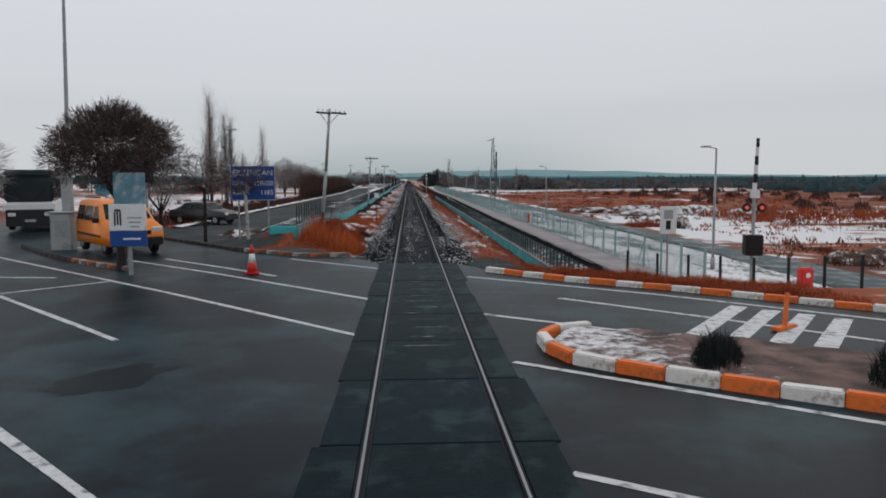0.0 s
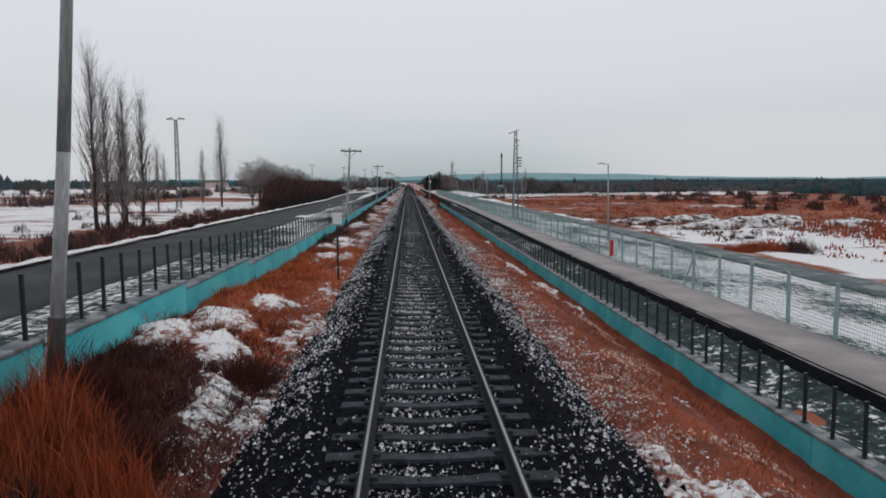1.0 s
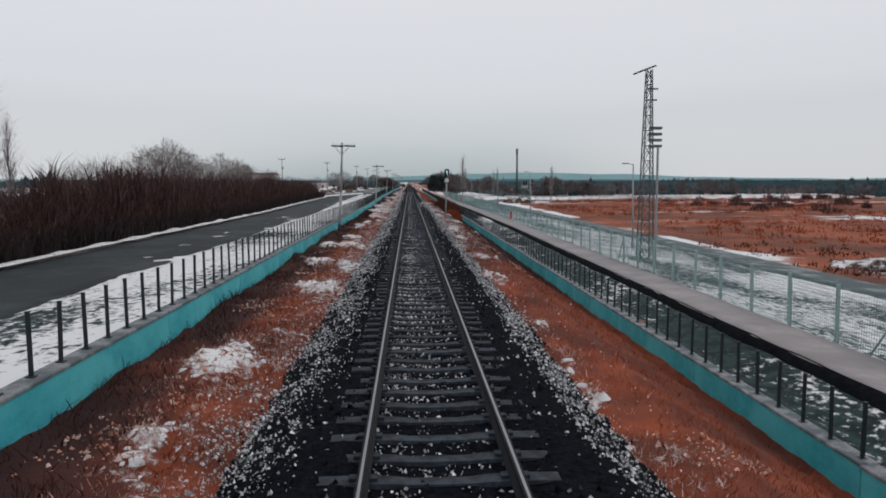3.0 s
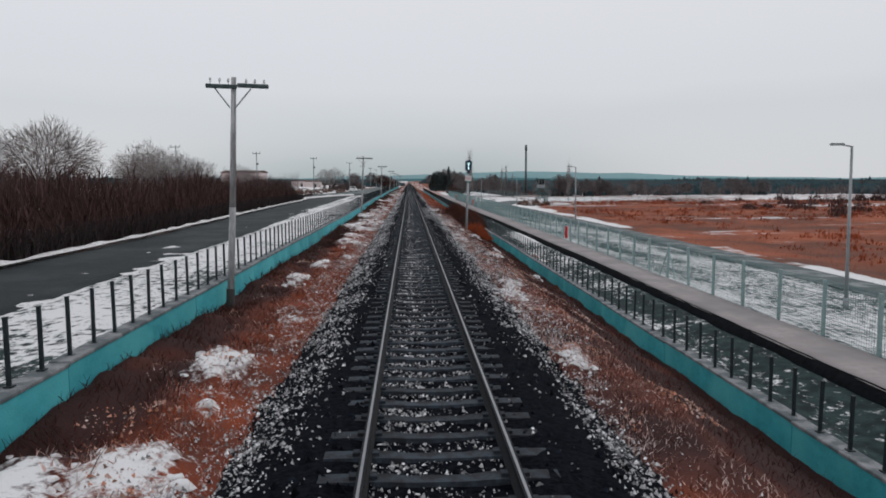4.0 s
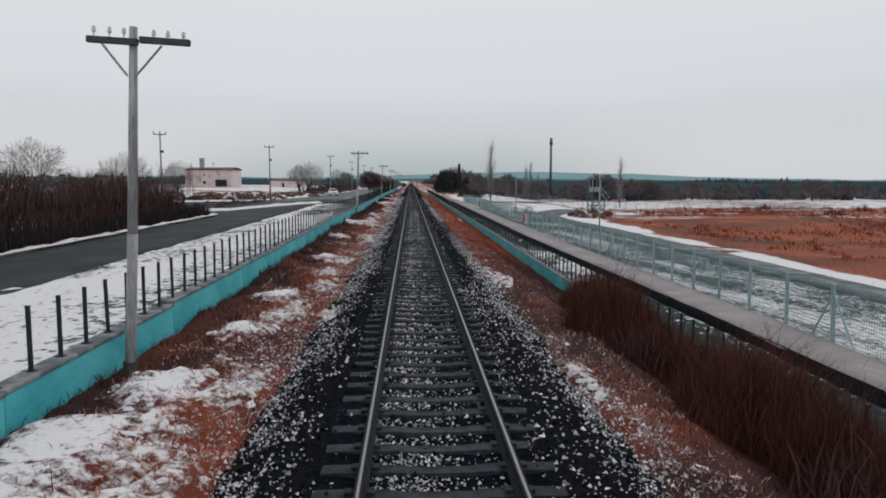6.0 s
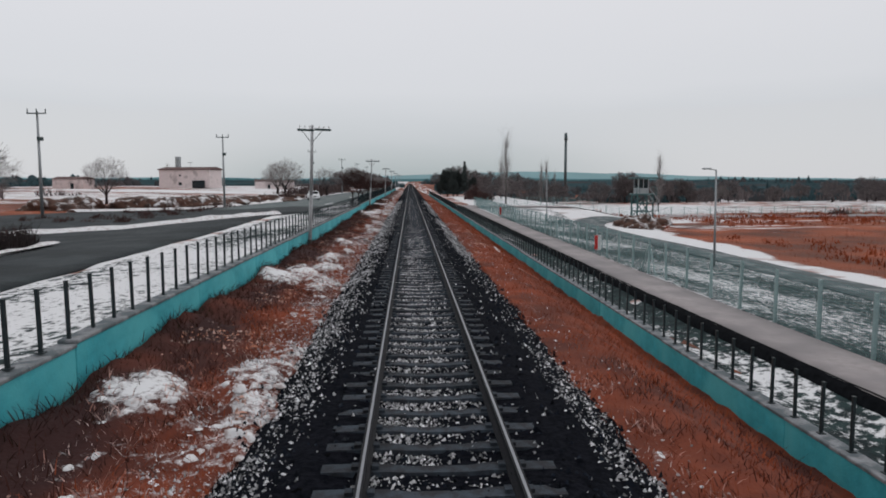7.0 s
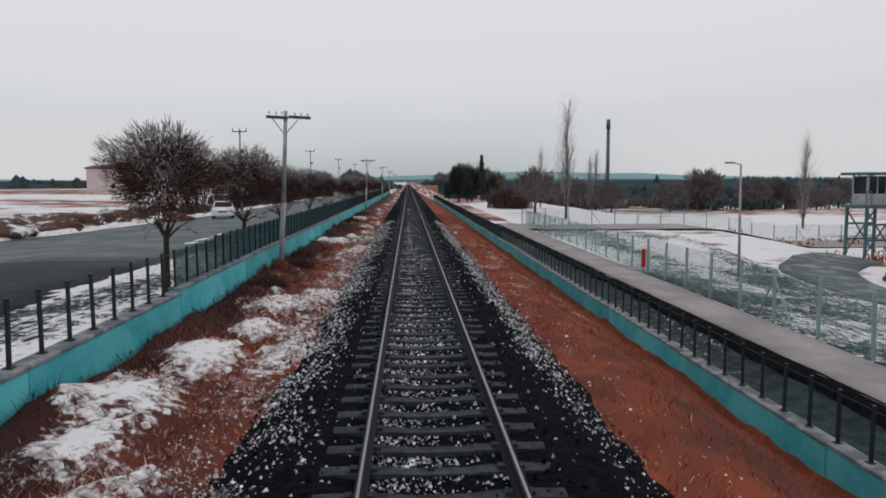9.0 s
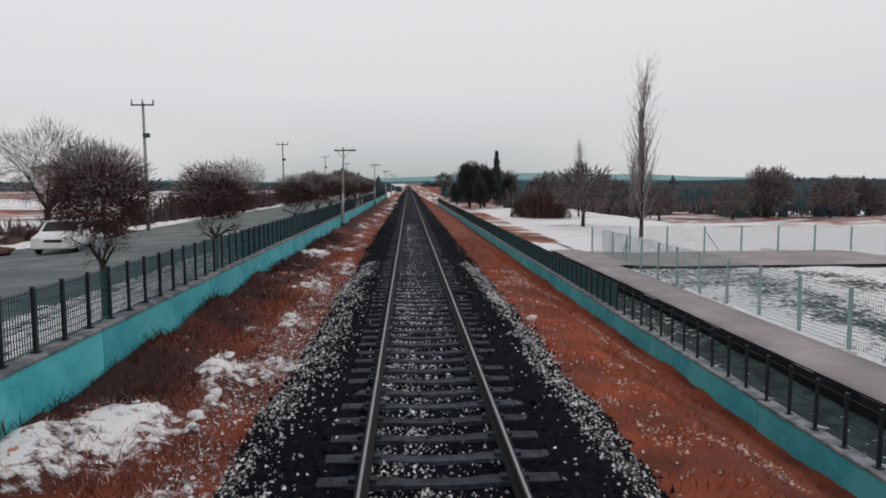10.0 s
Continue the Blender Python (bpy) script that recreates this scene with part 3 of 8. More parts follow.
strip("road", [(33, -15.5, -8.9), (44, -13.8, -8.9), (150, -13.8, -9.1), (194, -15.9, -10.8), (228, -17.0, -11.5), (234, -26, -11.5), (243, -36, -11.8), (257.5, -36, -12.2), (262, -34.5, -9.5), (266, -33, -9.4), (277, -24.4, -9.3)], 0.09, M_ASPHALT,
      "grey damp asphalt road beside the railway", n_sub=6, width_noise=0.25)
strip("road", [(277, -24.4, -9.3), (300, -21.6, -8.9), (319, -20.0, -8.9), (430, -17.0, -8.9), (900, -16, -8.9)], 0.09, M_ROAD_PALE, "pale grey asphalt road beside the railway", n_sub=6, width_noise=0.25)
strip("path", [(26, 8.9, 11.0), (80, 8.95, 10.8), (150, 9.35, 10.95), (190, 9.15, 10.9), (222, 8.6, 10.5), (322, 8.6, 10.5)], 0.25, M_PATH, "pale concrete path behind the railway fence", "path", n_sub=3, width_noise=0.06)
strip("road_east", [(26, 21.0, 30.0), (40, 22.0, 27.5), (60, 23, 26.5), (200, 22.0, 25.6), (255, 21.2, 24.9), (270, 20.5, 23.9), (282, 21.0, 24.2), (288, 21.6, 25.4), (292, 22.4, 27.0), (295, 23.8, 29.5), (298, 26.4, 33.0), (301, 30.5, 35.0)], 0.14, M_LANE, "pale frosted asphalt lane beyond the fences", n_sub=3, width_noise=0.4)

# ---- the railway track ----
track = thing("railway_track", pose(0, 0, 0), "single straight track on dark frosted ballast", "railway track")

# a flat-bottomed rail's section: head, web and foot
RAIL = [(-0.036, 0.0), (-0.036, -0.034), (-0.009, -0.046), (-0.009, -0.14), (-0.066, -0.158), (-0.066, -0.172),
        (0.066, -0.172), (0.066, -0.158), (0.009, -0.14), (0.009, -0.046), (0.036, -0.034), (0.036, 0.0)]
for side in (-1, 1):
    r_bm = bmesh.new()
    prism(r_bm, [(side * 0.7535 + p[0], p[1]) for p in RAIL], "y", -60, 1100)
    r_ob = part("rail", r_bm, M_RAIL, track, "rusty steel rail with a worn bright top")
    h_bm = bmesh.new()
    prism(h_bm, [(side * 0.7535 - 0.015, 0.0), (side * 0.7535 + 0.015, 0.0), (side * 0.7535 + 0.012, 0.004), (side * 0.7535 - 0.012, 0.004)], "y", -60, 1100)
    part("running_surface", h_bm, M_RAILTOP, r_ob, "bright worn rail head")


def sleeper_bm():
    """A concrete sleeper, lower and narrower in the middle, with the rail clips."""
    bm = bmesh.new()
    prof = [(-1.2, 0.125, -0.175), (-0.95, 0.13, -0.172), (-0.5, 0.125, -0.178), (-0.3, 0.105, -0.198), (0.3, 0.105, -0.198), (0.5, 0.125, -0.178), (0.95, 0.13, -0.172), (1.2, 0.125, -0.175)]
    rings = []
    for x, w, z in prof:
        rings.append([bm.verts.new((x, -w, z - 0.16)), bm.verts.new((x, -w * 0.82, z)), bm.verts.new((x, w * 0.82, z)), bm.verts.new((x, w, z - 0.16))])
    for a, b in zip(rings, rings[1:]):
        for k in range(3):
            bm.faces.new((a[k], b[k], b[k + 1], a[k + 1]))
    bm.faces.new(rings[0][::-1])
    bm.faces.new(rings[-1])
    bmesh.ops.recalc_face_normals(bm, faces=bm.faces[:])
    for s in (-1, 1):
        for o in (-0.105, 0.105):
            box(bm, s * 0.7535 + o, 0, -0.155, 0.07, 0.11, 0.035)
    return bm


SLEEPERS_FROM = CROSS_END + 0.5
sleeper_mesh = finish(sleeper_bm(), "sleeper", M_SLEEPER)
track_on = thing("railway_track", pose(0, 0, 0), "further length of the straight track on frosted ballast", "railway track")
for i in range(500):
    s_ob = part("sleeper", sleeper_mesh, None, track if i < 290 else track_on)
    s_ob.matrix_basis = pose(random.uniform(-0.012, 0.012), SLEEPERS_FROM + 0.6 * i + random.uniform(-0.02, 0.02), random.uniform(-0.006, 0.004), 0, 0, random.uniform(-0.5, 0.5))
sv = np.array([v.co[:] for v in sleeper_mesh.vertices])
sf = [tuple(p.vertices) for p in sleeper_mesh.polygons]
more_v, more_f = [], []
for i in range(500, 900):
    o = len(more_v)
    y = SLEEPERS_FROM + 0.6 * i + random.uniform(-0.02, 0.02)
    more_v += [(a, b + y, c) for a, b, c in sv.tolist()]
    more_f += [tuple(o + k for k in f) for f in sf]
far_me = bpy.data.meshes.new("far_sleepers")
far_me.from_pydata(more_v, [], more_f)
far_me.materials.append(M_SLEEPER)
tagged(part("distant_sleeper", far_me, None, track_on), kind="stuff")

# the ballast: a bed with shoulders, and loose stones over it
BED = [(-2.65, -0.60), (-2.2, -0.42), (-1.75, -0.225), (-1.35, -0.180), (-1.1, -0.183), (-0.88, -0.205), (-0.5, -0.228), (0, -0.24), (0.5, -0.228), (0.88, -0.205), (1.1, -0.183), (1.35, -0.180), (1.75, -0.23), (2.2, -0.44), (2.75, -0.66)]
BX, BZ = [b[0] for b in BED], [b[1] for b in BED]


def bed_z(x, y):
    shift = 0.16 * fbm(3 if x > 0 else -3, y, 0.35, 15.0) * min(1, abs(x) / 1.6)
    z = float(np.interp(x + shift, BX, BZ))
    return z + 0.035 * fbm(x, y, 1.6, 16.0)


def frost_here(x, y):
    """Frost and snow lie on the shoulders, in drifts, and in patches between the rails."""
    d = abs(x)
    side = -1 if x < 0 else 1
    n1 = fbm(x * 0.6, y * 0.25, 0.8, 40.0 + side)
    if d < 0.72:
        return 0.02
    if y < 36 and d < 2.4:
        return 0.28 + 0.4 * n1
    if side > 0:
        wide = max(smooth01((y - 118) / 12) * smooth01((182 - y) / 12), 0.75 * smooth01((84 - y) / 24) * smooth01((y - 31) / 3))
        edge = 2.12 + 0.55 * wide + 0.16 * fbm(side, y, 0.12, 44.0)
        band = smooth01(1.25 - abs(d - edge) / (0.42 + 0.6 * wide))
        dust = 0.5 * smooth01((y - 164) / 5) * smooth01((190 - y) / 6) * (0.6 + 0.8 * n1) * (d < 2.6)
        band *= 1 - 0.8 * (smooth01((y - 204) / 5) * smooth01((226 - y) / 5) + smooth01((y - 252) / 2) * smooth01((261 - y) / 3))
        return max(0.03, dust, band * (0.85 + 0.5 * n1)) if d > 1.0 else 0.03
    edge = 2.42 + 0.22 * fbm(side, y, 0.12, 44.0)
    band = smooth01(1.3 - abs(d - edge) / 1.0)
    clump = smooth01(0.66 + 1.5 * fbm(x, y * 0.7, 1.0, 47.0))
    return max(0.03, band * (0.25 + 0.75 * clump)) if d > 1.1 else 0.03


bed_y = steps((CROSS_END - 0.6, 300, 0.3), (300, 500, 1.0), (500, 1100, 12))
bed_me = grid_mesh("ballast_bed", steps((-2.65, 2.75, 0.18)), bed_y, M_BED, lambda x, y, k: bed_z(x, y), lambda x, y: 0.05 + (0.30 + 0.22 * fbm(x, y, 0.45, 46.0)) * frost_here(x, y))
part("ballast_bed", bed_me, None, track, "dark wet crushed stone bed")


def stones(xs, ys, zs, sizes, mat, name):
    """Crushed stones: rough lumps set in the bed."""
    k = len(xs)
    lump = np.array([(1.1, 0, -0.5), (-0.6, 1.0, -0.5), (-0.6, -1.0, -0.5), (0, 0, 0.9)], dtype=np.float32)
    tri = np.array([(0, 1, 3), (1, 2, 3), (2, 0, 3)], dtype=np.int32)
    v = np.repeat(lump[None], k, 0) + rng.uniform(-0.4, 0.4, (k, 4, 3))
    v *= sizes[:, None, None] * rng.uniform(0.5, 1.6, (k, 1, 3))
    a = rng.uniform(0, 6.283, k)
    c, s = np.cos(a)[:, None], np.sin(a)[:, None]
    vx, vy = v[..., 0] * c - v[..., 1] * s, v[..., 0] * s + v[..., 1] * c
    v = np.stack((vx + xs[:, None], vy + ys[:, None], v[..., 2] + zs[:, None]), axis=2)
    f = (tri[None] + (np.arange(k) * 4)[:, None, None]).reshape(-1, 3)
    return raw(name, v.reshape(-1, 3), f, mat)


def scatter_stones(name, count, x_of, frosted, mat, lo=0.018, hi=0.05, y0=CROSS_END - 0.2, y1=330.0, label=""):
    xs, ys = [], []
    while len(xs) < count:
        y = y0 + (y1 - y0) * random.random()
        x = x_of()
        if frosted(x, y) > random.random():
            xs.append(x)
            ys.append(y)
    zs = np.array([max(bed_z(x, y), verge_z(x, y, verge_snow(x, y)) - 0.004 if abs(x) > 2.0 else -9) + 0.012 for x, y in zip(xs, ys)])
    me = stones(np.array(xs), np.array(ys), zs, lo + (hi - lo) * rng.uniform(0, 1, count) ** 1.8, mat, name)
    tagged(part(name, me, None, track, label), kind="stuff")


def frost_between(x, y):
    """Frost between the rails, mostly on the west half and in the hollows between sleepers."""
    heavy = 0.60 + 0.7 * fbm(0, y, 0.06, 43.0) + 0.5 * fbm(x, y, 0.9, 45.0) + 1.2 * smooth01((y - 200) / 6) * smooth01((242 - y) / 10)
    bay = abs(((y - SLEEPERS_FROM) / 0.6) % 1.0 - 0.5)
    return max(0.1, heavy) * (0.25 + 0.75 * smooth01((0.35 - x) / 0.7)) * (1.0 if bay < 0.30 else 0.06) * (1.0 if y > 34 else 0.5) + 0.015


scatter_stones("ballast_gravel", 36000, lambda: random.uniform(-2.5, 2.5), lambda x, y: 0.9, M_STONE, label="dark crushed stone")
scatter_stones("fine_frost", 78000, lambda: random.uniform(-0.70, 0.66), frost_between, M_STONE_SNOW, lo=0.006, hi=0.024, label="frost and snow grains between the rails")
scatter_stones("frosted_gravel", 165000, lambda: random.uniform(-3.3, 3.5), frost_here, M_STONE_SNOW, lo=0.007, hi=0.028, y1=305.0, label="snow-dusted crushed stone")

# ---- the level crossing ----
# one paved sheet, cut off askew where the kerbs run
cr_bm = bmesh.new()
EDGE = [(-70, 4), (-70, 66), (-40, 60), (-24, 50), (-17, 43.5), (-8.9, 42), (-8.6, 31.5), (-6.6, 28.2), (-4.2, 26.0), (-2.6, 25.4), (-1.7, 24.3), (-1.3, CROSS_END), (1.3, CROSS_END), (2.1, 21.6), (3.95, 19.2), (6.2, 17.5), (9.8, 14.5),
        (16, 9.0), (40, -14), (70, -40), (70, -60), (-40, -60), (-70, -40)]
cr_face = cr_bm.faces.new([cr_bm.verts.new((x, y, 0)) for x, y in EDGE])
if cr_face.normal.z < 0:
    cr_face.normal_flip()
for crease in (-6, 6):
    bmesh.ops.bisect_plane(cr_bm, geom=cr_bm.verts[:] + cr_bm.edges[:] + cr_bm.faces[:], plane_co=(crease, 0, 0), plane_no=(1, 0, 0))
bmesh.ops.triangulate(cr_bm, faces=cr_bm.faces[:])
for v in cr_bm.verts:
    v.co.z = road_top(v.co.x, v.co.y)
cr_low = bmesh.ops.extrude_face_region(cr_bm, geom=cr_bm.faces[:])
for v in cr_low["geom"]:
    if isinstance(v, bmesh.types.BMVert):
        v.co.z -= 0.2
bmesh.ops.recalc_face_normals(cr_bm, faces=cr_bm.faces[:])
crossing = solid("crossing_road", cr_bm, M_ASPHALT_WET, "wet patched asphalt road across the rails", "road", kind="structure")

# dark panels between and beside the rails
pan_y = -12.0
while pan_y < CROSS_END - 0.3:
    p_len = min(2.4, CROSS_END - pan_y)
    for x0, x1 in ((-1.26 + random.uniform(-0.05, 0.03), -0.80), (-0.69, 0.69), (0.80, 1.26 + random.uniform(-0.03, 0.07))):
        p_bm = bmesh.new()
        box(p_bm, (x0 + x1) / 2, 0, 0, x1 - x0, p_len - 0.02, 0.14)
        soften(p_bm, 0.012)
        p_ob = part("panel", p_bm, M_SLAB, track, "dark rubbery crossing panel")
        p_ob.matrix_basis = pose(0, pan_y + p_len / 2, -0.082 + random.uniform(-0.004, 0.003))
    pan_y += p_len


def paint_line(x0, y0, x1, y1, w=0.13, group="road markings"):
    """A painted line, 4 mm over the road."""
    d = Vector((x1 - x0, y1 - y0))
    k = max(1, int(d.length / 1.2))
    nx, ny = -d.y / d.length * w / 2, d.x / d.length * w / 2
    bm = bmesh.new()
    rows = []
    for i in range(k + 1):
        x, y = x0 + d.x * i / k, y0 + d.y * i / k
        j = random.uniform(0.88, 1.08)
        rows.append((bm.verts.new((x + nx * j, y + ny * j, road_top(x, y) + 0.005)), bm.verts.new((x - nx * j, y - ny * j, road_top(x, y) + 0.005))))
    for a, b in zip(rows, rows[1:]):
        bm.faces.new((a[0], a[1], b[1], b[0]))
    bmesh.ops.recalc_face_normals(bm, faces=bm.faces[:])
    bmesh.ops.solidify(bm, geom=bm.faces[:], thickness=0.003)
    return solid("road_marking", bm, M_PAINT, "worn white painted line on the asphalt", "road marking", group, "structure")


for l_args in ((-16.5, 28.2, -1.2, 12.5), (1.3, 10.5, 10.5, 3.3), (-10.6, 25.9, -0.86, 16.0), (0.86, 14.65, 4.5, 11.9), (3.2, 16.2, 7.9, 11.5), (-4.45, 25.0, -0.87, 21.7), (1.38, 20.0, 5.6, 16.6), (5.6, 16.6, 16, 7.2),
               (-9.0, 25.7, -4.15, 20.55), (-13.0, 21.6, -10.6, 21.05), (-10.6, 18.1, -8.65, 19.95), (-10.4, 17.8, -5.4, 12.4), (-5.2, 8.2, -2.6, 5.6), (1.25, 6.4, 3.1, 5.2), (-15.5, 32, -11.5, 28.2), (8.5, 11, 12, 7.6)):
    paint_line(*l_args, w=0.13)
for i in range(4):
    zx, zy = 4.25 + 0.5 * i, 11.45 - 0.46 * i
    paint_line(zx, zy, zx + 2.65, zy + 3.5, w=0.36, group="crossing stripes")


M_KERB_O_DULL = material("dirty_orange_kerb_paint", (0.40, 0.12, 0.045), 0.7, vary=0.3, scale=8, second=(0.12, 0.07, 0.05), second_scale=4, amount=0.45, bump=0.3)
M_KERB_W_DULL = material("dirty_white_kerb_paint", (0.36, 0.33, 0.31), 0.75, vary=0.3, scale=8, second=(0.13, 0.11, 0.10), second_scale=4, amount=0.45, bump=0.3)
M_KERB_BARE = material("dark_kerb_concrete", (0.035, 0.038, 0.04), 0.85, vary=0.3, scale=7, second=(0.09, 0.06, 0.05), second_scale=3, amount=0.4, bump=0.3)


def kerb(points, step=0.72, first=0, name="kerb", height=0.17, bare_from=None, dull=False):
    """Kerb blocks set end to end along a line, painted orange and white in turn."""
    ob = thing(name, pose(0, 0, 0), "kerb of chipped orange and white painted blocks", "kerb", "painted kerbs")
    pts = [Vector((*p, 0)) for p in points]
    lens = [0]
    for a, b in zip(pts, pts[1:]):
        lens.append(lens[-1] + (b - a).length)
    k = int(lens[-1] / step)
    for i in range(k):
        def at(t):
            return Vector((float(np.interp(t, lens, [p.x for p in pts])), float(np.interp(t, lens, [p.y for p in pts])), 0))
        a, b = at(i * step), at((i + 1) * step)
        d = b - a
        bm = bmesh.new()
        box(bm, 0, 0, 0, d.length - 0.012, 0.19, height + 0.1)
        soften(bm, 0.022, 2)
        bare = bare_from is not None and (a.x + b.x) / 2 < bare_from
        bl = part("kerb_block", bm, M_KERB_BARE if bare else ((M_KERB_O_DULL, M_KERB_O)[not dull] if (i + first) % 2 else (M_KERB_W_DULL, M_KERB_W)[not dull]), ob, "dark unpainted block" if bare else "orange painted block" if (i + first) % 2 else "white painted block")
        c = (a + b) / 2
        bl.matrix_basis = pose(c.x, c.y, road_top(c.x, c.y) + height / 2 - 0.05 + random.uniform(-0.012, 0.012), random.uniform(-1.5, 1.5), random.uniform(-1, 1), math.degrees(math.atan2(d.y, d.x)) + random.uniform(-1, 1))
    return ob


kerb([(2.06, 21.1), (2.6, 20.5), (3.94, 18.95), (6.2, 17.25), (9.8, 14.25), (16, 8.7), (26, -0.5)], height=0.14)
kerb([(-16, 41.5), (-12.3, 35.0), (-9.2, 31.0), (-6.9, 28.1), (-5.6, 26.9), (-4.25, 25.75), (-3.1, 25.65), (-2.1, 25.9)], first=1, bare_from=-6.6, dull=True, height=0.13)
kerb([(3.0, 12.62), (2.4, 12.45), (2.0, 12.0), (1.92, 11.5), (2.0, 10.9), (2.25, 10.3), (3.3, 9.4), (4.75, 8.4), (6.2, 7.4), (10, 4.4)], first=0, height=0.19)
kerb([(-17, 31.5), (-14.1, 27.6), (-11, 24.2), (-9.0, 22.4), (-8.2, 22.3)], first=0, bare_from=-11.8, dull=True, height=0.14)

# the traffic island's fill: rubble, old snow and dead plants
isl_bm = bmesh.new()
isl = [(2.05, 11.4), (2.3, 10.5), (3.3, 9.55), (4.75, 8.55), (6.2, 7.55), (9.8, 4.7), (10.2, 7.2), (7.5, 9.7), (5.45, 11.2), (3.8, 12.1), (2.6, 12.4)]
f_top = isl_bm.faces.new([isl_bm.verts.new((x, y, 0.10)) for x, y in isl])
if f_top.normal.z < 0:
    f_top.normal_flip()
bmesh.ops.triangulate(isl_bm, faces=isl_bm.faces[:])
bmesh.ops.subdivide_edges(isl_bm, edges=isl_bm.edges[:], cuts=7, use_grid_fill=True)
for v in isl_bm.verts:
    v.co.z += 0.05 * fbm(v.co.x, v.co.y, 2.5, 50.0)
isl_me = finish(isl_bm, "traffic_island", snowy("rubble_and_snow", (0.20, 0.13, 0.115), (0.07, 0.055, 0.05), scale=1.6, bump=1.2, melt=4, lo=0.36, hi=0.6), True)
isl_at = isl_me.attributes.new("snow", 'FLOAT', 'POINT')
isl_at.data.foreach_set("value", [0.50 - 0.13 * max(0.0, v.co.x - 2.9) for v in isl_me.vertices])
tagged(new("traffic_island", isl_me), "raised island of rubble and old snow", "traffic island", kind="structure")

# the worn pavement behind the west kerb
pv_bm = bmesh.new()
PAVE = [(-16, 42.0), (-12.2, 35.3), (-9.1, 31.3), (-6.8, 28.4), (-5.5, 27.2), (-4.2, 26.05), (-3.0, 26.0), (-3.6, 27.2), (-5.0, 29.0), (-5.6, 30.6), (-6.6, 31.6), (-8.8, 33.5), (-9.5, 40), (-12, 44)]
pv_face = pv_bm.faces.new([pv_bm.verts.new((x, y, max(land(x, y), road_top(x, y)) + 0.07)) for x, y in PAVE])
if pv_face.normal.z < 0:
    pv_face.normal_flip()
bmesh.ops.triangulate(pv_bm, faces=pv_bm.faces[:])
bmesh.ops.solidify(pv_bm, geom=pv_bm.faces[:], thickness=0.1)
solid("pavement", pv_bm, M_ASPHALT, "dark worn pavement behind the kerb", "pavement", kind="structure")

# thin pale streaks across the crossing panels between the rails
fs_v, fs_f = [], []
for i in range(11):
    y = 11.6 + 0.74 * i + random.uniform(-0.15, 0.15)
    x0, x1 = random.uniform(-0.62, -0.25), random.uniform(0.1, 0.58)
    n = 14
    for j in range(n + 1):
        x = x0 + (x1 - x0) * j / n
        w = (0.014 + 0.018 * max(-0.6, fbm(x, y, 3.0, 97.0))) * min(1.0, 3.0 * min(j, n - j) / n)
        c = y + 0.02 * fbm(x, y, 1.5, 96.0)
        fs_v += [(x, c - w, -0.004), (x, c + w, -0.004)]
    o = i * 2 * (n + 1)
    fs_f += [(o + 2 * j, o + 2 * j + 2, o + 2 * j + 3, o + 2 * j + 1) for j in range(n)]
tagged(new("frost_streaks", raw("frost_streaks", fs_v, fs_f, material("thin_grey_streak", (0.16, 0.18, 0.19), 0.9, vary=0.3, scale=8, second=(0.36, 0.38, 0.39), second_scale=5, amount=0.4))), "thin pale streaks across the crossing panels", "frost", kind="stuff")

# ---- painted walls with fence posts on both sides ----
def west_top(y):
    return 0.17 + 0.52 * smooth01((60 - y) / 24) + 0.25 * smooth01((y - 165) / 48) + (0.08 if y > 268 else 0.0)


def east_top(y):
    return -1.36


def railway_wall(name, x, y0, y1, top_of, z_low, seg, group):
    """A low painted concrete wall in lengths, with a grey coping and steel posts."""
    ob = thing(name, pose(0, 0, 0), "low teal-painted concrete wall with dark steel fence posts", "wall", "railway walls", "structure")
    h = 1.2
    w_bm = bmesh.new()
    box(w_bm, 0, 0, -h / 2, 0.24, seg - 0.015, h)
    soften(w_bm, 0.012)
    w_me = finish(w_bm, "wall_panel", M_TEAL)
    c_bm = bmesh.new()
    box(c_bm, 0, 0, 0.03, 0.30, seg - 0.006, 0.06)
    soften(c_bm, 0.012)
    c_me = finish(c_bm, "coping", M_COPING)
    k = int((y1 - y0) / seg)
    for i in range(k):
        y = y0 + seg * (i + 0.5)
        m = pose(x + random.uniform(-0.01, 0.01), y, top_of(y) + random.uniform(-0.015, 0.015))
        a = part("wall_panel", w_me, None, ob)
        a.matrix_basis = m
        b = part("coping", c_me, None, ob, "grey concrete coping")
        b.matrix_basis = m
    return ob


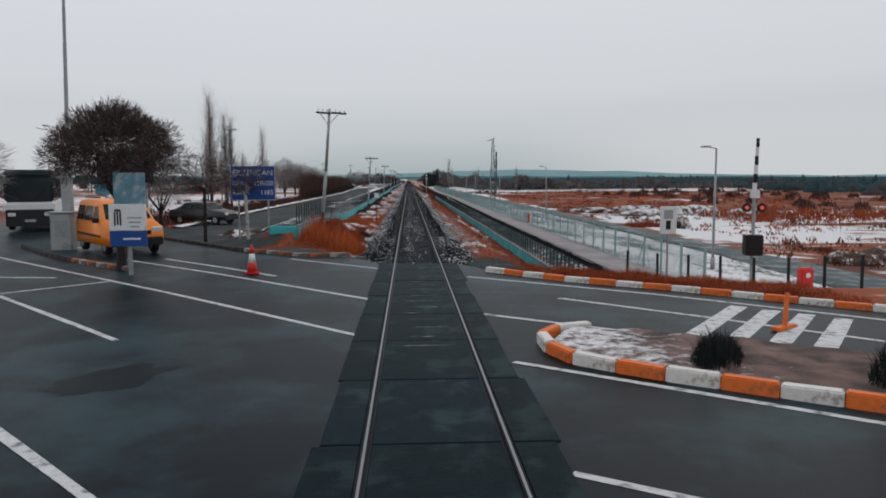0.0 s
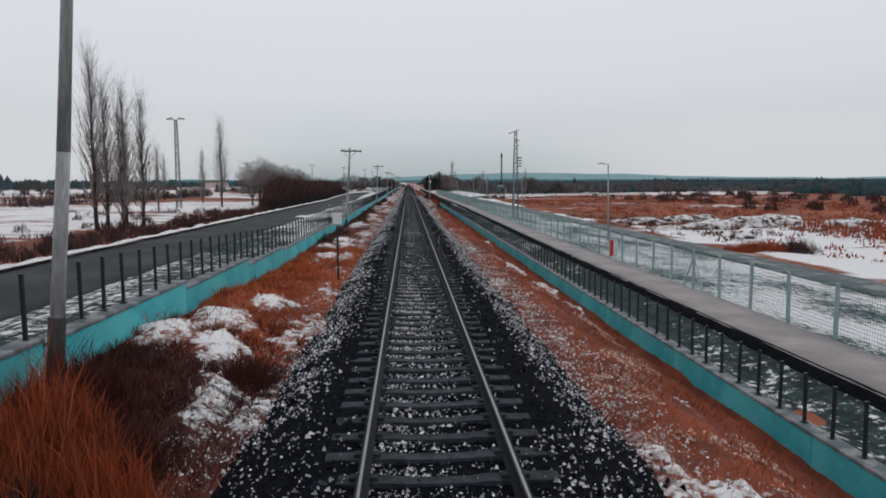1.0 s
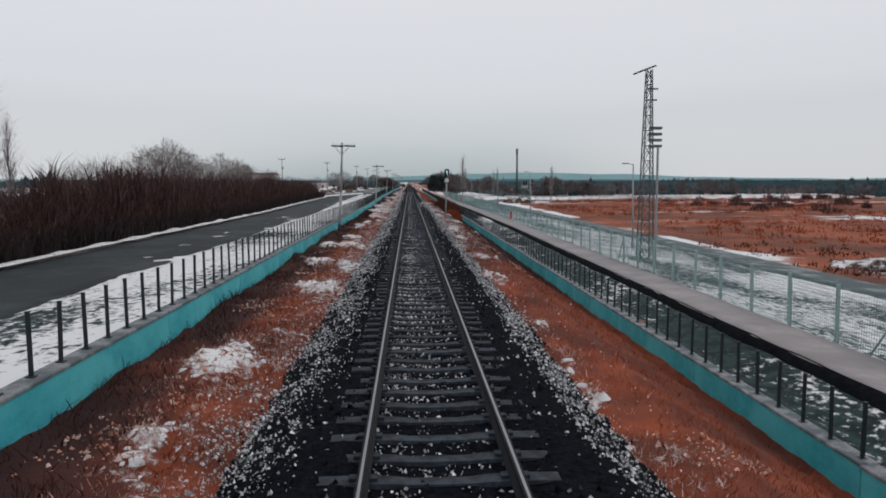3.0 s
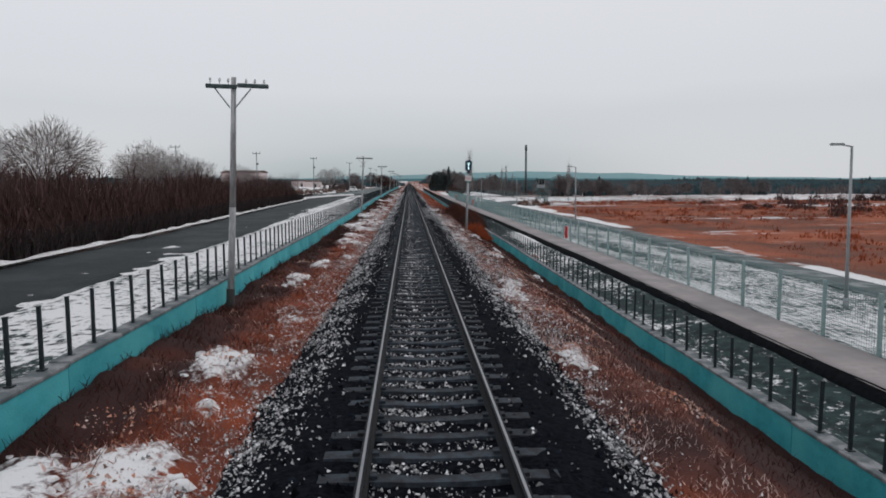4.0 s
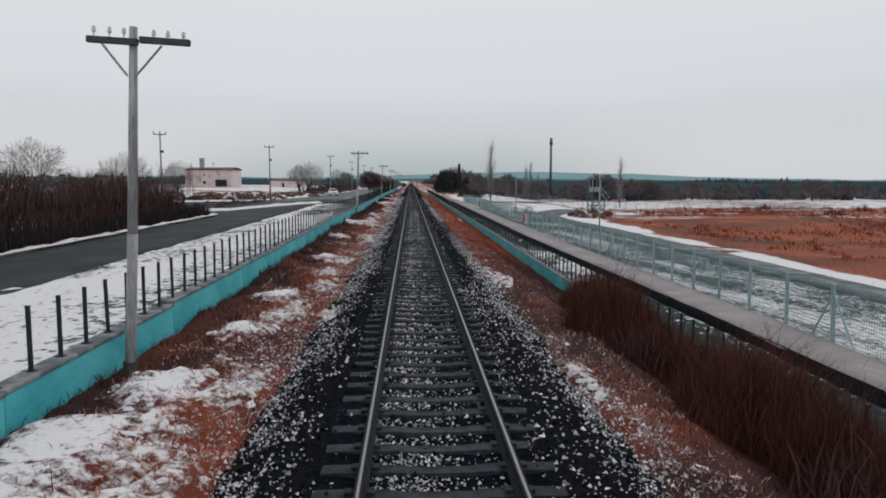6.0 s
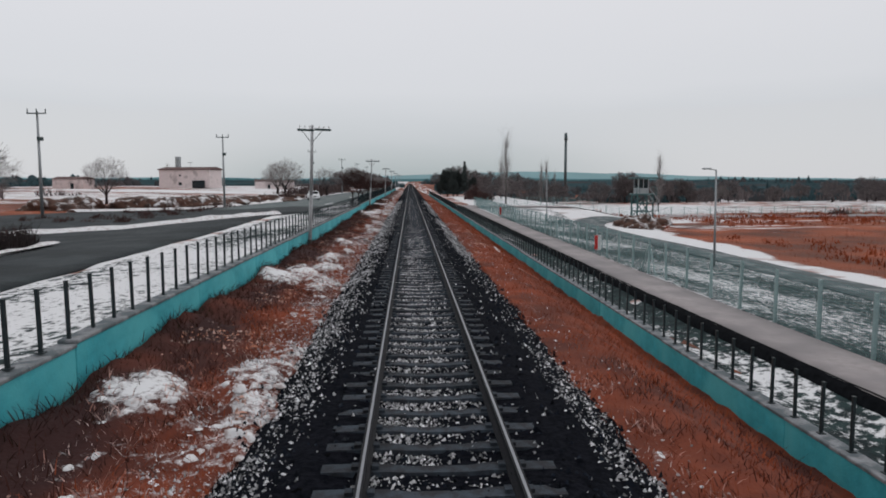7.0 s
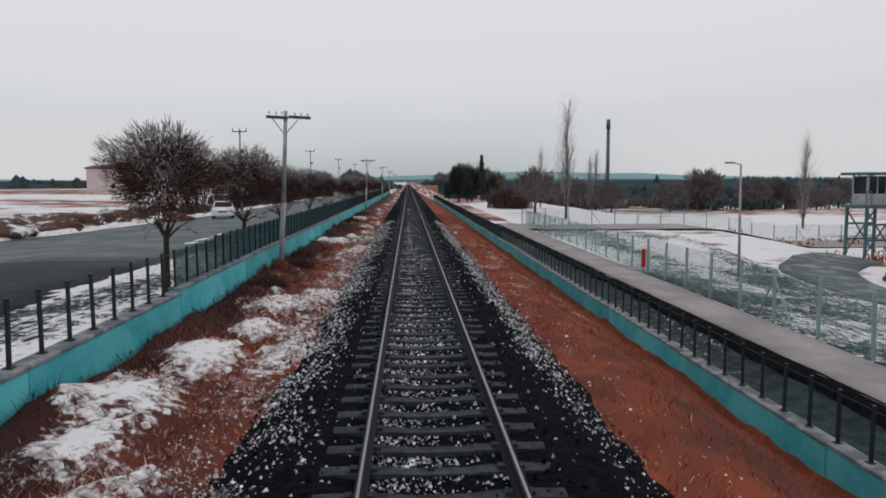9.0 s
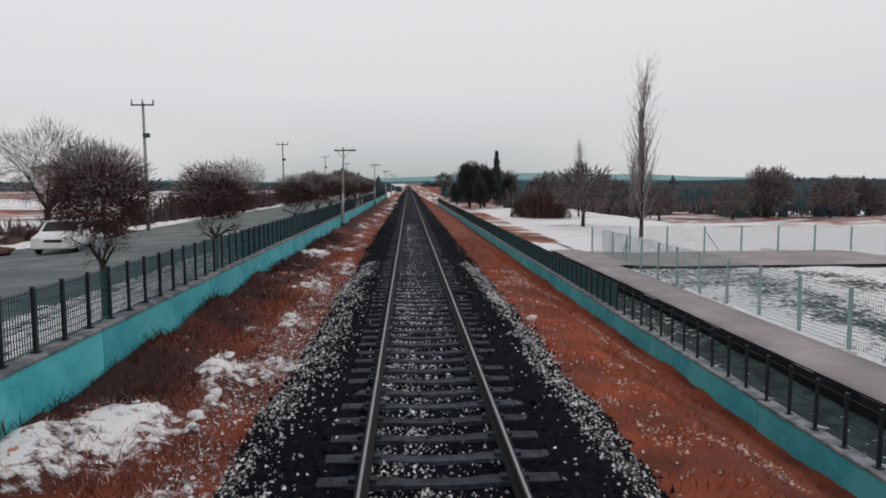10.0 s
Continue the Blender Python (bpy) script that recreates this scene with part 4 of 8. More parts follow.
def post_row(name, x, y0, y1, step, top_of, height, label, near=300, lean=1.0, rail=True):
    """Dark steel posts standing on a wall, with two thin wires."""
    ob = thing(name, pose(0, 0, 0), label, "fence", "railway fences")
    p_bm = bmesh.new()
    box(p_bm, 0, 0, height / 2, 0.045, 0.05, height)
    box(p_bm, 0, 0, 0.008, 0.11, 0.11, 0.016)
    box(p_bm, 0, 0, height + 0.005, 0.055, 0.06, 0.012)
    p_me = finish(p_bm, "post", M_POST)
    k = int((y1 - y0) / step)
    far_v, far_f = [], []
    pv = [v.co.copy() for v in p_me.vertices]
    pf = [tuple(p.vertices) for p in p_me.polygons]
    for i in range(k):
        m = pose(x, y0 + step * i, top_of(y0 + step * i) + 0.06, random.uniform(-lean, lean), random.uniform(-lean, lean), 0)
        if i < near:
            part("post", p_me, None, ob).matrix_basis = m
        else:
            o = len(far_v)
            far_v += [(m @ v)[:] for v in pv]
            far_f += [tuple(o + j for j in f) for f in pf]
    if far_v:
        me = bpy.data.meshes.new("far_posts")
        me.from_pydata(far_v, [], far_f)
        me.materials.append(M_POST)
        tagged(part("distant_post", me, None, ob), kind="stuff")
    if rail:
        for zz in (0.42, height - 0.06):
            ws = []
            rows = steps((y0, y1, 6.0))
            for y in rows:
                z = top_of(y) + 0.06 + zz
                ws += [(x - 0.006, y, z - 0.006), (x + 0.006, y, z - 0.006), (x, y, z + 0.008)]
            wf = [(3 * i + a, 3 * i + b, 3 * i + 3 + b, 3 * i + 3 + a) for i in range(len(rows) - 1) for a, b in ((0, 1), (1, 2), (2, 0))]
            part("wire", raw("wire", ws, wf, M_POST), None, ob, "thin fence wire")
    return ob


wall_west = railway_wall("wall_west", WALL_L, 31.2, 440, west_top, -0.75, 6.0, "west")
post_row("fence_west", WALL_L - 0.02, 31.5, 252.7, 0.79, west_top, 0.86, "row of thin dark steel posts on the teal wall", rail=False)
post_row("fence_west", WALL_L - 0.02, 252.7, 440, 0.79, west_top, 0.86, "dark steel posts that carry green mesh on the teal wall")
wall_east = railway_wall("wall_east", WALL_R, 20.6, 440, east_top, -2.7, 6.0, "east")
post_row("fence_east", WALL_R + 0.02, 20.9, 255.0, 0.79, east_top, 0.84, "row of thin dark steel posts on the lower wall", rail=False)
post_row("fence_east", WALL_R + 0.02, 255.0, 440, 0.79, east_top, 0.84, "further dark steel posts on the lower wall")

# the posts that turn off along the crossing road
turn = thing("fence_turn", pose(0, 0, 0), "short row of dark steel posts beside the crossing", "fence", "railway fences")
tp_bm = bmesh.new()
box(tp_bm, 0, 0, 0.35, 0.06, 0.06, 1.3)
tp_me = finish(tp_bm, "post", M_POST)
for i in range(12):
    t_x = 6.5 + 0.8 * i
    t_y = 21.6 - 0.42 * i
    part("post", tp_me, None, turn).matrix_basis = pose(t_x, t_y, land(t_x, t_y) - 0.1, random.uniform(-2, 2), random.uniform(-2, 2), 0)

# dark welded mesh on the posts further on
M_DARKMESH = material("dark_green_wire", (0.030, 0.095, 0.105), 0.6, 0.2, vary=0.2, scale=5)
dm_bm = bmesh.new()
for zz in np.arange(0.04, 0.84, 0.10):
    box(dm_bm, 0, 0.395, zz, 0.006, 0.79, 0.012)
for yy in np.arange(0.02, 0.79, 0.064):
    box(dm_bm, 0, yy, 0.42, 0.012, 0.012, 0.82)
dm_me = finish(dm_bm, "mesh_panel", M_DARKMESH)
for f_name, f_x, f_top, f_y0 in (("dark_mesh_fence", WALL_L - 0.05, west_top, 265.34), ("dark_mesh_fence", WALL_R + 0.05, east_top, 300.2)):
    dm = thing(f_name, pose(0, 0, 0), "dark green welded mesh along the posts", "fence", "railway fences")
    for i in range(100):
        part("mesh_panel", dm_me, None, dm).matrix_basis = pose(f_x, f_y0 + 0.79 * i, f_top(f_y0 + 0.79 * i) + 0.06)

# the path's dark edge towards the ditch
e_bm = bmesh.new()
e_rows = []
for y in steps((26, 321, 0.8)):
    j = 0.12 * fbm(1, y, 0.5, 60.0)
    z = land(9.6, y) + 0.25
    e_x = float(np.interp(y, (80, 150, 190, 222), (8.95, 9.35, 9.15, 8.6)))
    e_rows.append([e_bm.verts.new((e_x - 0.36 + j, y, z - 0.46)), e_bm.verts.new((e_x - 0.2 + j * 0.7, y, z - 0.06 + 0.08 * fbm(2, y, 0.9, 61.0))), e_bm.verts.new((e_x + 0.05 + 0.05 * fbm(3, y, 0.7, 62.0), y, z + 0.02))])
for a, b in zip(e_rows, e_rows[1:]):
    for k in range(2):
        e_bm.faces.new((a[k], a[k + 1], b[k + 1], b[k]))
solid("earth_bank", e_bm, M_DARKEARTH, "near-black earth edge of the path", "bank", kind="structure", smooth=True)


# ---- the mesh fence beyond the path ----
M_WIREMESH = material("fence_wire_mesh", (0.13, 0.26, 0.26), 0.6, 0.2, vary=0.2, scale=5)


def mesh_fence(name, x, y0, y1, step=2.4, height=1.75):
    """Steel posts with welded wire panels: real thin wires."""
    ob = thing(name, pose(0, 0, 0), "grey-green wire mesh fence with steel posts", "fence", "railway fences")
    p_bm = bmesh.new()
    box(p_bm, 0, 0, height / 2, 0.085, 0.085, height)
    p_me = finish(p_bm, "post", M_MESHPOST)
    w_bm = bmesh.new()
    for zz in np.arange(0.06, height, 0.105):
        box(w_bm, 0.04, step / 2, zz, 0.006, step, 0.009)
    for yy in np.arange(0.05, step, 0.1):
        box(w_bm, 0.04, yy, height / 2, 0.006, 0.009, height)
    w_me = finish(w_bm, "mesh_panel", M_WIREMESH)
    b_bm = bmesh.new()
    rod(b_bm, (0, 0, height * 0.85), (0, 1.1, 0), 0.028, n=5)
    b_me = finish(b_bm, "brace", M_MESHPOST)
    k = int((y1 - y0) / step)
    for i in range(k):
        y = y0 + step * i
        m = pose(x, y, land(x, y) - 0.03, random.uniform(-1, 1), random.uniform(-1.5, 1.5), 0)
        part("post", p_me, None, ob).matrix_basis = m
        part("mesh_panel", w_me, None, ob).matrix_basis = m
        if i % 9 == 3:
            part("brace", b_me, None, ob).matrix_basis = m
            part("brace", b_me, None, ob).matrix_basis = m @ pose(0, 0, 0, 0, 0, 180)
    return ob


mesh_fence("mesh_fence", 11.25, 27.0, 322.0)
# where the path and its fence turn off to the east
corner_fence = mesh_fence("mesh_fence", 11.25, 27.0, 27.0 + 2.4 * 34)
for c_ob in corner_fence.children:
    c_y = c_ob.matrix_basis.translation.y
    c_x = 11.25 + (c_y - 27.0)
    c_ob.matrix_basis = pose(c_x, 322.0, land(c_x, 322.0) - 0.03, 0, 0, -90)
cp_v, cp_f = [], []
for i in range(41):
    x = 8.7 + 2.2 * i
    for y in (313.5, 321.0):
        cp_v.append((x, y, land(x, y) + 0.255 - (0.06 if i > 1 else 0)))
for i in range(40):
    cp_f.append((2 * i, 2 * i + 2, 2 * i + 3, 2 * i + 1))
tagged(new("path_east", raw("path_east", cp_v, cp_f, M_PATH, True)), "pale concrete path turning away from the railway", "path", kind="structure")
# the west wall's end, turned away from the track
we_bm = bmesh.new()
box(we_bm, -5.75, 31.0, 0.15, 1.1, 0.24, 1.2, rz=12)
soften(we_bm, 0.012)
part("wall_end", we_bm, M_TEAL, wall_west, "teal end of the wall")


# ---- line of telegraph poles ----
def telegraph_pole(height=5.8, arm=1.55):
    ob = thing("telegraph_pole", pose(0, 0, 0), "weathered wooden telegraph pole with a braced cross-arm", "telegraph pole", "telegraph poles")
    bm = bmesh.new()
    rod(bm, (0, 0, 0), (0.02, 0, height * 0.45), 0.092, 0.082, 10)
    bm2 = bmesh.new()
    rod(bm, (0.02, 0, height * 0.45), (0, 0, height), 0.082, 0.062, 10)
    part("pole", bm, M_WOOD, ob, "grey weathered wooden shaft", True)
    rod(bm2, (0, 0, -0.5), (0, 0, 0.55), 0.108, 0.104, 10)
    part("base_sleeve", bm2, M_WOOD_DARK, ob, "tarred foot of the pole", True)
    for s in (-1, 1):
        a = bmesh.new()
        box(a, 0.11 + s * arm / 4, -0.09, height - 0.22 + 0.02 * s, arm / 2 - 0.02, 0.09, 0.10, ry=-1.2 * s * 0)
        soften(a, 0.012)
        part("cross_arm", a, M_CROSSARM, ob, "dark timber cross-arm")
        b = bmesh.new()
        rod(b, (s * 0.06, -0.06, height - 0.75), (s * 0.45, -0.09, height - 0.27), 0.018, n=6)
        part("brace", b, M_GALV, ob, "thin steel brace")
        for o in (0.22, 0.43, 0.66):
            c = bmesh.new()
            rod(c, (0.11 + s * o, -0.09, height - 0.20), (0.11 + s * o, -0.09, height - 0.10), 0.012, n=5)
            rod(c, (0.11 + s * o, -0.09, height - 0.12), (0.11 + s * o, -0.09, height - 0.04), 0.036, 0.022, 8)
            part("insulator", c, M_PORCELAIN, ob, "small white insulator")
    return ob


pole = telegraph_pole()
POLES = [(36.8, -4.74, 0.55, 4.7), (80.1, -4.87, -0.5, 3.8), (129.2, -4.83, -0.5, 2.6), (178.2, -4.82, -0.70, 2.8), (228.0, -4.95, -0.48, 2.2), (275.5, -4.85, -0.56, 3.2), (328, -4.95, -0.5, 2.0), (377, -4.95, -0.25, 0.5), (426, -4.95, -0.25, 0), (475, -4.95, -0.25, 0), (524, -4.95, -0.2, 0)]
pole.matrix_basis = pose(POLES[0][1], POLES[0][0], POLES[0][2], 0, POLES[0][3], 1)
for y, x, z, lean in POLES[1:]:
    copy_thing(pole, pose(x, y, z, random.uniform(-0.6, 0.6), lean, random.uniform(-3, 3)))

# ---- plants ----
def blades_mesh(name, px_, py_, pz_, h, w, lean, mat, bend=0.3):
    """Thin tapering blades or twigs, each a bent strip of two faces."""
    k = len(px_)
    a = rng.uniform(0, 6.283, k)
    b = rng.uniform(0, 6.283, k)
    ln = rng.uniform(0.1, 1.0, k) * lean * h
    dx, dy = np.cos(b) * ln, np.sin(b) * ln
    wx, wy = np.cos(a) * w / 2, np.sin(a) * w / 2
    v = np.empty((k, 5, 3))
    v[:, 0] = np.stack((px_ - wx, py_ - wy, pz_), 1)
    v[:, 1] = np.stack((px_ + wx, py_ + wy, pz_), 1)
    mx, my, mz = px_ + dx * bend, py_ + dy * bend, pz_ + h * 0.55
    v[:, 2] = np.stack((mx - wx * 0.7, my - wy * 0.7, mz), 1)
    v[:, 3] = np.stack((mx + wx * 0.7, my + wy * 0.7, mz), 1)
    v[:, 4] = np.stack((px_ + dx, py_ + dy, pz_ + h), 1)
    t = np.array([(0, 1, 3), (0, 3, 2), (2, 3, 4)], dtype=np.int32)
    f = (t[None] + (np.arange(k) * 5)[:, None, None]).reshape(-1, 3)
    return raw(name, v.reshape(-1, 3), f, mat)


def limbs_mesh(name, segs, mat, sides=4):
    """Tapered bars for trunk, limbs and twigs: rows of start, end and two radii."""
    s = np.array(segs, dtype=np.float64)
    k = len(s)
    p0, p1, r0, r1 = s[:, 0:3], s[:, 3:6], s[:, 6], s[:, 7]
    d = p1 - p0
    d /= np.linalg.norm(d, axis=1)[:, None] + 1e-9
    up = np.where(np.abs(d[:, 2:3]) > 0.9, np.array([[1.0, 0, 0]]), np.array([[0, 0, 1.0]]))
    u = np.cross(d, up)
    u /= np.linalg.norm(u, axis=1)[:, None]
    w = np.cross(d, u)
    if sides == 0:      # fine twigs: one thin face each, turned at random
        a = rng.uniform(0, 6.283, k)[:, None]
        o = u * np.cos(a) + w * np.sin(a)
        v = np.stack((p0 - o * r0[:, None], p0 + o * r0[:, None], p1 + o * r1[:, None], p1 - o * r1[:, None]), axis=1)
        return raw(name, v.reshape(-1, 3), np.arange(4 * k, dtype=np.int32).reshape(-1, 4), mat)
    v = np.empty((k, 2 * sides, 3))
    for i in range(sides):
        a = 6.2832 * i / sides
        o = u * math.cos(a) + w * math.sin(a)
        v[:, i] = p0 + o * r0[:, None]
        v[:, sides + i] = p1 + o * r1[:, None]
    q = np.array([(i, (i + 1) % sides, sides + (i + 1) % sides, sides + i) for i in range(sides)], dtype=np.int32)
    f = (q[None] + (np.arange(k) * 2 * sides)[:, None, None]).reshape(-1, 4)
    return raw(name, v.reshape(-1, 3), f, mat, sides > 4)


def stem_mesh(name, segs, mat, sides=7):
    """One tapering stem through a chain of segments."""
    rows = [(Vector(g[0:3]), g[6]) for g in segs] + [(Vector(segs[-1][3:6]), segs[-1][7])]
    v = [(p.x + r * math.cos(6.2832 * i / sides), p.y + r * math.sin(6.2832 * i / sides), p.z) for p, r in rows for i in range(sides)]
    f = [(j * sides + i, j * sides + (i + 1) % sides, (j + 1) * sides + (i + 1) % sides, (j + 1) * sides + i) for j in range(len(rows) - 1) for i in range(sides)]
    return raw(name, v, f, mat, True)


def turned(d, angle, rnd):
    """d bent by an angle (degrees) to a random side."""
    axis = d.orthogonal().normalized()
    axis.rotate(Matrix.Rotation(rnd.uniform(0, 6.283), 3, d))
    out = d.copy()
    out.rotate(Matrix.Rotation(radians(angle), 3, axis))
    return out


def grow(segs_big, segs_small, p, d, length, r, level, rnd, spread, rise, split, wobble=9):
    """One limb in three bends, then its forks."""
    steps_n = 3
    for i in range(steps_n):
        q = p + d * (length / steps_n)
        r2 = r * (1 - 0.28 / steps_n * (i + 1))
        (segs_big if level > 2 else segs_small).append((*p, *q, r, r2))
        p, r = q, r2
        d = turned(d, rnd.uniform(0, wobble), rnd)
        d.z += rise * 0.06
        d.normalize()
        if level > 0 and i > 0:
            for _ in range(split):
                grow(segs_big, segs_small, p, turned(d, rnd.uniform(0.55, 1.15) * spread, rnd), length * rnd.uniform(0.5, 0.78), r * 0.62, level - 1, rnd, spread, rise, split, wobble)


def twig_cloud(segs, rnd, c, rx_, rz_, k, length, r):
    """Fine twigs that fill a head and point outward and up, in uneven bunches."""
    for _ in range(k):
        while True:
            p = Vector((rnd.uniform(-1, 1), rnd.uniform(-1, 1), rnd.uniform(-0.8, 1)))
            q = 0.78 + 0.34 * noise.noise(p * 2.3 + Vector((c[2], rx_, 0)))
            if 0.06 < p.length < q:
                break
        d = (p.normalized() + Vector((rnd.uniform(-0.6, 0.6), rnd.uniform(-0.6, 0.6), rnd.uniform(-0.2, 0.8)))).normalized()
        a = Vector((c[0] + p.x * rx_, c[1] + p.y * rx_, c[2] + p.z * rz_))
        b = a + d * length * rnd.uniform(0.5, 1.3)
        segs.append((*a, *b, r, r * 0.3))


def round_tree(height, seed, name="tree", trunk_share=0.26, spread=38, twig=M_TWIG, label="bare broad-crowned tree with dense twigs", level=3, split=2, lean=0.0, thick=1.0, cloud=2600, width=0.55, twig_len=0.085, cz=0.62, rz=0.40, limb=0.33, twig_r=0.0022):
    rnd = random.Random(seed)
    ob = thing(name, pose(0, 0, 0), label, "tree", "bare trees")
    big, small = [], []
    tr = height * trunk_share
    big.append((0, 0, -0.3, 0.02, 0, tr * 0.5, height * 0.036 * thick, height * 0.027 * thick))
    big.append((0.02, 0, tr * 0.5, 0.03 + lean, 0, tr, height * 0.027 * thick, height * 0.024 * thick))
    for i in range(6):
        a = 6.283 * i / 6 + rnd.uniform(-0.4, 0.4)
        tilt = rnd.uniform(0.35, 1.0)
        d = Vector((math.cos(a) * tilt, math.sin(a) * tilt, 1.0)).normalized()
        grow(big, small, Vector((0.03 + lean, 0, tr * rnd.uniform(0.82, 1.0))), d, height * limb, height * 0.014 * thick, level, rnd, spread, 1.0, split)
    twig_cloud(small, rnd, (0, 0, height * cz), height * width, height * rz, cloud, height * twig_len, height * twig_r)
    part("trunk", limbs_mesh("trunk", big, M_BARK, 6), None, ob, "dark bark")
    part("crown", limbs_mesh("crown", small, twig, 0), None, ob, "bare fine twigs")
    return ob


def poplar(height, seed, label="tall slim leafless poplar"):
    rnd = random.Random(seed)
    ob = thing("poplar", pose(0, 0, 0), label, "tree", "poplars")
    big, small = [], []
    p = Vector((0, 0, -0.3))
    k = 12
    for i in range(k):
        q = Vector((rnd.uniform(-0.06, 0.06), rnd.uniform(-0.06, 0.06), height * (i + 1) / k))
        r0, r1 = height * 0.014 * (1 - i / k * 0.92), height * 0.014 * (1 - (i + 1) / k * 0.92)
        big.append((*p, *q, r0, r1))
        if i >= 1:
            for _ in range(15):
                b = p.lerp(q, rnd.random())
                a = rnd.uniform(0, 6.283)
                tilt = rnd.uniform(0.18, 0.62 - 0.25 * i / k)
                d = Vector((math.cos(a) * tilt, math.sin(a) * tilt, 1)).normalized()
                ln = height * rnd.uniform(0.10, 0.24) * (1.15 - 0.55 * i / k)
                grow(small, small, b, d, ln, r0 * 0.28 + 0.009, 2, rnd, 22, 1.3, 1, 7)
        p = q
    part("trunk", stem_mesh("trunk", big, M_BARK), None, ob, "dark straight trunk")
    part("crown", limbs_mesh("crown", small, M_TWIG_PALE, 0), None, ob, "upswept bare branches")
    return ob


def mop_tree(height, seed, twig=M_TWIG_RED, trunk=0.42, cz=0.83, rx=0.44, rz=0.38, limb=0.15, bark=M_BARK, cloud=4600, bark_label="dark trunk and limbs"):
    """A clipped street tree: short trunk and a dense round head of twigs."""
    rnd = random.Random(seed)
    ob = thing("street_tree", pose(0, 0, 0), "small pruned street tree with a dense leafless head", "tree", "street trees")
    big, small = [], []
    tr = height * trunk
    big.append((0, 0, -0.2, 0.03, 0, tr, 0.085, 0.07))
    for i in range(8):
        a = 6.283 * i / 8 + rnd.uniform(-0.3, 0.3)
        tilt = rnd.uniform(0.3, 1.7)
        d = Vector((math.cos(a) * tilt, math.sin(a) * tilt, 0.8)).normalized()
        grow(big, small, Vector((0.03, 0, tr - rnd.uniform(0, 0.2))), d, height * limb, 0.036, 3, rnd, 48, 0.3, 2, 14)
    twig_cloud(small, rnd, (0.03, 0, height * cz), height * rx, height * rz, cloud, height * 0.065, 0.0075)
    twig_cloud(small, rnd, (0.03, 0, height * (cz - 0.03)), height * rx * 0.8, height * rz * 0.78, int(cloud * 0.9), height * 0.06, 0.012)
    tips = []
    twig_cloud(tips, rnd, (0.03, 0, height * (cz + rz * 0.40)), height * rx * 0.85, height * rz * 0.70, cloud // 2, height * 0.085, 0.0105)
    part("trunk", limbs_mesh("trunk", big, bark, 6), None, ob, bark_label)
    part("crown", limbs_mesh("crown", small, twig, 0), None, ob, "dense reddish-brown twigs")
    part("tip_growth", limbs_mesh("tip_growth", tips, M_TWIG_PALE, 0), None, ob, "pale frosted upper twigs")
    return ob


def bush_blades(spots, mat, name, k_each, spike=0.8, width=0.03):
    """Clumps of twigs that fan out from low centres: spots are (x, y, z, radius, height)."""
    X, Y, Z, H, W = [], [], [], [], []
    for x, y, z, r, h in spots:
        a = rng.uniform(0, 6.283, k_each)
        q = r * np.sqrt(rng.uniform(0, 1, k_each))
        X.append(x + np.cos(a) * q)
        Y.append(y + np.sin(a) * q)
        lift = rng.uniform(0, 0.55, k_each) * h * np.sqrt(np.maximum(0, 1 - (q / r) ** 2))
        Z.append(z + lift)
        H.append(h * np.sqrt(np.maximum(0.06, 1 - (q / r) ** 2)) * rng.uniform(0.35, 0.8, k_each))
        W.append(np.full(k_each, width) * rng.uniform(0.6, 1.4, k_each))
    return blades_mesh(name, *(np.concatenate(v) for v in (X, Y, Z, H, W)), spike, mat)


def dark_tree(height, seed, width=0.5, mat=M_NEEDLE, label="dark dense evergreen tree", name="evergreen"):
    """A conifer: trunk, and tiers of drooping sprays."""
    ob = thing(name, pose(0, 0, 0), label, "tree", "evergreens")
    part("trunk", limbs_mesh("trunk", [(0, 0, -0.3, 0, 0, height * 0.9, height * 0.022, 0.02)], M_BARK, 6), None, ob)
    r = np.random.default_rng(seed)
    k = 2600
    t = r.uniform(0.08, 1, k) ** 0.8
    rad = height * width * 0.5 * (1.02 - t) ** 0.75 * r.uniform(0.25, 1, k) * (1 + 0.25 * np.sin(t * 40))
    a = r.uniform(0, 6.283, k)
    h = r.uniform(0.05, 0.10, k) * height
    me = blades_mesh("crown", np.cos(a) * rad, np.sin(a) * rad, t * height * 0.95, h, np.full(k, height * 0.035), 1.1, mat)
    part("crown", me, None, ob, "dense dark needles")
    return ob


# dry grass on the verges, thin where snow lies
def grass_band(name, x0, x1, y0, y1, count, snow, base, h0=0.05, h1=0.20, label="", mat=M_GRASS, keep=lambda k: k < 0.40, skip=lambda x, y: 0.0):
    X, Y, Z, H = [], [], [], []
    tries = 0
    while len(X) < count and tries < count * 8:
        tries += 1
        x, y = random.uniform(x0, x1), random.uniform(y0, y1)
        k = snow(x, y)
        if k > 1 or not keep(k) and random.random() > 0.03:
            continue
        tuft = 0.5 + 0.7 * fbm(x, y, 0.9, 70.0)
        if random.random() > 0.25 + 0.9 * tuft or random.random() < skip(x, y):
            continue
        X.append(x)
        Y.append(y)
        Z.append(base(x, y, k) - 0.02)
        H.append((h0 + (h1 - h0) * random.random()) * (0.55 + 0.8 * max(0, tuft)))
    k = len(X)
    me = blades_mesh(name, np.array(X), np.array(Y), np.array(Z), np.array(H), rng.uniform(0.007, 0.020, k), 1.5, mat, 0.42)
    return tagged(new(name, me), label, "grass", kind="stuff")


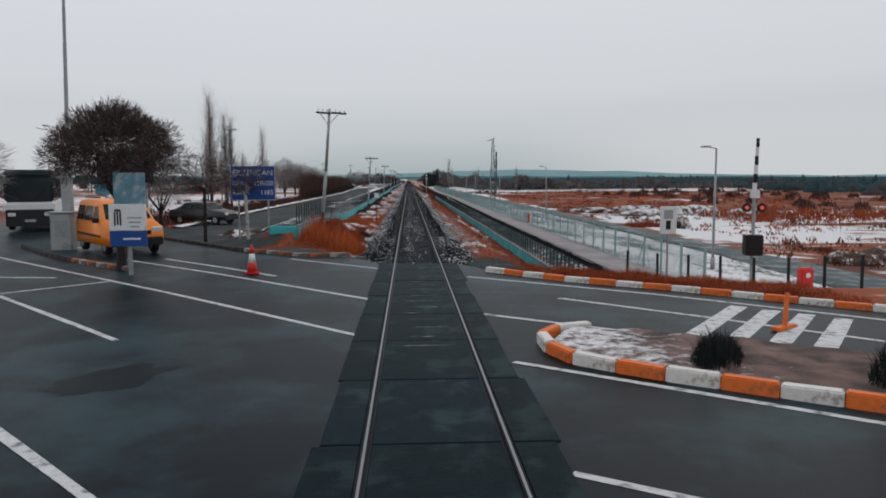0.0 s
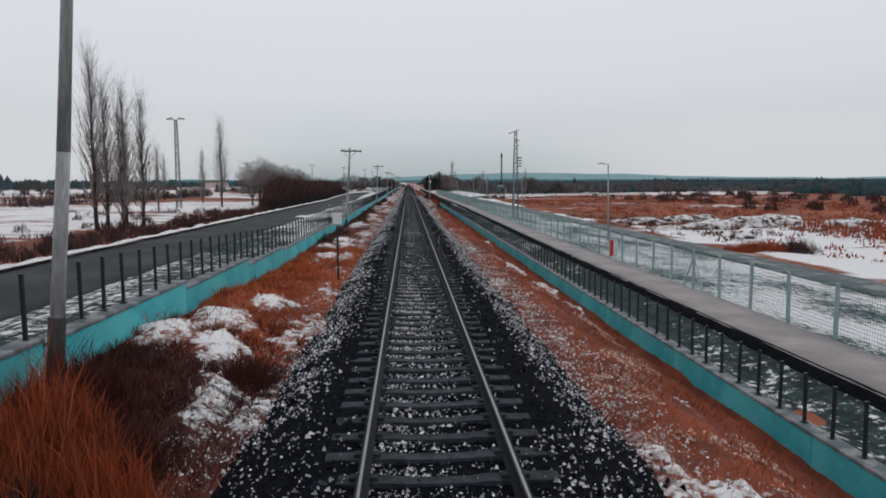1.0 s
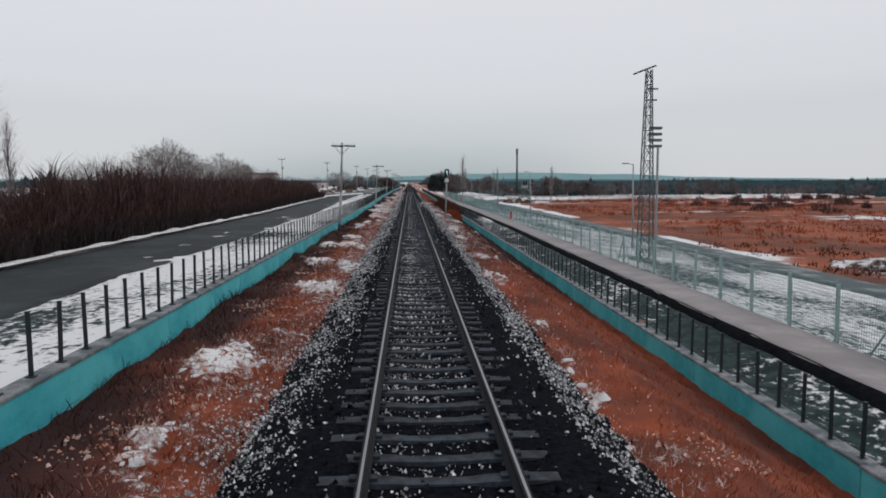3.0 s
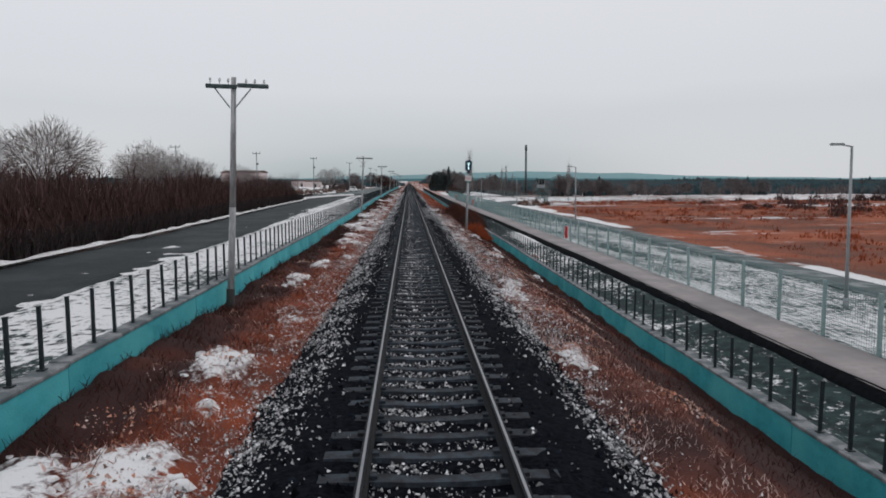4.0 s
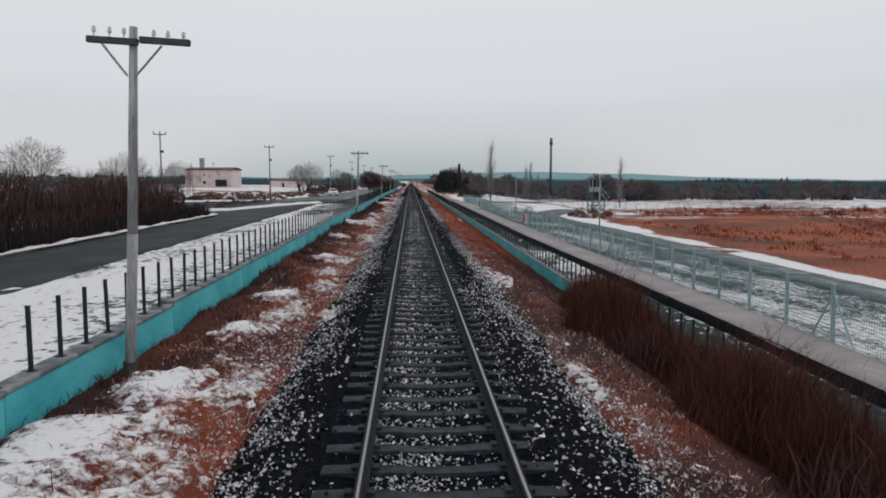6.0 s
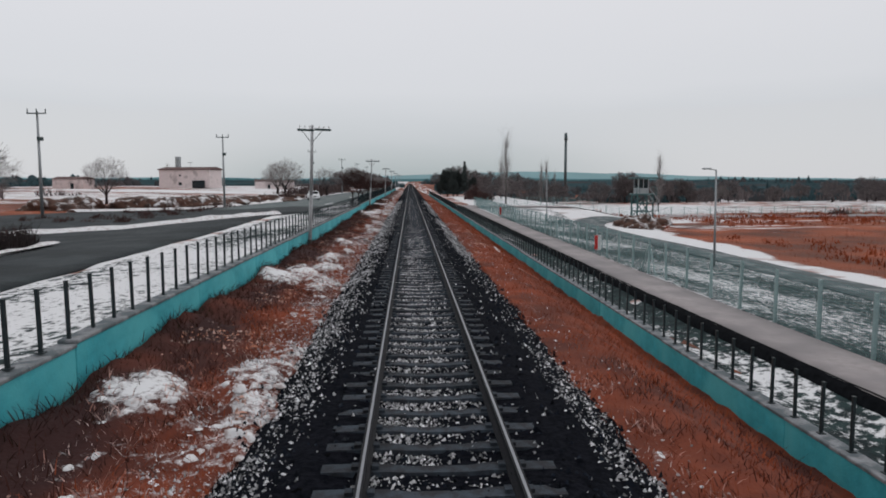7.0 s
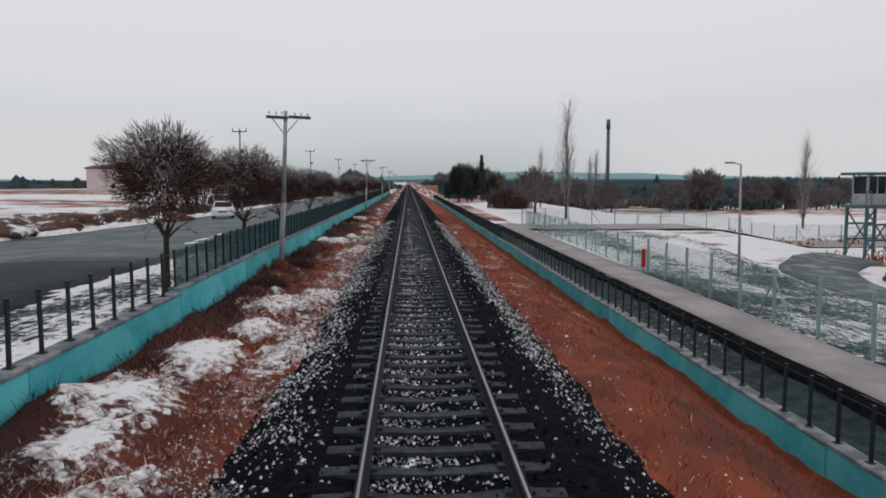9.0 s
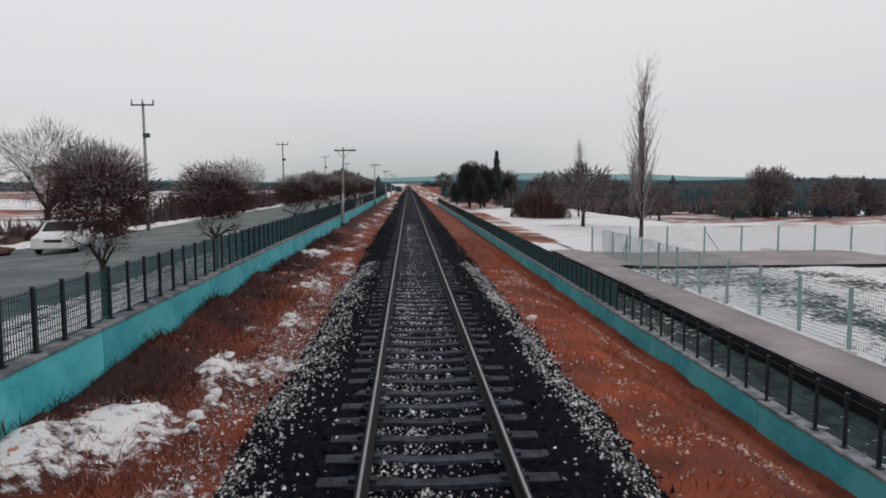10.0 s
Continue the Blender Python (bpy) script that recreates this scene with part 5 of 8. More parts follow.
grass_band("dry_grass_corner", -6.6, -2.5, 25.8, 34.0, 9000, lambda x, y: 0.2 if y > 26.2 - 0.9 * (x + 4.2) and y < 31.2 or x > -5.1 and y > 27 else 9.0, lambda x, y, k: land(x, y), label="orange dry grass round the wall end", mat=M_GRASS_ORANGE)
grass_band("dry_grass_near", -5.05, -2.4, 40, 62, 12000, verge_snow, verge_z, h0=0.08, h1=0.26, label="orange dry grass along the wall", mat=M_GRASS_ORANGE)
grass_band("brown_grass_near", -5.05, -2.4, 33, 43, 9000, verge_snow, verge_z, h0=0.08, h1=0.26, label="red-brown dead grass along the wall", mat=M_GRASS_BROWN)
grass_band("brown_grass_west", -5.05, -3.0, 60, 320, 32000, verge_snow, verge_z, h0=0.06, h1=0.24, label="brown dead grass at the wall's foot", mat=M_GRASS_BROWN, skip=lambda x, y: 0.8 * smooth01((0.5 - verge_brown(x, y)) / 0.4))
grass_band("dry_grass_west", -4.1, -2.25, CROSS_END + 2, 320, 34000, verge_snow, verge_z, label="rust-red dry grass along the wall", skip=lambda x, y: 0.9 * smooth01((verge_brown(x, y) - 0.3) / 0.4))
grass_band("dry_grass_east", 2.3, 6.12, CROSS_END + 3, 118, 24000, verge_snow, verge_z, label="rust-red dry grass on the bank", skip=lambda x, y: 0.9 * smooth01((verge_brown(x, y) - 0.3) / 0.4))
grass_band("brown_grass_east", 2.5, 6.12, 112, 208, 22000, verge_snow, verge_z, label="brown dead grass on the bank", mat=M_GRASS_BROWN, skip=lambda x, y: 0.8 * smooth01((0.5 - verge_brown(x, y)) / 0.4))
grass_band("dry_grass_far_east", 2.3, 6.12, 202, 320, 30000, verge_snow, verge_z, label="rust-red dry grass on the bank", skip=lambda x, y: 0.9 * smooth01((verge_brown(x, y) - 0.3) / 0.4))

grass_band("dry_grass_kerb", 2.2, 10.5, 13.0, 24.0, 17000, lambda x, y: 0.2 if x + y * 1.06 > 24.3 and x > 3.6 else 9.0, lambda x, y, k: land(x, y) + 0.05, label="rust-red dry grass behind the kerb")
grass_band("frosted_grass_west", -4.6, -2.2, 34, 320, 34000, verge_snow, verge_z, h0=0.03, h1=0.13, label="pale frosted grass round the snow", mat=M_GRASS_PALE, keep=lambda k: 0.24 < k < 0.54)
grass_band("pink_frosted_grass", -3.7, -2.3, 44, 320, 32000, verge_snow, verge_z, h0=0.02, h1=0.10, label="reddish grass white with frost beside the ballast", mat=M_GRASS_PALE, keep=lambda k: True)
grass_band("frosted_grass_east", 2.2, 3.9, 30, 320, 16000, verge_snow, verge_z, h0=0.03, h1=0.13, label="pale frosted grass round the snow", mat=M_GRASS_PALE, keep=lambda k: 0.28 < k < 0.52)
grass_band("pink_frost_east", 2.3, 3.7, 118, 182, 15000, verge_snow, verge_z, h0=0.02, h1=0.10, label="reddish grass white with frost beside the ballast", mat=M_GRASS_PALE, keep=lambda k: True)
grass_band("dark_grass_west", -5.05, -4.1, 34, 320, 12000, verge_snow, verge_z, h0=0.08, h1=0.24, label="dark dead grass at the wall's foot", mat=M_GRASS_DARK)
grass_band("field_grass", 25.5, 70, 60, 300, 26000, lambda x, y: field_snow(x, y), lambda x, y, k: land_z(x, y, k), h0=0.12, h1=0.45, label="rust-red grass on the plain", mat=M_GRASS, keep=lambda k: k < 0.36)
# shrubs close to the track
SHRUB_MESHES = {}


def shrub(x, y, r, h, mat, label, k=420, width=0.027, z=None):
    """A bush of three clumps of twigs; a few meshes a kind serve them all, scaled and turned."""
    base = (land(x, y) if z is None else z)
    ob = thing("shrub", pose(x, y, base - 0.05, 0, 0, random.uniform(0, 360)) @ Matrix.Diagonal((r, r, h, 1)), label, "shrub", "shrubs")
    for i, spot in enumerate(((0, 0, 0, 1, 1), (0.35, 0.3, 0, 0.7, 0.8), (-0.3, 0.2, 0, 0.65, 0.7))):
        key = (mat.name, k, width, i, int(x * 7 + y) % 2)
        if key not in SHRUB_MESHES:
            SHRUB_MESHES[key] = bush_blades([spot], mat, "twig_clump", k, 1.0, width)
        part("twig_clump", SHRUB_MESHES[key], None, ob)
    return ob


RED_SHRUB, BROWN_SHRUB = "rust-red dry bush beside the track", "dark brown leafless bush beside the track"
for x, y, r, h in ((-2.9, 29.4, 0.75, 0.95), (-3.4, 30.2, 0.9, 1.15), (-4.1, 32.4, 0.95, 1.3), (-2.7, 31.2, 0.6, 0.8), (-3.3, 33.8, 0.8, 1.1), (-4.2, 36, 0.8, 1.0), (-3.4, 35, 0.6, 0.8), (-2.9, 39, 0.5, 0.6), (-4.3, 30.6, 0.7, 1.2), (-3.9, 34.6, 0.8, 1.2),
                   (5.4, 19.0, 0.6, 0.5), (4.2, 20.0, 0.6, 0.5), (6.9, 17.6, 0.7, 0.5), (8.6, 16.4, 0.6, 0.5), (3.4, 21.3, 0.45, 0.35), (4.7, 19.0, 0.55, 0.42), (5.7, 18.5, 0.6, 0.48), (6.4, 18.2, 0.55, 0.5), (7.6, 17.0, 0.6, 0.48), (6.0, 19.6, 0.6, 0.45), (4.9, 20.3, 0.5, 0.36), (4.3, 161.2, 0.75, 0.85), (4.5, 163.0, 0.85, 0.95), (4.1, 162.3, 0.6, 0.7), (4.9, 160.4, 0.7, 0.8), (-4.2, 33.8, 0.7, 0.9), (27.5, 86, 1.4, 0.9), (29.3, 86.5, 1.7, 1.2), (31.2, 87, 1.3, 1.0)):
    shrub(x, y, r, h, M_GRASS_ORANGE if x < 0 and y < 31.5 else M_GRASS_BROWN if x < 0 and y > 34.7 else M_GRASS, RED_SHRUB, *((620, 0.018) if y < 40 else ()))
for x, y, r, h in ((33.0, 86.2, 1.7, 1.5), (16.9, 369, 2.8, 4.6), (15.4, 371, 2.0, 3.6), (18.6, 367, 1.8, 3.2), (5.3, 172, 1.0, 1.2), (4.7, 174.0, 1.0, 1.2), (5.4, 175.6, 1.0, 1.2), (5.0, 178, 1.0, 1.1), (4.6, 181, 0.9, 1.0), (5.3, 183, 0.9, 1.0), (4.8, 186, 0.9, 0.9), (5.2, 189, 0.8, 0.8), (-4.4, 271, 0.6, 0.45), (-4.2, 275.5, 0.6, 0.5), (-4.6, 279, 0.6, 0.4), (-3.6, 33.5, 0.5, 0.7),
                   (-4.3, 150, 0.6, 0.6), (-4.4, 154, 0.6, 0.6), (-4.3, 145.5, 0.5, 0.5)):
    shrub(x, y, r, h, M_TWIG_RED, BROWN_SHRUB)
for i in range(12):
    b_y = 172.8 + 1.4 * i
    shrub(4.1 + 1.7 * random.random(), b_y, random.uniform(0.9, 1.35), random.uniform(1.2, 1.75), M_BUSH, BROWN_SHRUB, k=3200, width=0.011)
M_EVERGREEN = material("dark_evergreen_leaf", (0.012, 0.018, 0.018), 0.8, vary=0.3, scale=5, island=0.5)
for x, y, r, h in ((4.1, 9.75, 0.34, 0.55), (4.35, 10.2, 0.3, 0.45), (6.2, 8.6, 0.5, 0.8), (6.9, 9.2, 0.5, 0.95)):
    shrub(x, y, r, h, M_EVERGREEN, "small dark evergreen shrub on the island", k=500, width=0.03, z=0.12)

# the thicket beyond the road
hy = rng.uniform(104, 230, 38000)
hx = np.interp(hy, (109, 150, 194, 230), (-14.6, -14.7, -16.7, -17.9)) - rng.uniform(0, 1, 38000) * np.clip(1.6 + (hy - 109) * 0.16, 1.6, 6.5)
hh = np.array([2.8 + 1.3 * fbm(x, y, 0.13, 80.0) + 1.1 * fbm(x, y, 0.45, 81.0) for x, y in zip(hx, hy)]) * 0.84 * np.clip((np.interp(hy, (109, 150, 194, 230), (-14.2, -14.3, -16.3, -17.5)) - hx) / 1.2, 0.45, 1) * np.clip((231 - hy) / 8, 0.35, 1) * np.clip((hy - 102) / 8, 0.5, 1) * np.interp(hy, (104, 135, 165, 205), (1.38, 1.34, 1.24, 1.14))
lift = rng.uniform(0, 0.85, 38000)
thick_me = blades_mesh("thicket", hx, hy, np.array([land(x, y) for x, y in zip(hx, hy)]) + hh * lift, hh * np.minimum(0.45, 1.12 - lift), rng.uniform(0.03, 0.07, 38000), 1.0, M_TWIG_RED)
tagged(new("thicket", thick_me), "dense dark brown leafless thicket along the road", "thicket", kind="stuff")
# a low dark layer that paints in the shade under the thicket
qy = rng.uniform(104, 229, 16000)
qx = np.interp(qy, (109, 150, 194, 230), (-14.4, -14.5, -16.5, -17.7)) - np.abs(rng.normal(0, 0.6, 16000))
low_me = blades_mesh("thicket_skirt", qx, qy, np.array([land(x, y) for x, y in zip(qx, qy)]), rng.uniform(0.5, 1.5, 16000), rng.uniform(0.03, 0.08, 16000), 0.7, M_BARK)
tagged(new("thicket_skirt", low_me), "dark stems standing for the shade at the thicket's foot", "thicket", kind="stuff")

ux, uy = rng.uniform(-22, -17.5, 4500), rng.uniform(116, 226, 4500)
uh = 0.75 * np.array([1.4 + 2.2 * max(0, fbm(x, y, 0.2, 83.0) + 0.4) for x, y in zip(ux, uy)])
over_me = blades_mesh("saplings", ux, uy, np.array([land(x, y) for x, y in zip(ux, uy)]) + 2.0, uh, rng.uniform(0.015, 0.03, 4500), 0.6, M_TWIG_GREY)
tagged(new("saplings", over_me), "thin bare saplings rising from the thicket", "saplings", kind="stuff")

pop_a, pop_b = poplar(10.5, 3), poplar(9.0, 8)
pop_a.matrix_basis = pose(-21.0, 76, 0)
pop_b.matrix_basis = pose(-20.4, 79.5, 0)
for src, x, y, s, r in ((pop_a, -22.3, 81, 0.95, 60), (pop_b, -21.0, 84.5, 1.05, 130), (pop_b, -19.6, 76.8, 0.85, 200), (pop_a, -25.9, 127, 1.02, 20), (pop_b, -33, 143, 0.85, 80), (pop_b, -44, 158, 0.8, 40), (pop_a, -27.5, 98, 0.7, 270), (pop_b, -29, 111, 0.75, 190),
                         (pop_a, 18.7, 335, 1.18, 100), (pop_b, 22.5, 372, 1.0, 10), (pop_b, 36.5, 393, 1.12, 50), (pop_a, 38.5, 396, 1.05, 150), (pop_b, 41.5, 399, 0.9, 220), (pop_b, -92, 470, 0.9, 0), (pop_b, 51.6, 341, 1.2, 33), (pop_b, 24.5, 505, 1.1, 66)):
    copy_thing(src, pose(x, y, land(x, y), 0, 0, r) @ Matrix.Diagonal((s, s, s, 1)))

oak = round_tree(5.7, 5, "broad_tree", trunk_share=0.40, spread=44, twig=M_TWIG, cloud=2500, width=0.36, twig_len=0.035, cz=0.70, rz=0.24, limb=0.15, thick=0.8)
oak.matrix_basis = pose(-9.35, 22.7, -0.05)
oak_rnd, lobes = random.Random(77), []
for i in range(34):
    a, q = 2.4 * i, math.sqrt((i + 0.5) / 34)
    lobe_c = (1.75 * q * math.cos(a), 1.75 * q * math.sin(a), 4.75 - 1.25 * q * q + oak_rnd.uniform(-0.22, 0.18))
    twig_cloud(lobes, oak_rnd, lobe_c, oak_rnd.uniform(0.55, 0.8), oak_rnd.uniform(0.45, 0.62), 620, 0.20, 0.008)
for i in range(16):
    a, q = 2.4 * i + 1, math.sqrt((i + 0.5) / 16)
    twig_cloud(lobes, oak_rnd, (1.7 * q * math.cos(a), 1.7 * q * math.sin(a), 3.15 + oak_rnd.uniform(-0.25, 0.3)), 0.6, 0.5, 320, 0.22, 0.009)
part("inner_crown", limbs_mesh("inner_crown", lobes, M_TWIG, 0), None, oak, "rounded masses of fine twigs")
small_a = mop_tree(3.6, 21, M_TWIG, trunk=0.62, cz=0.83, rx=0.44, rz=0.24, limb=0.10, cloud=800)
small_a.matrix_basis = pose(-9.35, 32.0, 0.0)
small_b = mop_tree(3.4, 22, M_TWIG, trunk=0.66, cz=0.83, rx=0.42, rz=0.22, limb=0.10, cloud=500, bark=M_BARK_LIMED, bark_label="limewashed pale trunk")
small_b.matrix_basis = pose(-7.1, 30.45, 0.0, 0, -3, 0)
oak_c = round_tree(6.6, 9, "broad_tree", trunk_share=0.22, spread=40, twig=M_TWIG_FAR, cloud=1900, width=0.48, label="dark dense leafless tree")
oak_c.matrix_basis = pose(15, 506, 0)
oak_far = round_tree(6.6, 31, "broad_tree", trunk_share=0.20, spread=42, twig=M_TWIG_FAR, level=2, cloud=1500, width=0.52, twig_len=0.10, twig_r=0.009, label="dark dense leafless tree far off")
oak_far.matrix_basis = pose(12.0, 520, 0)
oak_b = round_tree(5.6, 12, "broad_tree", spread=44, twig=M_TWIG_PALE, cloud=2400, label="pale frosted bare tree with fine twigs")
oak_b.matrix_basis = pose(-21, 33, 0, 0, 0, 40)
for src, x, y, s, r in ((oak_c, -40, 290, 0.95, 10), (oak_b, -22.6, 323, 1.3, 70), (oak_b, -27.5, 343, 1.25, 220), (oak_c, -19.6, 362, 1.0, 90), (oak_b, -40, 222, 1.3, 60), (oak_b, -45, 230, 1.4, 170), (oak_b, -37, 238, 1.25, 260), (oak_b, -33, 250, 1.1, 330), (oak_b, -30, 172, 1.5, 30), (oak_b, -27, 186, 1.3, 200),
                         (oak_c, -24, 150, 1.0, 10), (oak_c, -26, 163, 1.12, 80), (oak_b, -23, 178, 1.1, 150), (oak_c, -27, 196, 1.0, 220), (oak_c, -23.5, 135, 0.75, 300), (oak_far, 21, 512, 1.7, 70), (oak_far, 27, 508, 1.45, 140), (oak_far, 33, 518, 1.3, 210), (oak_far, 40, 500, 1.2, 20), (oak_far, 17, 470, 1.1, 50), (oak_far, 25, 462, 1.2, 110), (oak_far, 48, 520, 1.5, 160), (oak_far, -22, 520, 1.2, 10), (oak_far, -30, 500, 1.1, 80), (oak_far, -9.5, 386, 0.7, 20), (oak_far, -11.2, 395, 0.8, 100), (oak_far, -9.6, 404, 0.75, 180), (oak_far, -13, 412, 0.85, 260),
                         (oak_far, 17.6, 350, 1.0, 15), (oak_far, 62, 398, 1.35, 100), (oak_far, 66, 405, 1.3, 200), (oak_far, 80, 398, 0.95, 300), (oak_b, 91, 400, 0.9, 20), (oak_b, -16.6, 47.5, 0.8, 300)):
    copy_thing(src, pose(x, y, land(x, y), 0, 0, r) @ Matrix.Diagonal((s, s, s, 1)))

mop = mop_tree(3.5, 4, trunk=0.50, rx=0.50, rz=0.37, cz=0.97, limb=0.17, cloud=4200)
mop_2 = mop_tree(3.35, 15, trunk=0.50, rx=0.50, rz=0.37, cz=0.97, limb=0.17, cloud=4200)
mop.matrix_basis = pose(-6.1, 267.4, 0.0) @ Matrix.Diagonal((0.94, 0.94, 0.87, 1))
mop_2.matrix_basis = pose(-6.05, 275.3, 0.0, 0, 0, 50) @ Matrix.Diagonal((0.95, 0.95, 0.88, 1))
for i in (2, 3, 4, 6, 7, 8, 9, 10, 11, 12, 13, 14):
    copy_thing(mop if i % 2 else mop_2, pose(-6.0 - 0.1 * (i % 3), 267.2 + 8.1 * i - 1.2 * (i == 6), 0.0, 0, 0, 77 * i) @ Matrix.Diagonal((0.76 if i == 3 else 0.94, 0.76 if i == 3 else 0.94, 0.86 if i == 3 else 0.82 + 0.03 * (i % 3), 1)))
# rows of orchard trees beyond the snowy field
for i in range(15):
    x = 26 + 8.5 * i + random.uniform(-2.5, 2.5)
    y = 394 + random.uniform(-7, 9)
    s = random.uniform(0.7, 1.15)
    copy_thing(oak_far, pose(x, y, land(x, y) - 0.1, 0, 0, 37 * i) @ Matrix.Diagonal((s * 1.15, s * 1.15, s, 1)))

ever = dark_tree(9.0, 2, 0.55)
ever.matrix_basis = pose(16.4, 412, land(16.4, 412)) @ Matrix.Diagonal((0.55, 0.55, 1.15, 1))
ever_b = round_tree(9.0, 41, "broad_tree", trunk_share=0.18, spread=36, twig=M_NEEDLE, level=2, cloud=5200, width=0.30, twig_len=0.06, cz=0.52, rz=0.50, twig_r=0.006, label="dark dense tree beside the railway")
ever_b.matrix_basis = pose(11.0, 409, land(11.0, 409))
for src, x, y, s, r in ((ever, -18, 470, 0.7, 10), (ever_b, 14.4, 415, 0.95, 70), (ever_b, 12.5, 404, 0.6, 160), (ever_b, 19.5, 420, 0.7, 250), (ever_b, 9.6, 424, 0.55, 20)):
    copy_thing(src, pose(x, y, land(x, y), 0, 0, r) @ Matrix.Diagonal((s, s, s, 1)))

# the closed canopy of woods on the far plain, left open along the railway
can_r = [430 * 1.16 ** i for i in range(13)]
can_n = 240
can_v, can_f = [], []
for i, r in enumerate(can_r):
    for k in range(can_n):
        a = 2 * math.pi * k / can_n
        x, y = r * math.cos(a), 160 + r * math.sin(a)
        can_v.append((x, y, land(x, y) + (-0.5 if i == 0 else 3.0 + 1.5 * fbm(x, y, 0.012, 101.0) + 1.2 * fbm(x, y, 0.05, 102.0))))
for i in range(len(can_r) - 1):
    for k in range(can_n):
        m = (k + 1) % can_n
        if abs(can_v[i * can_n + k][0]) > 20 and abs(can_v[i * can_n + m][0]) > 20:
            can_f.append((i * can_n + k, i * can_n + m, (i + 1) * can_n + m, (i + 1) * can_n + k))
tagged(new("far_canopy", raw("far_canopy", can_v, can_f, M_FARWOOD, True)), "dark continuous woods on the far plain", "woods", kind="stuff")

# far woods: broken dark bands of trees on the plain
def woods(name, spots, k_each, mat, width, label, lean=0.35):
    me = bush_blades(spots, mat, name, k_each, lean, width)
    return tagged(new(name, me), label, "woods", kind="stuff")


def plain(x, y):
    return land(x, y) - 0.2


wood_spots = []
for i in range(1700):
    y = random.uniform(60, 900)
    x = 150 + 0.18 * abs(y - 200) + random.expovariate(1 / 110)
    wood_spots.append((x, y, plain(x, y), random.uniform(3, 8), random.uniform(4, 7.5)))
for i in range(420):
    y = random.uniform(520, 1100)
    x = random.uniform(-420, 260)
    if abs(x) > 9:
        wood_spots.append((x, y, plain(x, y), random.uniform(3, 8), random.uniform(3.5, 8)))
for i in range(620):
    y = random.uniform(60, 560)
    x = -170 - random.expovariate(1 / 90)
    wood_spots.append((x, y, plain(x, y), random.uniform(3, 8), random.uniform(4.5, 8)))
for i in range(420):
    x = random.uniform(18, 240)
    y = random.uniform(398, 440)
    wood_spots.append((x, y, plain(x, y), random.uniform(1.5, 3.5), random.uniform(2.5, 4.8)))
for i in range(300):
    y = random.uniform(445, 530)
    x = random.uniform(14, 330)
    wood_spots.insert(0, (x, y, plain(x, y), random.uniform(3, 7), random.uniform(4, 7)))
near_row = wood_spots[-230:]
wood_spots = wood_spots[:-230]
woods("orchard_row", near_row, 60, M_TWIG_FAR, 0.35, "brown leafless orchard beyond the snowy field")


def clumps_mesh(name, spots, each, mat):
    """Distant trees: each a handful of uneven rounded clumps."""
    C = np.array([q for q in spots for _ in range(each)])
    n = len(C)
    a, q = rng.uniform(0, 6.283, n), np.sqrt(rng.uniform(0, 1, n))
    cx, cy = C[:, 0] + np.cos(a) * q * C[:, 3], C[:, 1] + np.sin(a) * q * C[:, 3]
    size = np.stack((C[:, 3] * rng.uniform(0.18, 0.42, n), C[:, 3] * rng.uniform(0.18, 0.42, n), C[:, 4] * rng.uniform(0.45, 1.0, n) * (1.05 - 0.5 * q)), 1)
    ring = np.array([(math.cos(t), math.sin(t)) for t in np.arange(6) * math.pi / 3])
    unit = np.concatenate((np.c_[ring, np.full(6, 0.0)], np.c_[ring * 0.8, np.full(6, 0.62)], np.array([[0, 0, 1.0]])))
    v = unit[None] * (1 + rng.uniform(-0.32, 0.32, (n, 13, 3))) * size[:, None, :] + np.stack((cx, cy, C[:, 2]), 1)[:, None, :]
    t = [(i, (i + 1) % 6, 6 + (i + 1) % 6) for i in range(6)] + [(i, 6 + (i + 1) % 6, 6 + i) for i in range(6)] + [(6 + i, 6 + (i + 1) % 6, 12) for i in range(6)]
    f = (np.array(t, dtype=np.int32)[None] + (np.arange(n) * 13)[:, None, None]).reshape(-1, 3)
    return raw(name, v.reshape(-1, 3), f, mat)


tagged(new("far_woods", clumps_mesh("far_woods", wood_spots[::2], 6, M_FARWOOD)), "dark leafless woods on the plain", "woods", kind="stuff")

scrub_spots = []
while len(scrub_spots) < 1700:
    y = random.uniform(40, 330)
    x = random.uniform(33, 120)
    if fbm(x, y * 0.6, 0.03, 90.0) + 0.25 * random.random() > 0.02 and not (26 < x < 52 and 100 < y < 150):
        scrub_spots.append((x, y, land_z(x, y, 0), random.uniform(0.5, 1.5), random.uniform(0.35, 0.95)))
for i in range(260):
    y = random.uniform(97, 114)
    x = random.uniform(46, 84)
    scrub_spots.append((x, y, land_z(x, y, 0), random.uniform(0.7, 1.6), random.uniform(0.9, 1.9)))
for i in range(120):
    y = random.uniform(290, 318)
    x = random.uniform(42, 75)
    scrub_spots.append((x, y, land_z(x, y, 0), random.uniform(0.7, 1.4), random.uniform(0.5, 1.1)))
brown_spots = []
while len(brown_spots) < 520:
    y = random.uniform(42, 150)
    x = random.uniform(27, 110)
    if fbm(x, y * 0.6, 0.05, 94.0) > -0.05:
        brown_spots.append((x, y, land_z(x, y, 0), random.uniform(0.5, 1.6), random.uniform(0.3, 0.9)))
woods("brown_scrub", brown_spots, 26, M_BUSH, 0.10, "low brown scrub on the plain", 0.8)
woods("red_scrub", scrub_spots, 16, M_GRASS, 0.14, "low rust-red scrub and reeds")
road_scrub = []
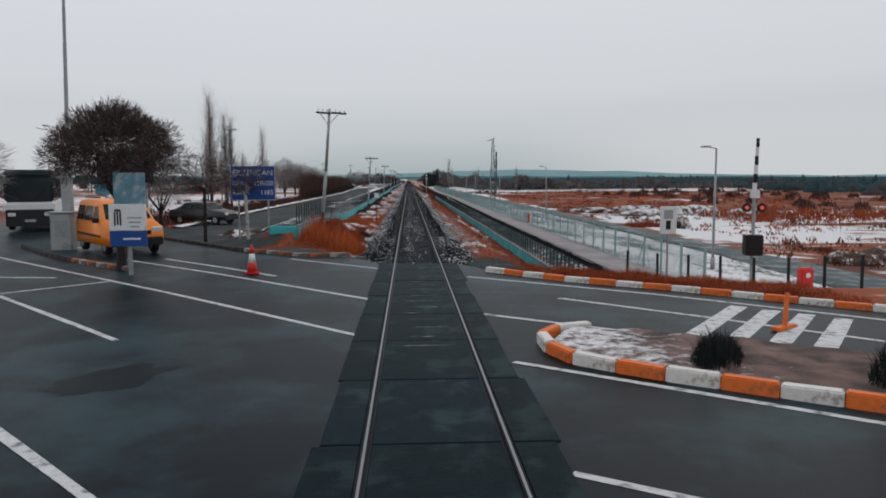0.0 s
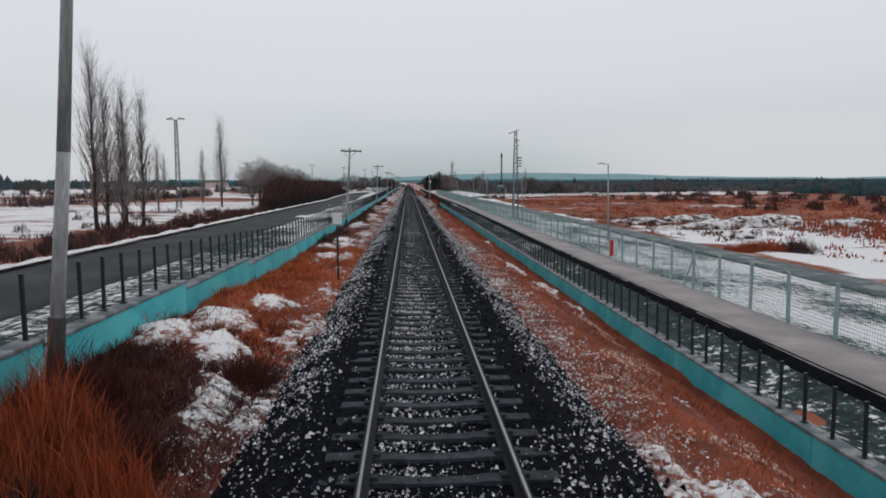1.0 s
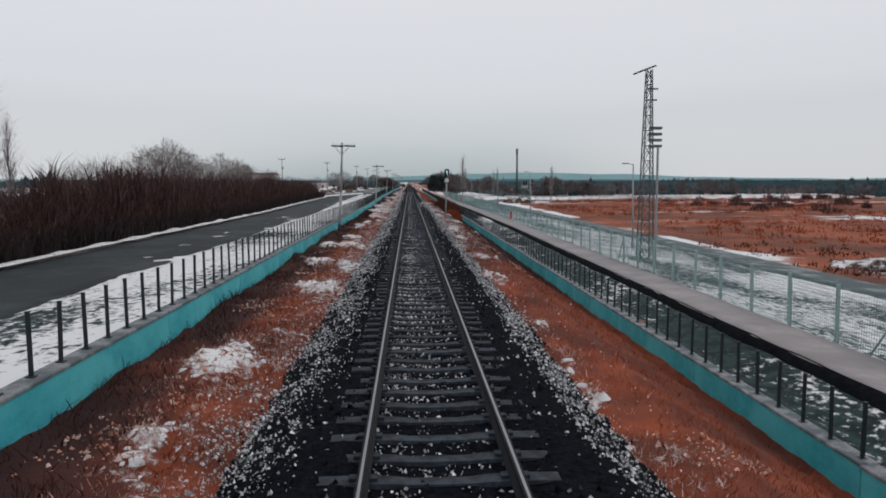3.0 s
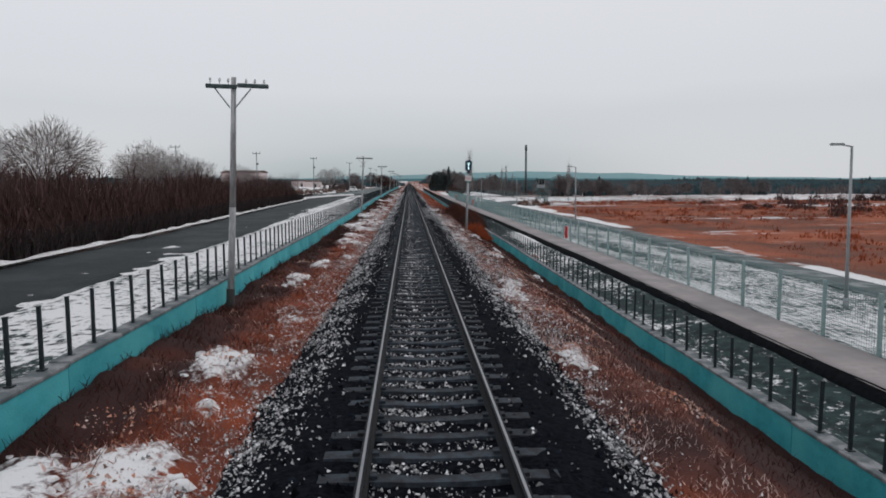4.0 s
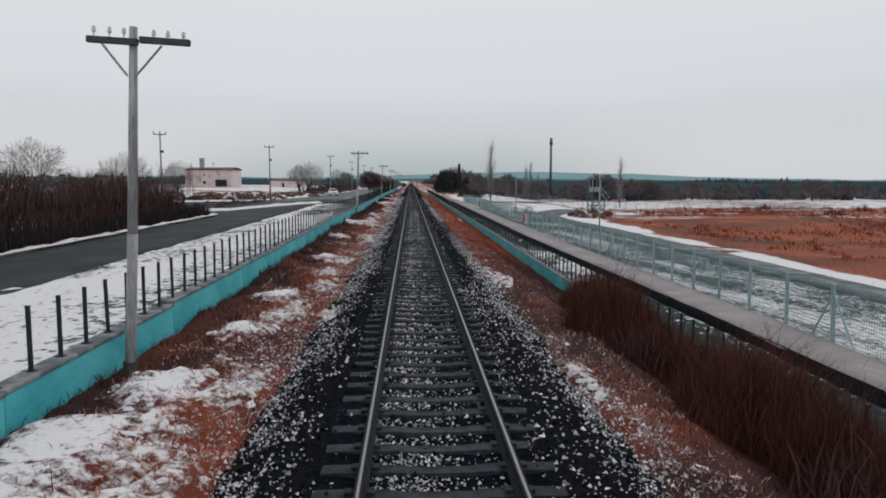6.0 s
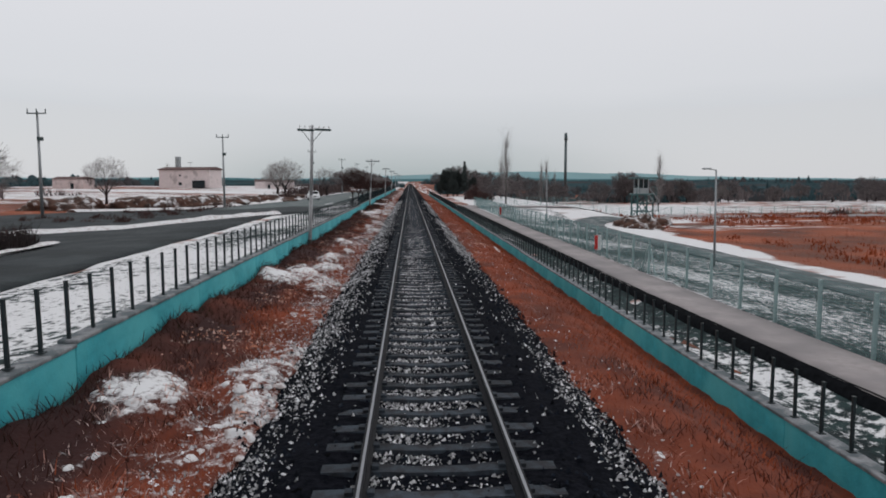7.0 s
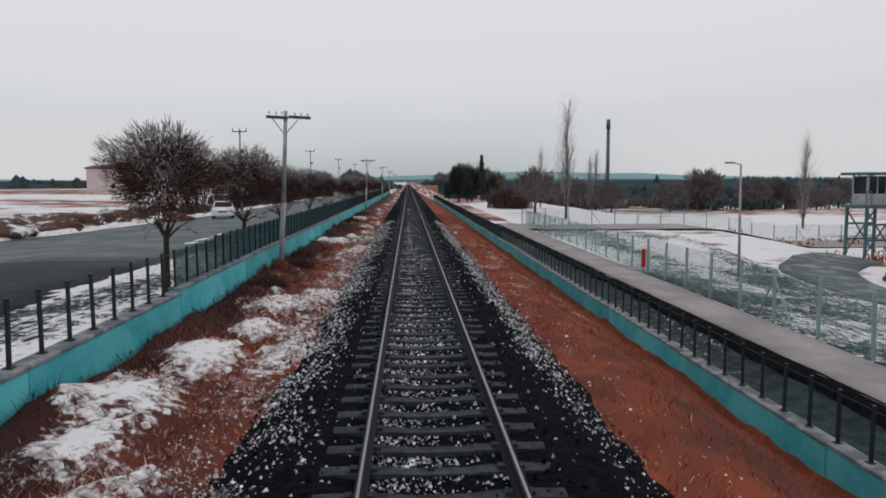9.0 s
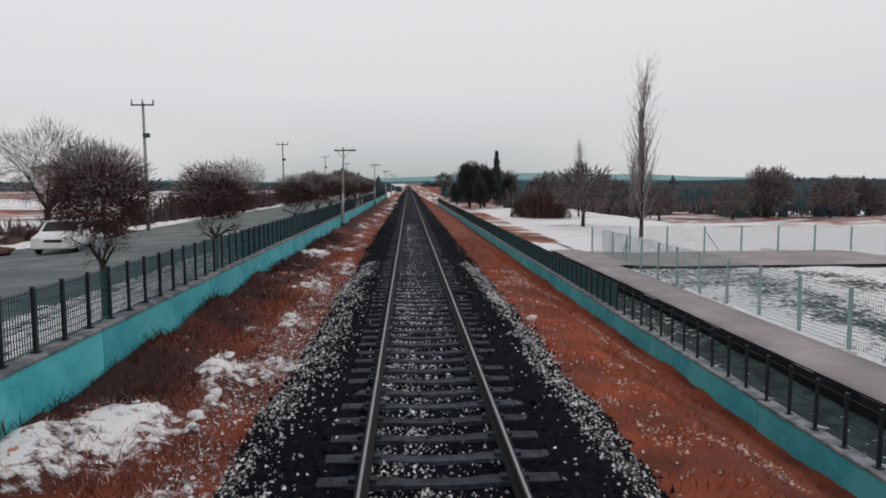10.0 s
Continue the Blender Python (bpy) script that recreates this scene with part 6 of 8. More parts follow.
for i in range(230):
    y = random.uniform(44, 112)
    x = -15.2 - random.expovariate(1 / 4.0)
    road_scrub.append((x, y, land(x, y) - 0.05, random.uniform(0.4, 1.1), random.uniform(0.35, 1.0)))
for i in range(120):
    y = random.uniform(250, 330)
    x = -22.5 - random.expovariate(1 / 3.0)
    road_scrub.append((x, y, land(x, y) - 0.05, random.uniform(0.4, 1.0), random.uniform(0.3, 0.8)))
woods("roadside_scrub", road_scrub, 70, M_TWIG_RED, 0.05, "brown leafless scrub beside the road")
hedge_spots = []
for i in range(150):
    y = random.uniform(316, 440)
    x = -21.5 - 0.5 * random.expovariate(1 / 3.0)
    hedge_spots.append((x, y, plain(x, y), random.uniform(0.9, 2.0), random.uniform(0.8, 1.5) if y < 340 else random.uniform(1.6, 3.4)))
for h_x, h_y0, h_y1 in ((-48, 120, 200), (-62, 90, 330), (-85, 70, 300), (-112, 60, 420), (-140, 80, 460)):
    for i in range(60):
        y = random.uniform(h_y0, h_y1)
        x = h_x + 6 * fbm(h_x, y, 0.02, 93.0) + random.uniform(-2, 2)
        hedge_spots.append((x, y, plain(x, y), random.uniform(0.8, 2.2), random.uniform(1.0, 2.6)))
woods("field_hedges", hedge_spots, 60, M_TWIG, 0.14, "dark leafless hedges between the snowy fields", 0.7)
bush_row = []
for i in range(110):
    y = random.uniform(60, 330)
    x = random.uniform(70, 150)
    bush_row.append((x, y, plain(x, y), random.uniform(1.2, 2.6), random.uniform(1.5, 3.0)))
woods("far_bushes", bush_row, 120, M_TWIG_RED, 0.16, "brown leafless bushes on the plain")

# clods of old snow on the verges
def clods(name, count, x0, x1, y0, y1, label):
    C = []
    while len(C) < count:
        x, y = random.uniform(x0, x1), random.uniform(y0, y1)
        k = verge_snow(x, y)
        if 0.36 + 0.10 * random.random() < k < 0.50:
            C.append((x, y, verge_z(x, y, k) - 0.02, 0.02 + 0.075 * random.random() ** 2.0))
    C = np.array(C)
    ring = np.array([(math.cos(a), math.sin(a)) for a in np.arange(6) * math.pi / 3])
    unit = np.concatenate((np.c_[ring, np.full(6, -0.3)], np.c_[ring * 0.75, np.full(6, 0.30)], np.array([[0, 0, 0.52]])))
    v = unit[None] * (1 + rng.uniform(-0.3, 0.3, (count, 13, 3))) * C[:, None, 3:4] * rng.uniform(0.5, 1.7, (count, 1, 3)) + C[:, None, :3]
    t = [(i, (i + 1) % 6, 6 + (i + 1) % 6) for i in range(6)] + [(i, 6 + (i + 1) % 6, 6 + i) for i in range(6)] + [(6 + i, 6 + (i + 1) % 6, 12) for i in range(6)]
    f = (np.array(t, dtype=np.int32)[None] + (np.arange(count) * 13)[:, None, None]).reshape(-1, 3)
    return tagged(new(name, raw(name, v.reshape(-1, 3), f, M_SNOW, True)), label, "snow", kind="stuff")


clods("snow_clods_west", 4000, -4.7, -2.2, 30, 310, "lumps of old crusted snow on the bank")


def flecks(name, count, x0, x1, stretches, label):
    """Crumbs of old snow and bleached stalks strewn over the bank in clusters."""
    xs, ys = [], []
    while len(xs) < count:
        y0, y1, much = random.choice(stretches)
        x, y = random.uniform(x0, x1), random.uniform(y0, y1)
        if random.random() < much * smooth01(-0.45 + 3.4 * fbm(x, y * 0.6, 0.7, 120.0)):
            xs.append(x)
            ys.append(y)
    zs = np.array([verge_z(x, y, verge_snow(x, y)) + 0.015 for x, y in zip(xs, ys)])
    me = stones(np.array(xs), np.array(ys), zs, 0.006 + 0.030 * rng.uniform(0, 1, count) ** 2.2, M_FLECK, name)
    return tagged(new(name, me), label, "snow", kind="stuff")


M_FLECK = material("crumbs_of_old_snow", (0.46, 0.37, 0.34), 0.9, vary=0.3, scale=4, second=(0.42, 0.17, 0.10), second_scale=3, amount=0.5, sharp=0.3, island=0.6, spec=0.1)
flecks("snow_flecks_east", 16000, 2.7, 5.0, ((32, 62, 1.0), (62, 92, 0.5), (112, 160, 1.0), (225, 250, 0.4), (270, 305, 0.7)), "crumbs of old snow and bleached stalks on the bank")
flecks("snow_flecks_west", 14000, -4.6, -2.4, ((48, 130, 0.6), (130, 235, 1.0), (235, 305, 0.8)), "crumbs of old snow and bleached stalks on the bank")
clods("snow_clods_east", 1900, 2.2, 5.5, 30, 310, "lumps of old crusted snow on the bank")

# ---- signs, lamps, signals, vehicles ----
M_BLUE = material("blue_sign_sheet", (0.015, 0.065, 0.26), 0.4, vary=0.1, scale=3)
M_DARKSIGN = material("dark_green_sign_sheet", (0.012, 0.028, 0.032), 0.4, vary=0.1, scale=3)
M_WHITE = material("white_enamel", (0.72, 0.74, 0.75), 0.4, vary=0.06, scale=4, second=(0.5, 0.5, 0.5), second_scale=3, amount=0.2)
M_GREYPAINT = material("light_grey_paint", (0.34, 0.37, 0.38), 0.55, vary=0.12, scale=4, second=(0.2, 0.22, 0.22), second_scale=2, amount=0.3)
M_RED = material("red_enamel", (0.55, 0.03, 0.025), 0.45, vary=0.12, scale=5)
M_BLACK = material("black_paint", (0.012, 0.012, 0.014), 0.45, vary=0.2, scale=6)
M_SIGNAL = material("dark_navy_signal_paint", (0.010, 0.034, 0.066), 0.5, vary=0.15, scale=6)
M_ORANGE = material("taxi_orange_paint", (0.85, 0.23, 0.015), 0.3, vary=0.06, scale=2, spec=0.5)
M_GLASS = material("dark_window_glass", (0.012, 0.02, 0.024), 0.08, vary=0.05, scale=3, spec=0.6)
M_TYRE = material("tyre_rubber", (0.014, 0.014, 0.015), 0.85, vary=0.2, scale=20)
M_RIM = material("alloy_rim", (0.35, 0.36, 0.37), 0.35, 0.7, vary=0.1, scale=10)
M_CARWHITE = material("white_car_paint", (0.72, 0.73, 0.74), 0.3, vary=0.05, scale=2, spec=0.5)
M_CARBLACK = material("black_car_paint", (0.012, 0.013, 0.015), 0.2, vary=0.05, scale=2, spec=0.5)
M_LAMPGLASS = material("headlamp_glass", (0.65, 0.67, 0.68), 0.15, vary=0.05, scale=8)
M_PLASTER = material("pale_rendered_wall", (0.66, 0.57, 0.56), 0.85, vary=0.1, scale=1.5, second=(0.42, 0.36, 0.35), second_scale=0.4, amount=0.3)
M_ROOF = material("brown_roof_sheet", (0.10, 0.055, 0.05), 0.7, vary=0.2, scale=2)
M_LIT = material("lit_signal_lens", (0.5, 0.6, 0.6), 0.3)
M_LIT.node_tree.nodes["Principled BSDF"].inputs["Emission Color"].default_value = (0.62, 1.0, 0.95, 1)
M_LIT.node_tree.nodes["Principled BSDF"].inputs["Emission Strength"].default_value = 2.0
M_LIT_RED = material("lit_red_lens", (0.6, 0.08, 0.05), 0.3)
M_LIT_RED.node_tree.nodes["Principled BSDF"].inputs["Emission Color"].default_value = (1.0, 0.16, 0.10, 1)
M_LIT_RED.node_tree.nodes["Principled BSDF"].inputs["Emission Strength"].default_value = 0.3
M_TOWER = material("green_grey_tower_paint", (0.06, 0.13, 0.13), 0.6, vary=0.2, scale=3)


def lettering(text, size, mat, parent, x, y, z, name="text", depth=0.006, align='CENTER', stretch=1.0):
    """Raised letters that face -y."""
    cu = bpy.data.curves.new(name, 'FONT')
    cu.body, cu.size, cu.extrude, cu.align_x, cu.align_y = text, size, depth, align, 'CENTER'
    tmp = bpy.data.objects.new(name, cu)
    scene.collection.objects.link(tmp)
    me = bpy.data.meshes.new_from_object(tmp.evaluated_get(bpy.context.evaluated_depsgraph_get()))
    bpy.data.objects.remove(tmp)
    me.materials.clear()
    me.materials.append(mat)
    ob = part(name, me, None, parent)
    ob.matrix_basis = pose(x, y, z, 90, 0, 0) @ Matrix.Diagonal((stretch, 1, 1, 1))
    return ob


def panel_bm(w, h, t=0.03, r=0.0):
    bm = bmesh.new()
    box(bm, 0, 0, h / 2, w, t, h)
    soften(bm, min(t * 0.3, 0.01))
    return bm


def post_bm(h, r=0.04, low=-0.4, n=8):
    bm = bmesh.new()
    rod(bm, (0, 0, low), (0, 0, h), r, n=n)
    return bm


def put(ob, *a):
    ob.matrix_basis = pose(*a)
    return ob


# the town's name board
town = thing("town_sign", pose(-6.95, 30.9, 0.72, 0, 0, 8) @ Matrix.Diagonal((0.77, 0.9, 0.76, 1)), "blue and white town name board on two posts", "road sign")
put(part("board", panel_bm(2.45, 1.95), M_BLUE, town, "blue reflective board"), 0, 0, 1.5)
for b_x, b_z, b_w, b_h in ((0, 3.43, 2.41, 0.022), (0, 1.515, 2.41, 0.022), (-1.195, 1.5, 0.022, 1.93), (1.195, 1.5, 0.022, 1.93)):
    put(part("border", panel_bm(b_w, b_h, 0.008), M_WHITE, town, "white border line"), b_x, -0.019, b_z)
for s_x in (-0.8, 0.8):
    put(part("post", post_bm(3.3, 0.05, -1.2), M_GALV, town), s_x, 0.07, 0)
lettering("ERZİNCAN", 0.43, M_WHITE, town, 0, -0.017, 3.05)
lettering("Nüfus", 0.36, M_WHITE, town, -1.1, -0.017, 2.46, align='LEFT')
lettering("158600", 0.36, M_WHITE, town, 1.1, -0.017, 2.46, align='RIGHT')
lettering("Rakım", 0.36, M_WHITE, town, -1.1, -0.017, 1.94, align='LEFT')
lettering("1185", 0.36, M_WHITE, town, 1.1, -0.017, 1.94, align='RIGHT')

# the hotel's board
hotel = thing("hotel_sign", pose(-16.3, 41.2, -0.72, 0, 0, 4) @ Matrix.Diagonal((1.3, 1.2, 1.3, 1)), "dark board with white lettering on two posts", "sign")
put(part("board", panel_bm(2.35, 1.38, 0.06), M_DARKSIGN, hotel, "dark board"), 0, 0, 2.55)
for s_x in (-0.85, 0.85):
    put(part("post", post_bm(2.6, 0.045), M_GALV, hotel), s_x, 0.05, 0)
lettering("HOTEL", 0.52, M_WHITE, hotel, 0.1, -0.034, 3.0)
for i in range(5):
    bm = bmesh.new()
    box(bm, 0, 0, 0, 0.20 if i % 2 else 0.26, 0.008, 0.30)
    put(part("name_bar", bm, M_WHITE, hotel, "white bar of a name"), -0.45 + 0.33 * i, -0.034, 3.58)
put(part("emblem", post_bm(0.02, 0.16, 0.0, 6), M_GREYPAINT, hotel, "pale emblem"), -0.92, -0.03, 3.6, 90, 0, 0)
put(part("sub_board", panel_bm(0.9, 0.42, 0.04), material("pale_blue_sheet", (0.10, 0.32, 0.45), 0.4, vary=0.1, scale=4), hotel, "pale blue board below"), -0.8, -0.02, 2.08)

# direction boards by the kerb
dirs = thing("advertising_board", pose(-8.55, 21.3, 0.0, 0, 0, 2), "stacked white and blue boards on one post", "sign")
put(part("post", post_bm(1.3, 0.07), M_GALV, dirs), 0, 0.06, 0)
put(part("photo_board", panel_bm(0.9, 0.92, 0.07), material("hazy_blue_print", (0.13, 0.27, 0.33), 0.5, vary=0.35, scale=3, second=(0.35, 0.42, 0.45), second_scale=2.5, amount=0.4), dirs, "blue printed board"), 0.08, 0, 2.05)
put(part("white_board", panel_bm(1.06, 0.78, 0.07), M_WHITE, dirs, "white board"), 0, 0, 1.27)
put(part("blue_board", panel_bm(1.06, 0.46, 0.07), M_BLUE, dirs, "dark blue board"), 0, 0, 0.80)
for i, (b_x, b_z, b_w, b_h) in enumerate(((-0.28, 1.45, 0.05, 0.42), (-0.20, 1.42, 0.05, 0.44), (-0.36, 1.42, 0.05, 0.40), (-0.28, 1.84, 0.16, 0.06))):
    put(part("emblem_bar", panel_bm(b_w, b_h, 0.008), M_BLACK, dirs, "dark emblem stroke"), b_x, -0.04, b_z)
for i in range(3):
    put(part("writing_bar", panel_bm(0.42 - 0.08 * i, 0.05, 0.008), M_GREYPAINT, dirs, "grey bar of small writing"), 0.2, -0.04, 1.62 - 0.13 * i)
put(part("writing_bar", panel_bm(0.5, 0.05, 0.008), M_WHITE, dirs, "white bar of small writing"), 0.1, -0.04, 1.0)

# traffic cone
cone = thing("traffic_cone", pose(-4.95, 21.2, -0.03), "orange-red and white traffic cone", "traffic cone")
bm = bmesh.new()
box(bm, 0, 0, 0.025, 0.42, 0.42, 0.05)
soften(bm, 0.02, 2)
part("base", bm, M_RED, cone, "red square base")
for z0, z1, r0, r1, c_mat, c_lab in ((0.05, 0.34, 0.155, 0.115, M_RED, "red lower cone"), (0.34, 0.60, 0.115, 0.075, M_WHITE, "white band"), (0.60, 0.86, 0.075, 0.035, M_RED, "red tip")):
    bm = bmesh.new()
    rod(bm, (0, 0, z0), (0, 0, z1), r0, r1, 18)
    part("cone_band", bm, c_mat, cone, c_lab, True)

# orange delineator by the stripes
delin = thing("delineator", pose(6.65, 12.6, -0.04, 0, 3, 40), "bent orange plastic road delineator", "delineator")
bm = bmesh.new()
rod(bm, (0, 0, 0.03), (0.03, 0, 0.68), 0.045, 0.04, 10)
part("post", bm, M_KERB_O, delin)
bm = bmesh.new()
box(bm, 0, 0, 0.035, 0.85, 0.18, 0.07)
soften(bm, 0.02, 2)
part("base", bm, M_KERB_O, delin)


# raised barriers and warning lights of the crossing
def barrier(m, arm_len, arm_mat, label, stripes=False):
    ob = thing("crossing_barrier", m, label, "barrier", "crossing barriers")
    bm = bmesh.new()
    box(bm, 0, 0, 0.58, 0.72, 0.55, 1.25)
    soften(bm, 0.03, 2)
    part("cabinet", bm, M_GREYPAINT, ob, "pale grey machine cabinet")
    bm = bmesh.new()
    box(bm, 0, 0, 1.235, 0.86, 0.68, 0.06)
    soften(bm, 0.02)
    part("cabinet_roof", bm, M_GREYPAINT, ob)
    bm = bmesh.new()
    box(bm, 0.02, -0.285, 0.72, 0.40, 0.02, 0.5)
    part("hatch", bm, M_GALV, ob, "grey metal hatch")
    k = 7
    for i in range(k):
        bm = bmesh.new()
        z0, z1 = 1.2 + arm_len * i / k, 1.2 + arm_len * (i + 1) / k
        w = 0.16 - 0.09 * i / k
        box(bm, 0.2 + 0.028 * (z0 + z1) / 2, 0, (z0 + z1) / 2, w, 0.06, z1 - z0, ry=1.6)
        part("arm_length", bm, (M_BLACK if i % 2 else M_WHITE) if stripes else arm_mat, ob, "white and dark banded arm" if stripes else "pale raised arm")
    bm = bmesh.new()
    box(bm, 0.16, 0.1, 2.3, 0.36, 0.24, 2.2)
    soften(bm, 0.03)
    part("mast", bm, M_GREYPAINT, ob, "pale grey mast")
    return ob


barrier(pose(-14.7, 30.3, -0.15, 0, 0, 5) @ Matrix.Diagonal((1.15, 1.15, 1.28, 1)), 7.6, M_GREYPAINT, "grey crossing barrier machine with its arm raised")
# the far side's warning light
warn = thing("warning_signal", pose(11.05, 22.8, 0.0, 0, 0, -6), "level crossing light post with two red lamps", "traffic signal")
put(part("post", post_bm(2.3, 0.06, -1.2), M_GREYPAINT, warn), 0, 0, 0)
bm = bmesh.new()
box(bm, 0, -0.02, 0.55, 0.55, 0.4, 0.68)
soften(bm, 0.03, 2)
part("cabinet", bm, M_BLACK, warn, "dark relay cabinet")
for s in (-1, 1):
    bm = bmesh.new()
    rod(bm, (s * 0.24, 0.03, 1.78), (s * 0.24, -0.04, 1.78), 0.15, n=18)
    hd = part("backing_disc", bm, M_BLACK, warn, "black disc")
    bm = bmesh.new()
    rod(bm, (s * 0.24, -0.045, 1.78), (s * 0.24, -0.075, 1.78), 0.065, n=16)
    part("lens", bm, M_LIT_RED, hd, "glowing red lens")
for i in range(6):
    bm = bmesh.new()
    box(bm, 0.01 * i, 0, 2.3 + 0.29 * (i + 0.5), 0.13 - 0.008 * i, 0.05, 0.29)
    part("arm_length", bm, M_BLACK if i % 2 else M_WHITE, warn, "black and white banded raised arm")
bm = bmesh.new()
box(bm, 0.02, 0, 2.22, 0.24, 0.2, 0.26)
part("junction_box", bm, M_WHITE, warn)

sgn = thing("square_sign", pose(8.35, 23.2, -0.9, 0, 0, -4), "white rectangular railway sign seen from the track", "sign")
put(part("post", post_bm(2.0, 0.035, -1.0), M_GALV, sgn), 0, 0.03, 0)
put(part("plate", panel_bm(0.55, 0.92, 0.02), M_WHITE, sgn, "white plate"), 0, 0, 1.8)
put(part("dark_mark", panel_bm(0.16, 0.30, 0.006), M_BLACK, sgn, "dark mark"), 0, -0.014, 1.95)
put(part("grey_mark", panel_bm(0.3, 0.3, 0.006), M_GREYPAINT, sgn, "grey mark"), 0, -0.014, 2.3)

hyd = thing("red_cabinet", pose(18.2, 32.0, land(18.2, 32.0), 0, 0, 10), "red metal utility cabinet behind the fence", "cabinet")
bm = bmesh.new()
box(bm, 0, 0, 0.7, 0.7, 0.4, 1.0)
soften(bm, 0.08, 3)
part("body", bm, M_RED, hyd)
bm = bmesh.new()
box(bm, 0, 0, 0.1, 0.5, 0.3, 0.25)
part("plinth", bm, M_COPING, hyd)
put(part("round_mark", post_bm(0.02, 0.12, 0, 14), M_KERB_W, hyd, "pale round mark"), 0, -0.2, 0.85, 90, 0, 0)

# red and white plates on the mesh fence
for y in (67.0, 162.2, 237.8, 284.0):
    rp = thing("warning_plate", pose(11.12, y, land(11.2, y) + 0.1, 0, 0, 8), "red and white warning plate on the mesh fence", "sign", "fence plates")
    put(part("plate", panel_bm(0.40, 0.95, 0.02), M_WHITE, rp, "white plate"), 0.14, 0.02, 0.15)
    put(part("red_field", panel_bm(0.21, 0.88, 0.012), M_RED, rp, "red field"), 0, 0, 0.2)
    put(part("leg", post_bm(0.3, 0.02, -0.2), M_GALV, rp), 0, 0.03, 0)

# white marker board by the track
mb = thing("marker_board", pose(-2.56, 50.6, -0.45), "small white board on a thin dark post", "marker board")
put(part("post", post_bm(2.2, 0.03, -0.2), M_BLACK, mb), 0, 0, 0)
put(part("board", panel_bm(0.29, 0.36, 0.02), M_WHITE, mb, "white board"), 0, -0.03, 1.88)
put(part("board_edge", panel_bm(0.30, 0.04, 0.024), M_GREYPAINT, mb, "grey stained edge"), 0, -0.03, 1.86)

# the railway's mechanical-style light signal
sig = thing("railway_signal", pose(3.64, 159.9, -0.62, 0, 1.9, 0), "railway signal post with a dark navy box and a lettered plate", "railway signal")
put(part("post", post_bm(4.0, 0.075, -0.3, 12), M_GREYPAINT, sig, "pale grey tubular post", True), 0, 0, 0)
bm = bmesh.new()
prism(bm, [(-0.22, 4.10), (0.18, 4.10), (0.23, 4.68), (0.02, 4.78), (-0.23, 4.68)], "y", -0.13, 0.10)
soften(bm, 0.012)
hood = part("signal_box", bm, M_SIGNAL, sig, "dark navy signal box with a peaked roof")
bm = bmesh.new()
prism(bm, [(-0.26, 4.665), (0.26, 4.665), (0.26, 4.69), (0.02, 4.81), (-0.26, 4.69)], "y", -0.18, 0.12)
part("roof", bm, M_SIGNAL, hood)
for a, b in (((-0.07, 4.60), (-0.01, 4.48)), ((0.06, 4.60), (-0.01, 4.48)), ((-0.01, 4.48), (-0.01, 4.36)), ((-0.01, 4.33), (-0.01, 4.20)), ((-0.01, 4.21), (0.04, 4.17))):
    bm = bmesh.new()
    rod(bm, (a[0], -0.138, a[1]), (b[0], -0.138, b[1]), 0.018, n=6)
    part("light_bar", bm, M_LIT, hood, "pale lit bar")
put(part("neck", post_bm(0.25, 0.085, 0, 12), M_SIGNAL, sig), 0, 0, 3.87)
put(part("name_plate", panel_bm(0.44, 0.36, 0.02), M_WHITE, sig, "white plate with red letters"), 0.0, -0.10, 3.38)
lettering("HZG", 0.24, M_RED, sig, 0, -0.115, 3.56, stretch=0.85)
put(part("post_band", post_bm(0.10, 0.082, 0, 12), material("green_band_paint", (0.05, 0.25, 0.18), 0.5, vary=0.15, scale=6), sig, "green band"), 0, 0, 3.26)
bm = bmesh.new()
rod(bm, (0.02, 0, 0.02), (0.35, 0.1, -0.1), 0.02, n=6)
part("stay", bm, M_GREYPAINT, sig)


# street lamps beyond the fences
def street_lamp(h=6.7):
    ob = thing("street_lamp", pose(0, 0, 0), "slim grey street lamp with a short arm", "street lamp", "street lamps")
    bm = bmesh.new()
    rod(bm, (0, 0, -0.3), (0, 0, h), 0.085, 0.05, 10)
    part("pole", bm, M_GALV, ob, "", True)
    bm = bmesh.new()
    rod(bm, (0, 0, -0.2), (0, 0, 0.5), 0.12, n=10)
    part("foot", bm, M_GALV, ob, "", True)
    bm = bmesh.new()
    rod(bm, (0, 0, h - 0.02), (-0.45, 0, h + 0.06), 0.03, n=6)
    part("arm", bm, M_GALV, ob)
    bm = bmesh.new()
    box(bm, -0.62, 0, h + 0.08, 0.55, 0.22, 0.1)
    soften(bm, 0.03, 2)
    part("lamp_head", bm, M_GREYPAINT, ob, "flat grey lamp head")
    return ob


lamp = street_lamp()
LAMPS = [(17.1, 39.6), (16.9, 88.0), (17.7, 139.3), (17.2, 185.0), (19.3, 239.5), (17.8, 288.0)]
lamp.matrix_basis = pose(*LAMPS[0], land(*LAMPS[0]) + 0.25)
for x, y in LAMPS[1:]:
    copy_thing(lamp, pose(x, y, land(x, y) - (0.5 if y > 200 else 0), 0, -0.8, 0))


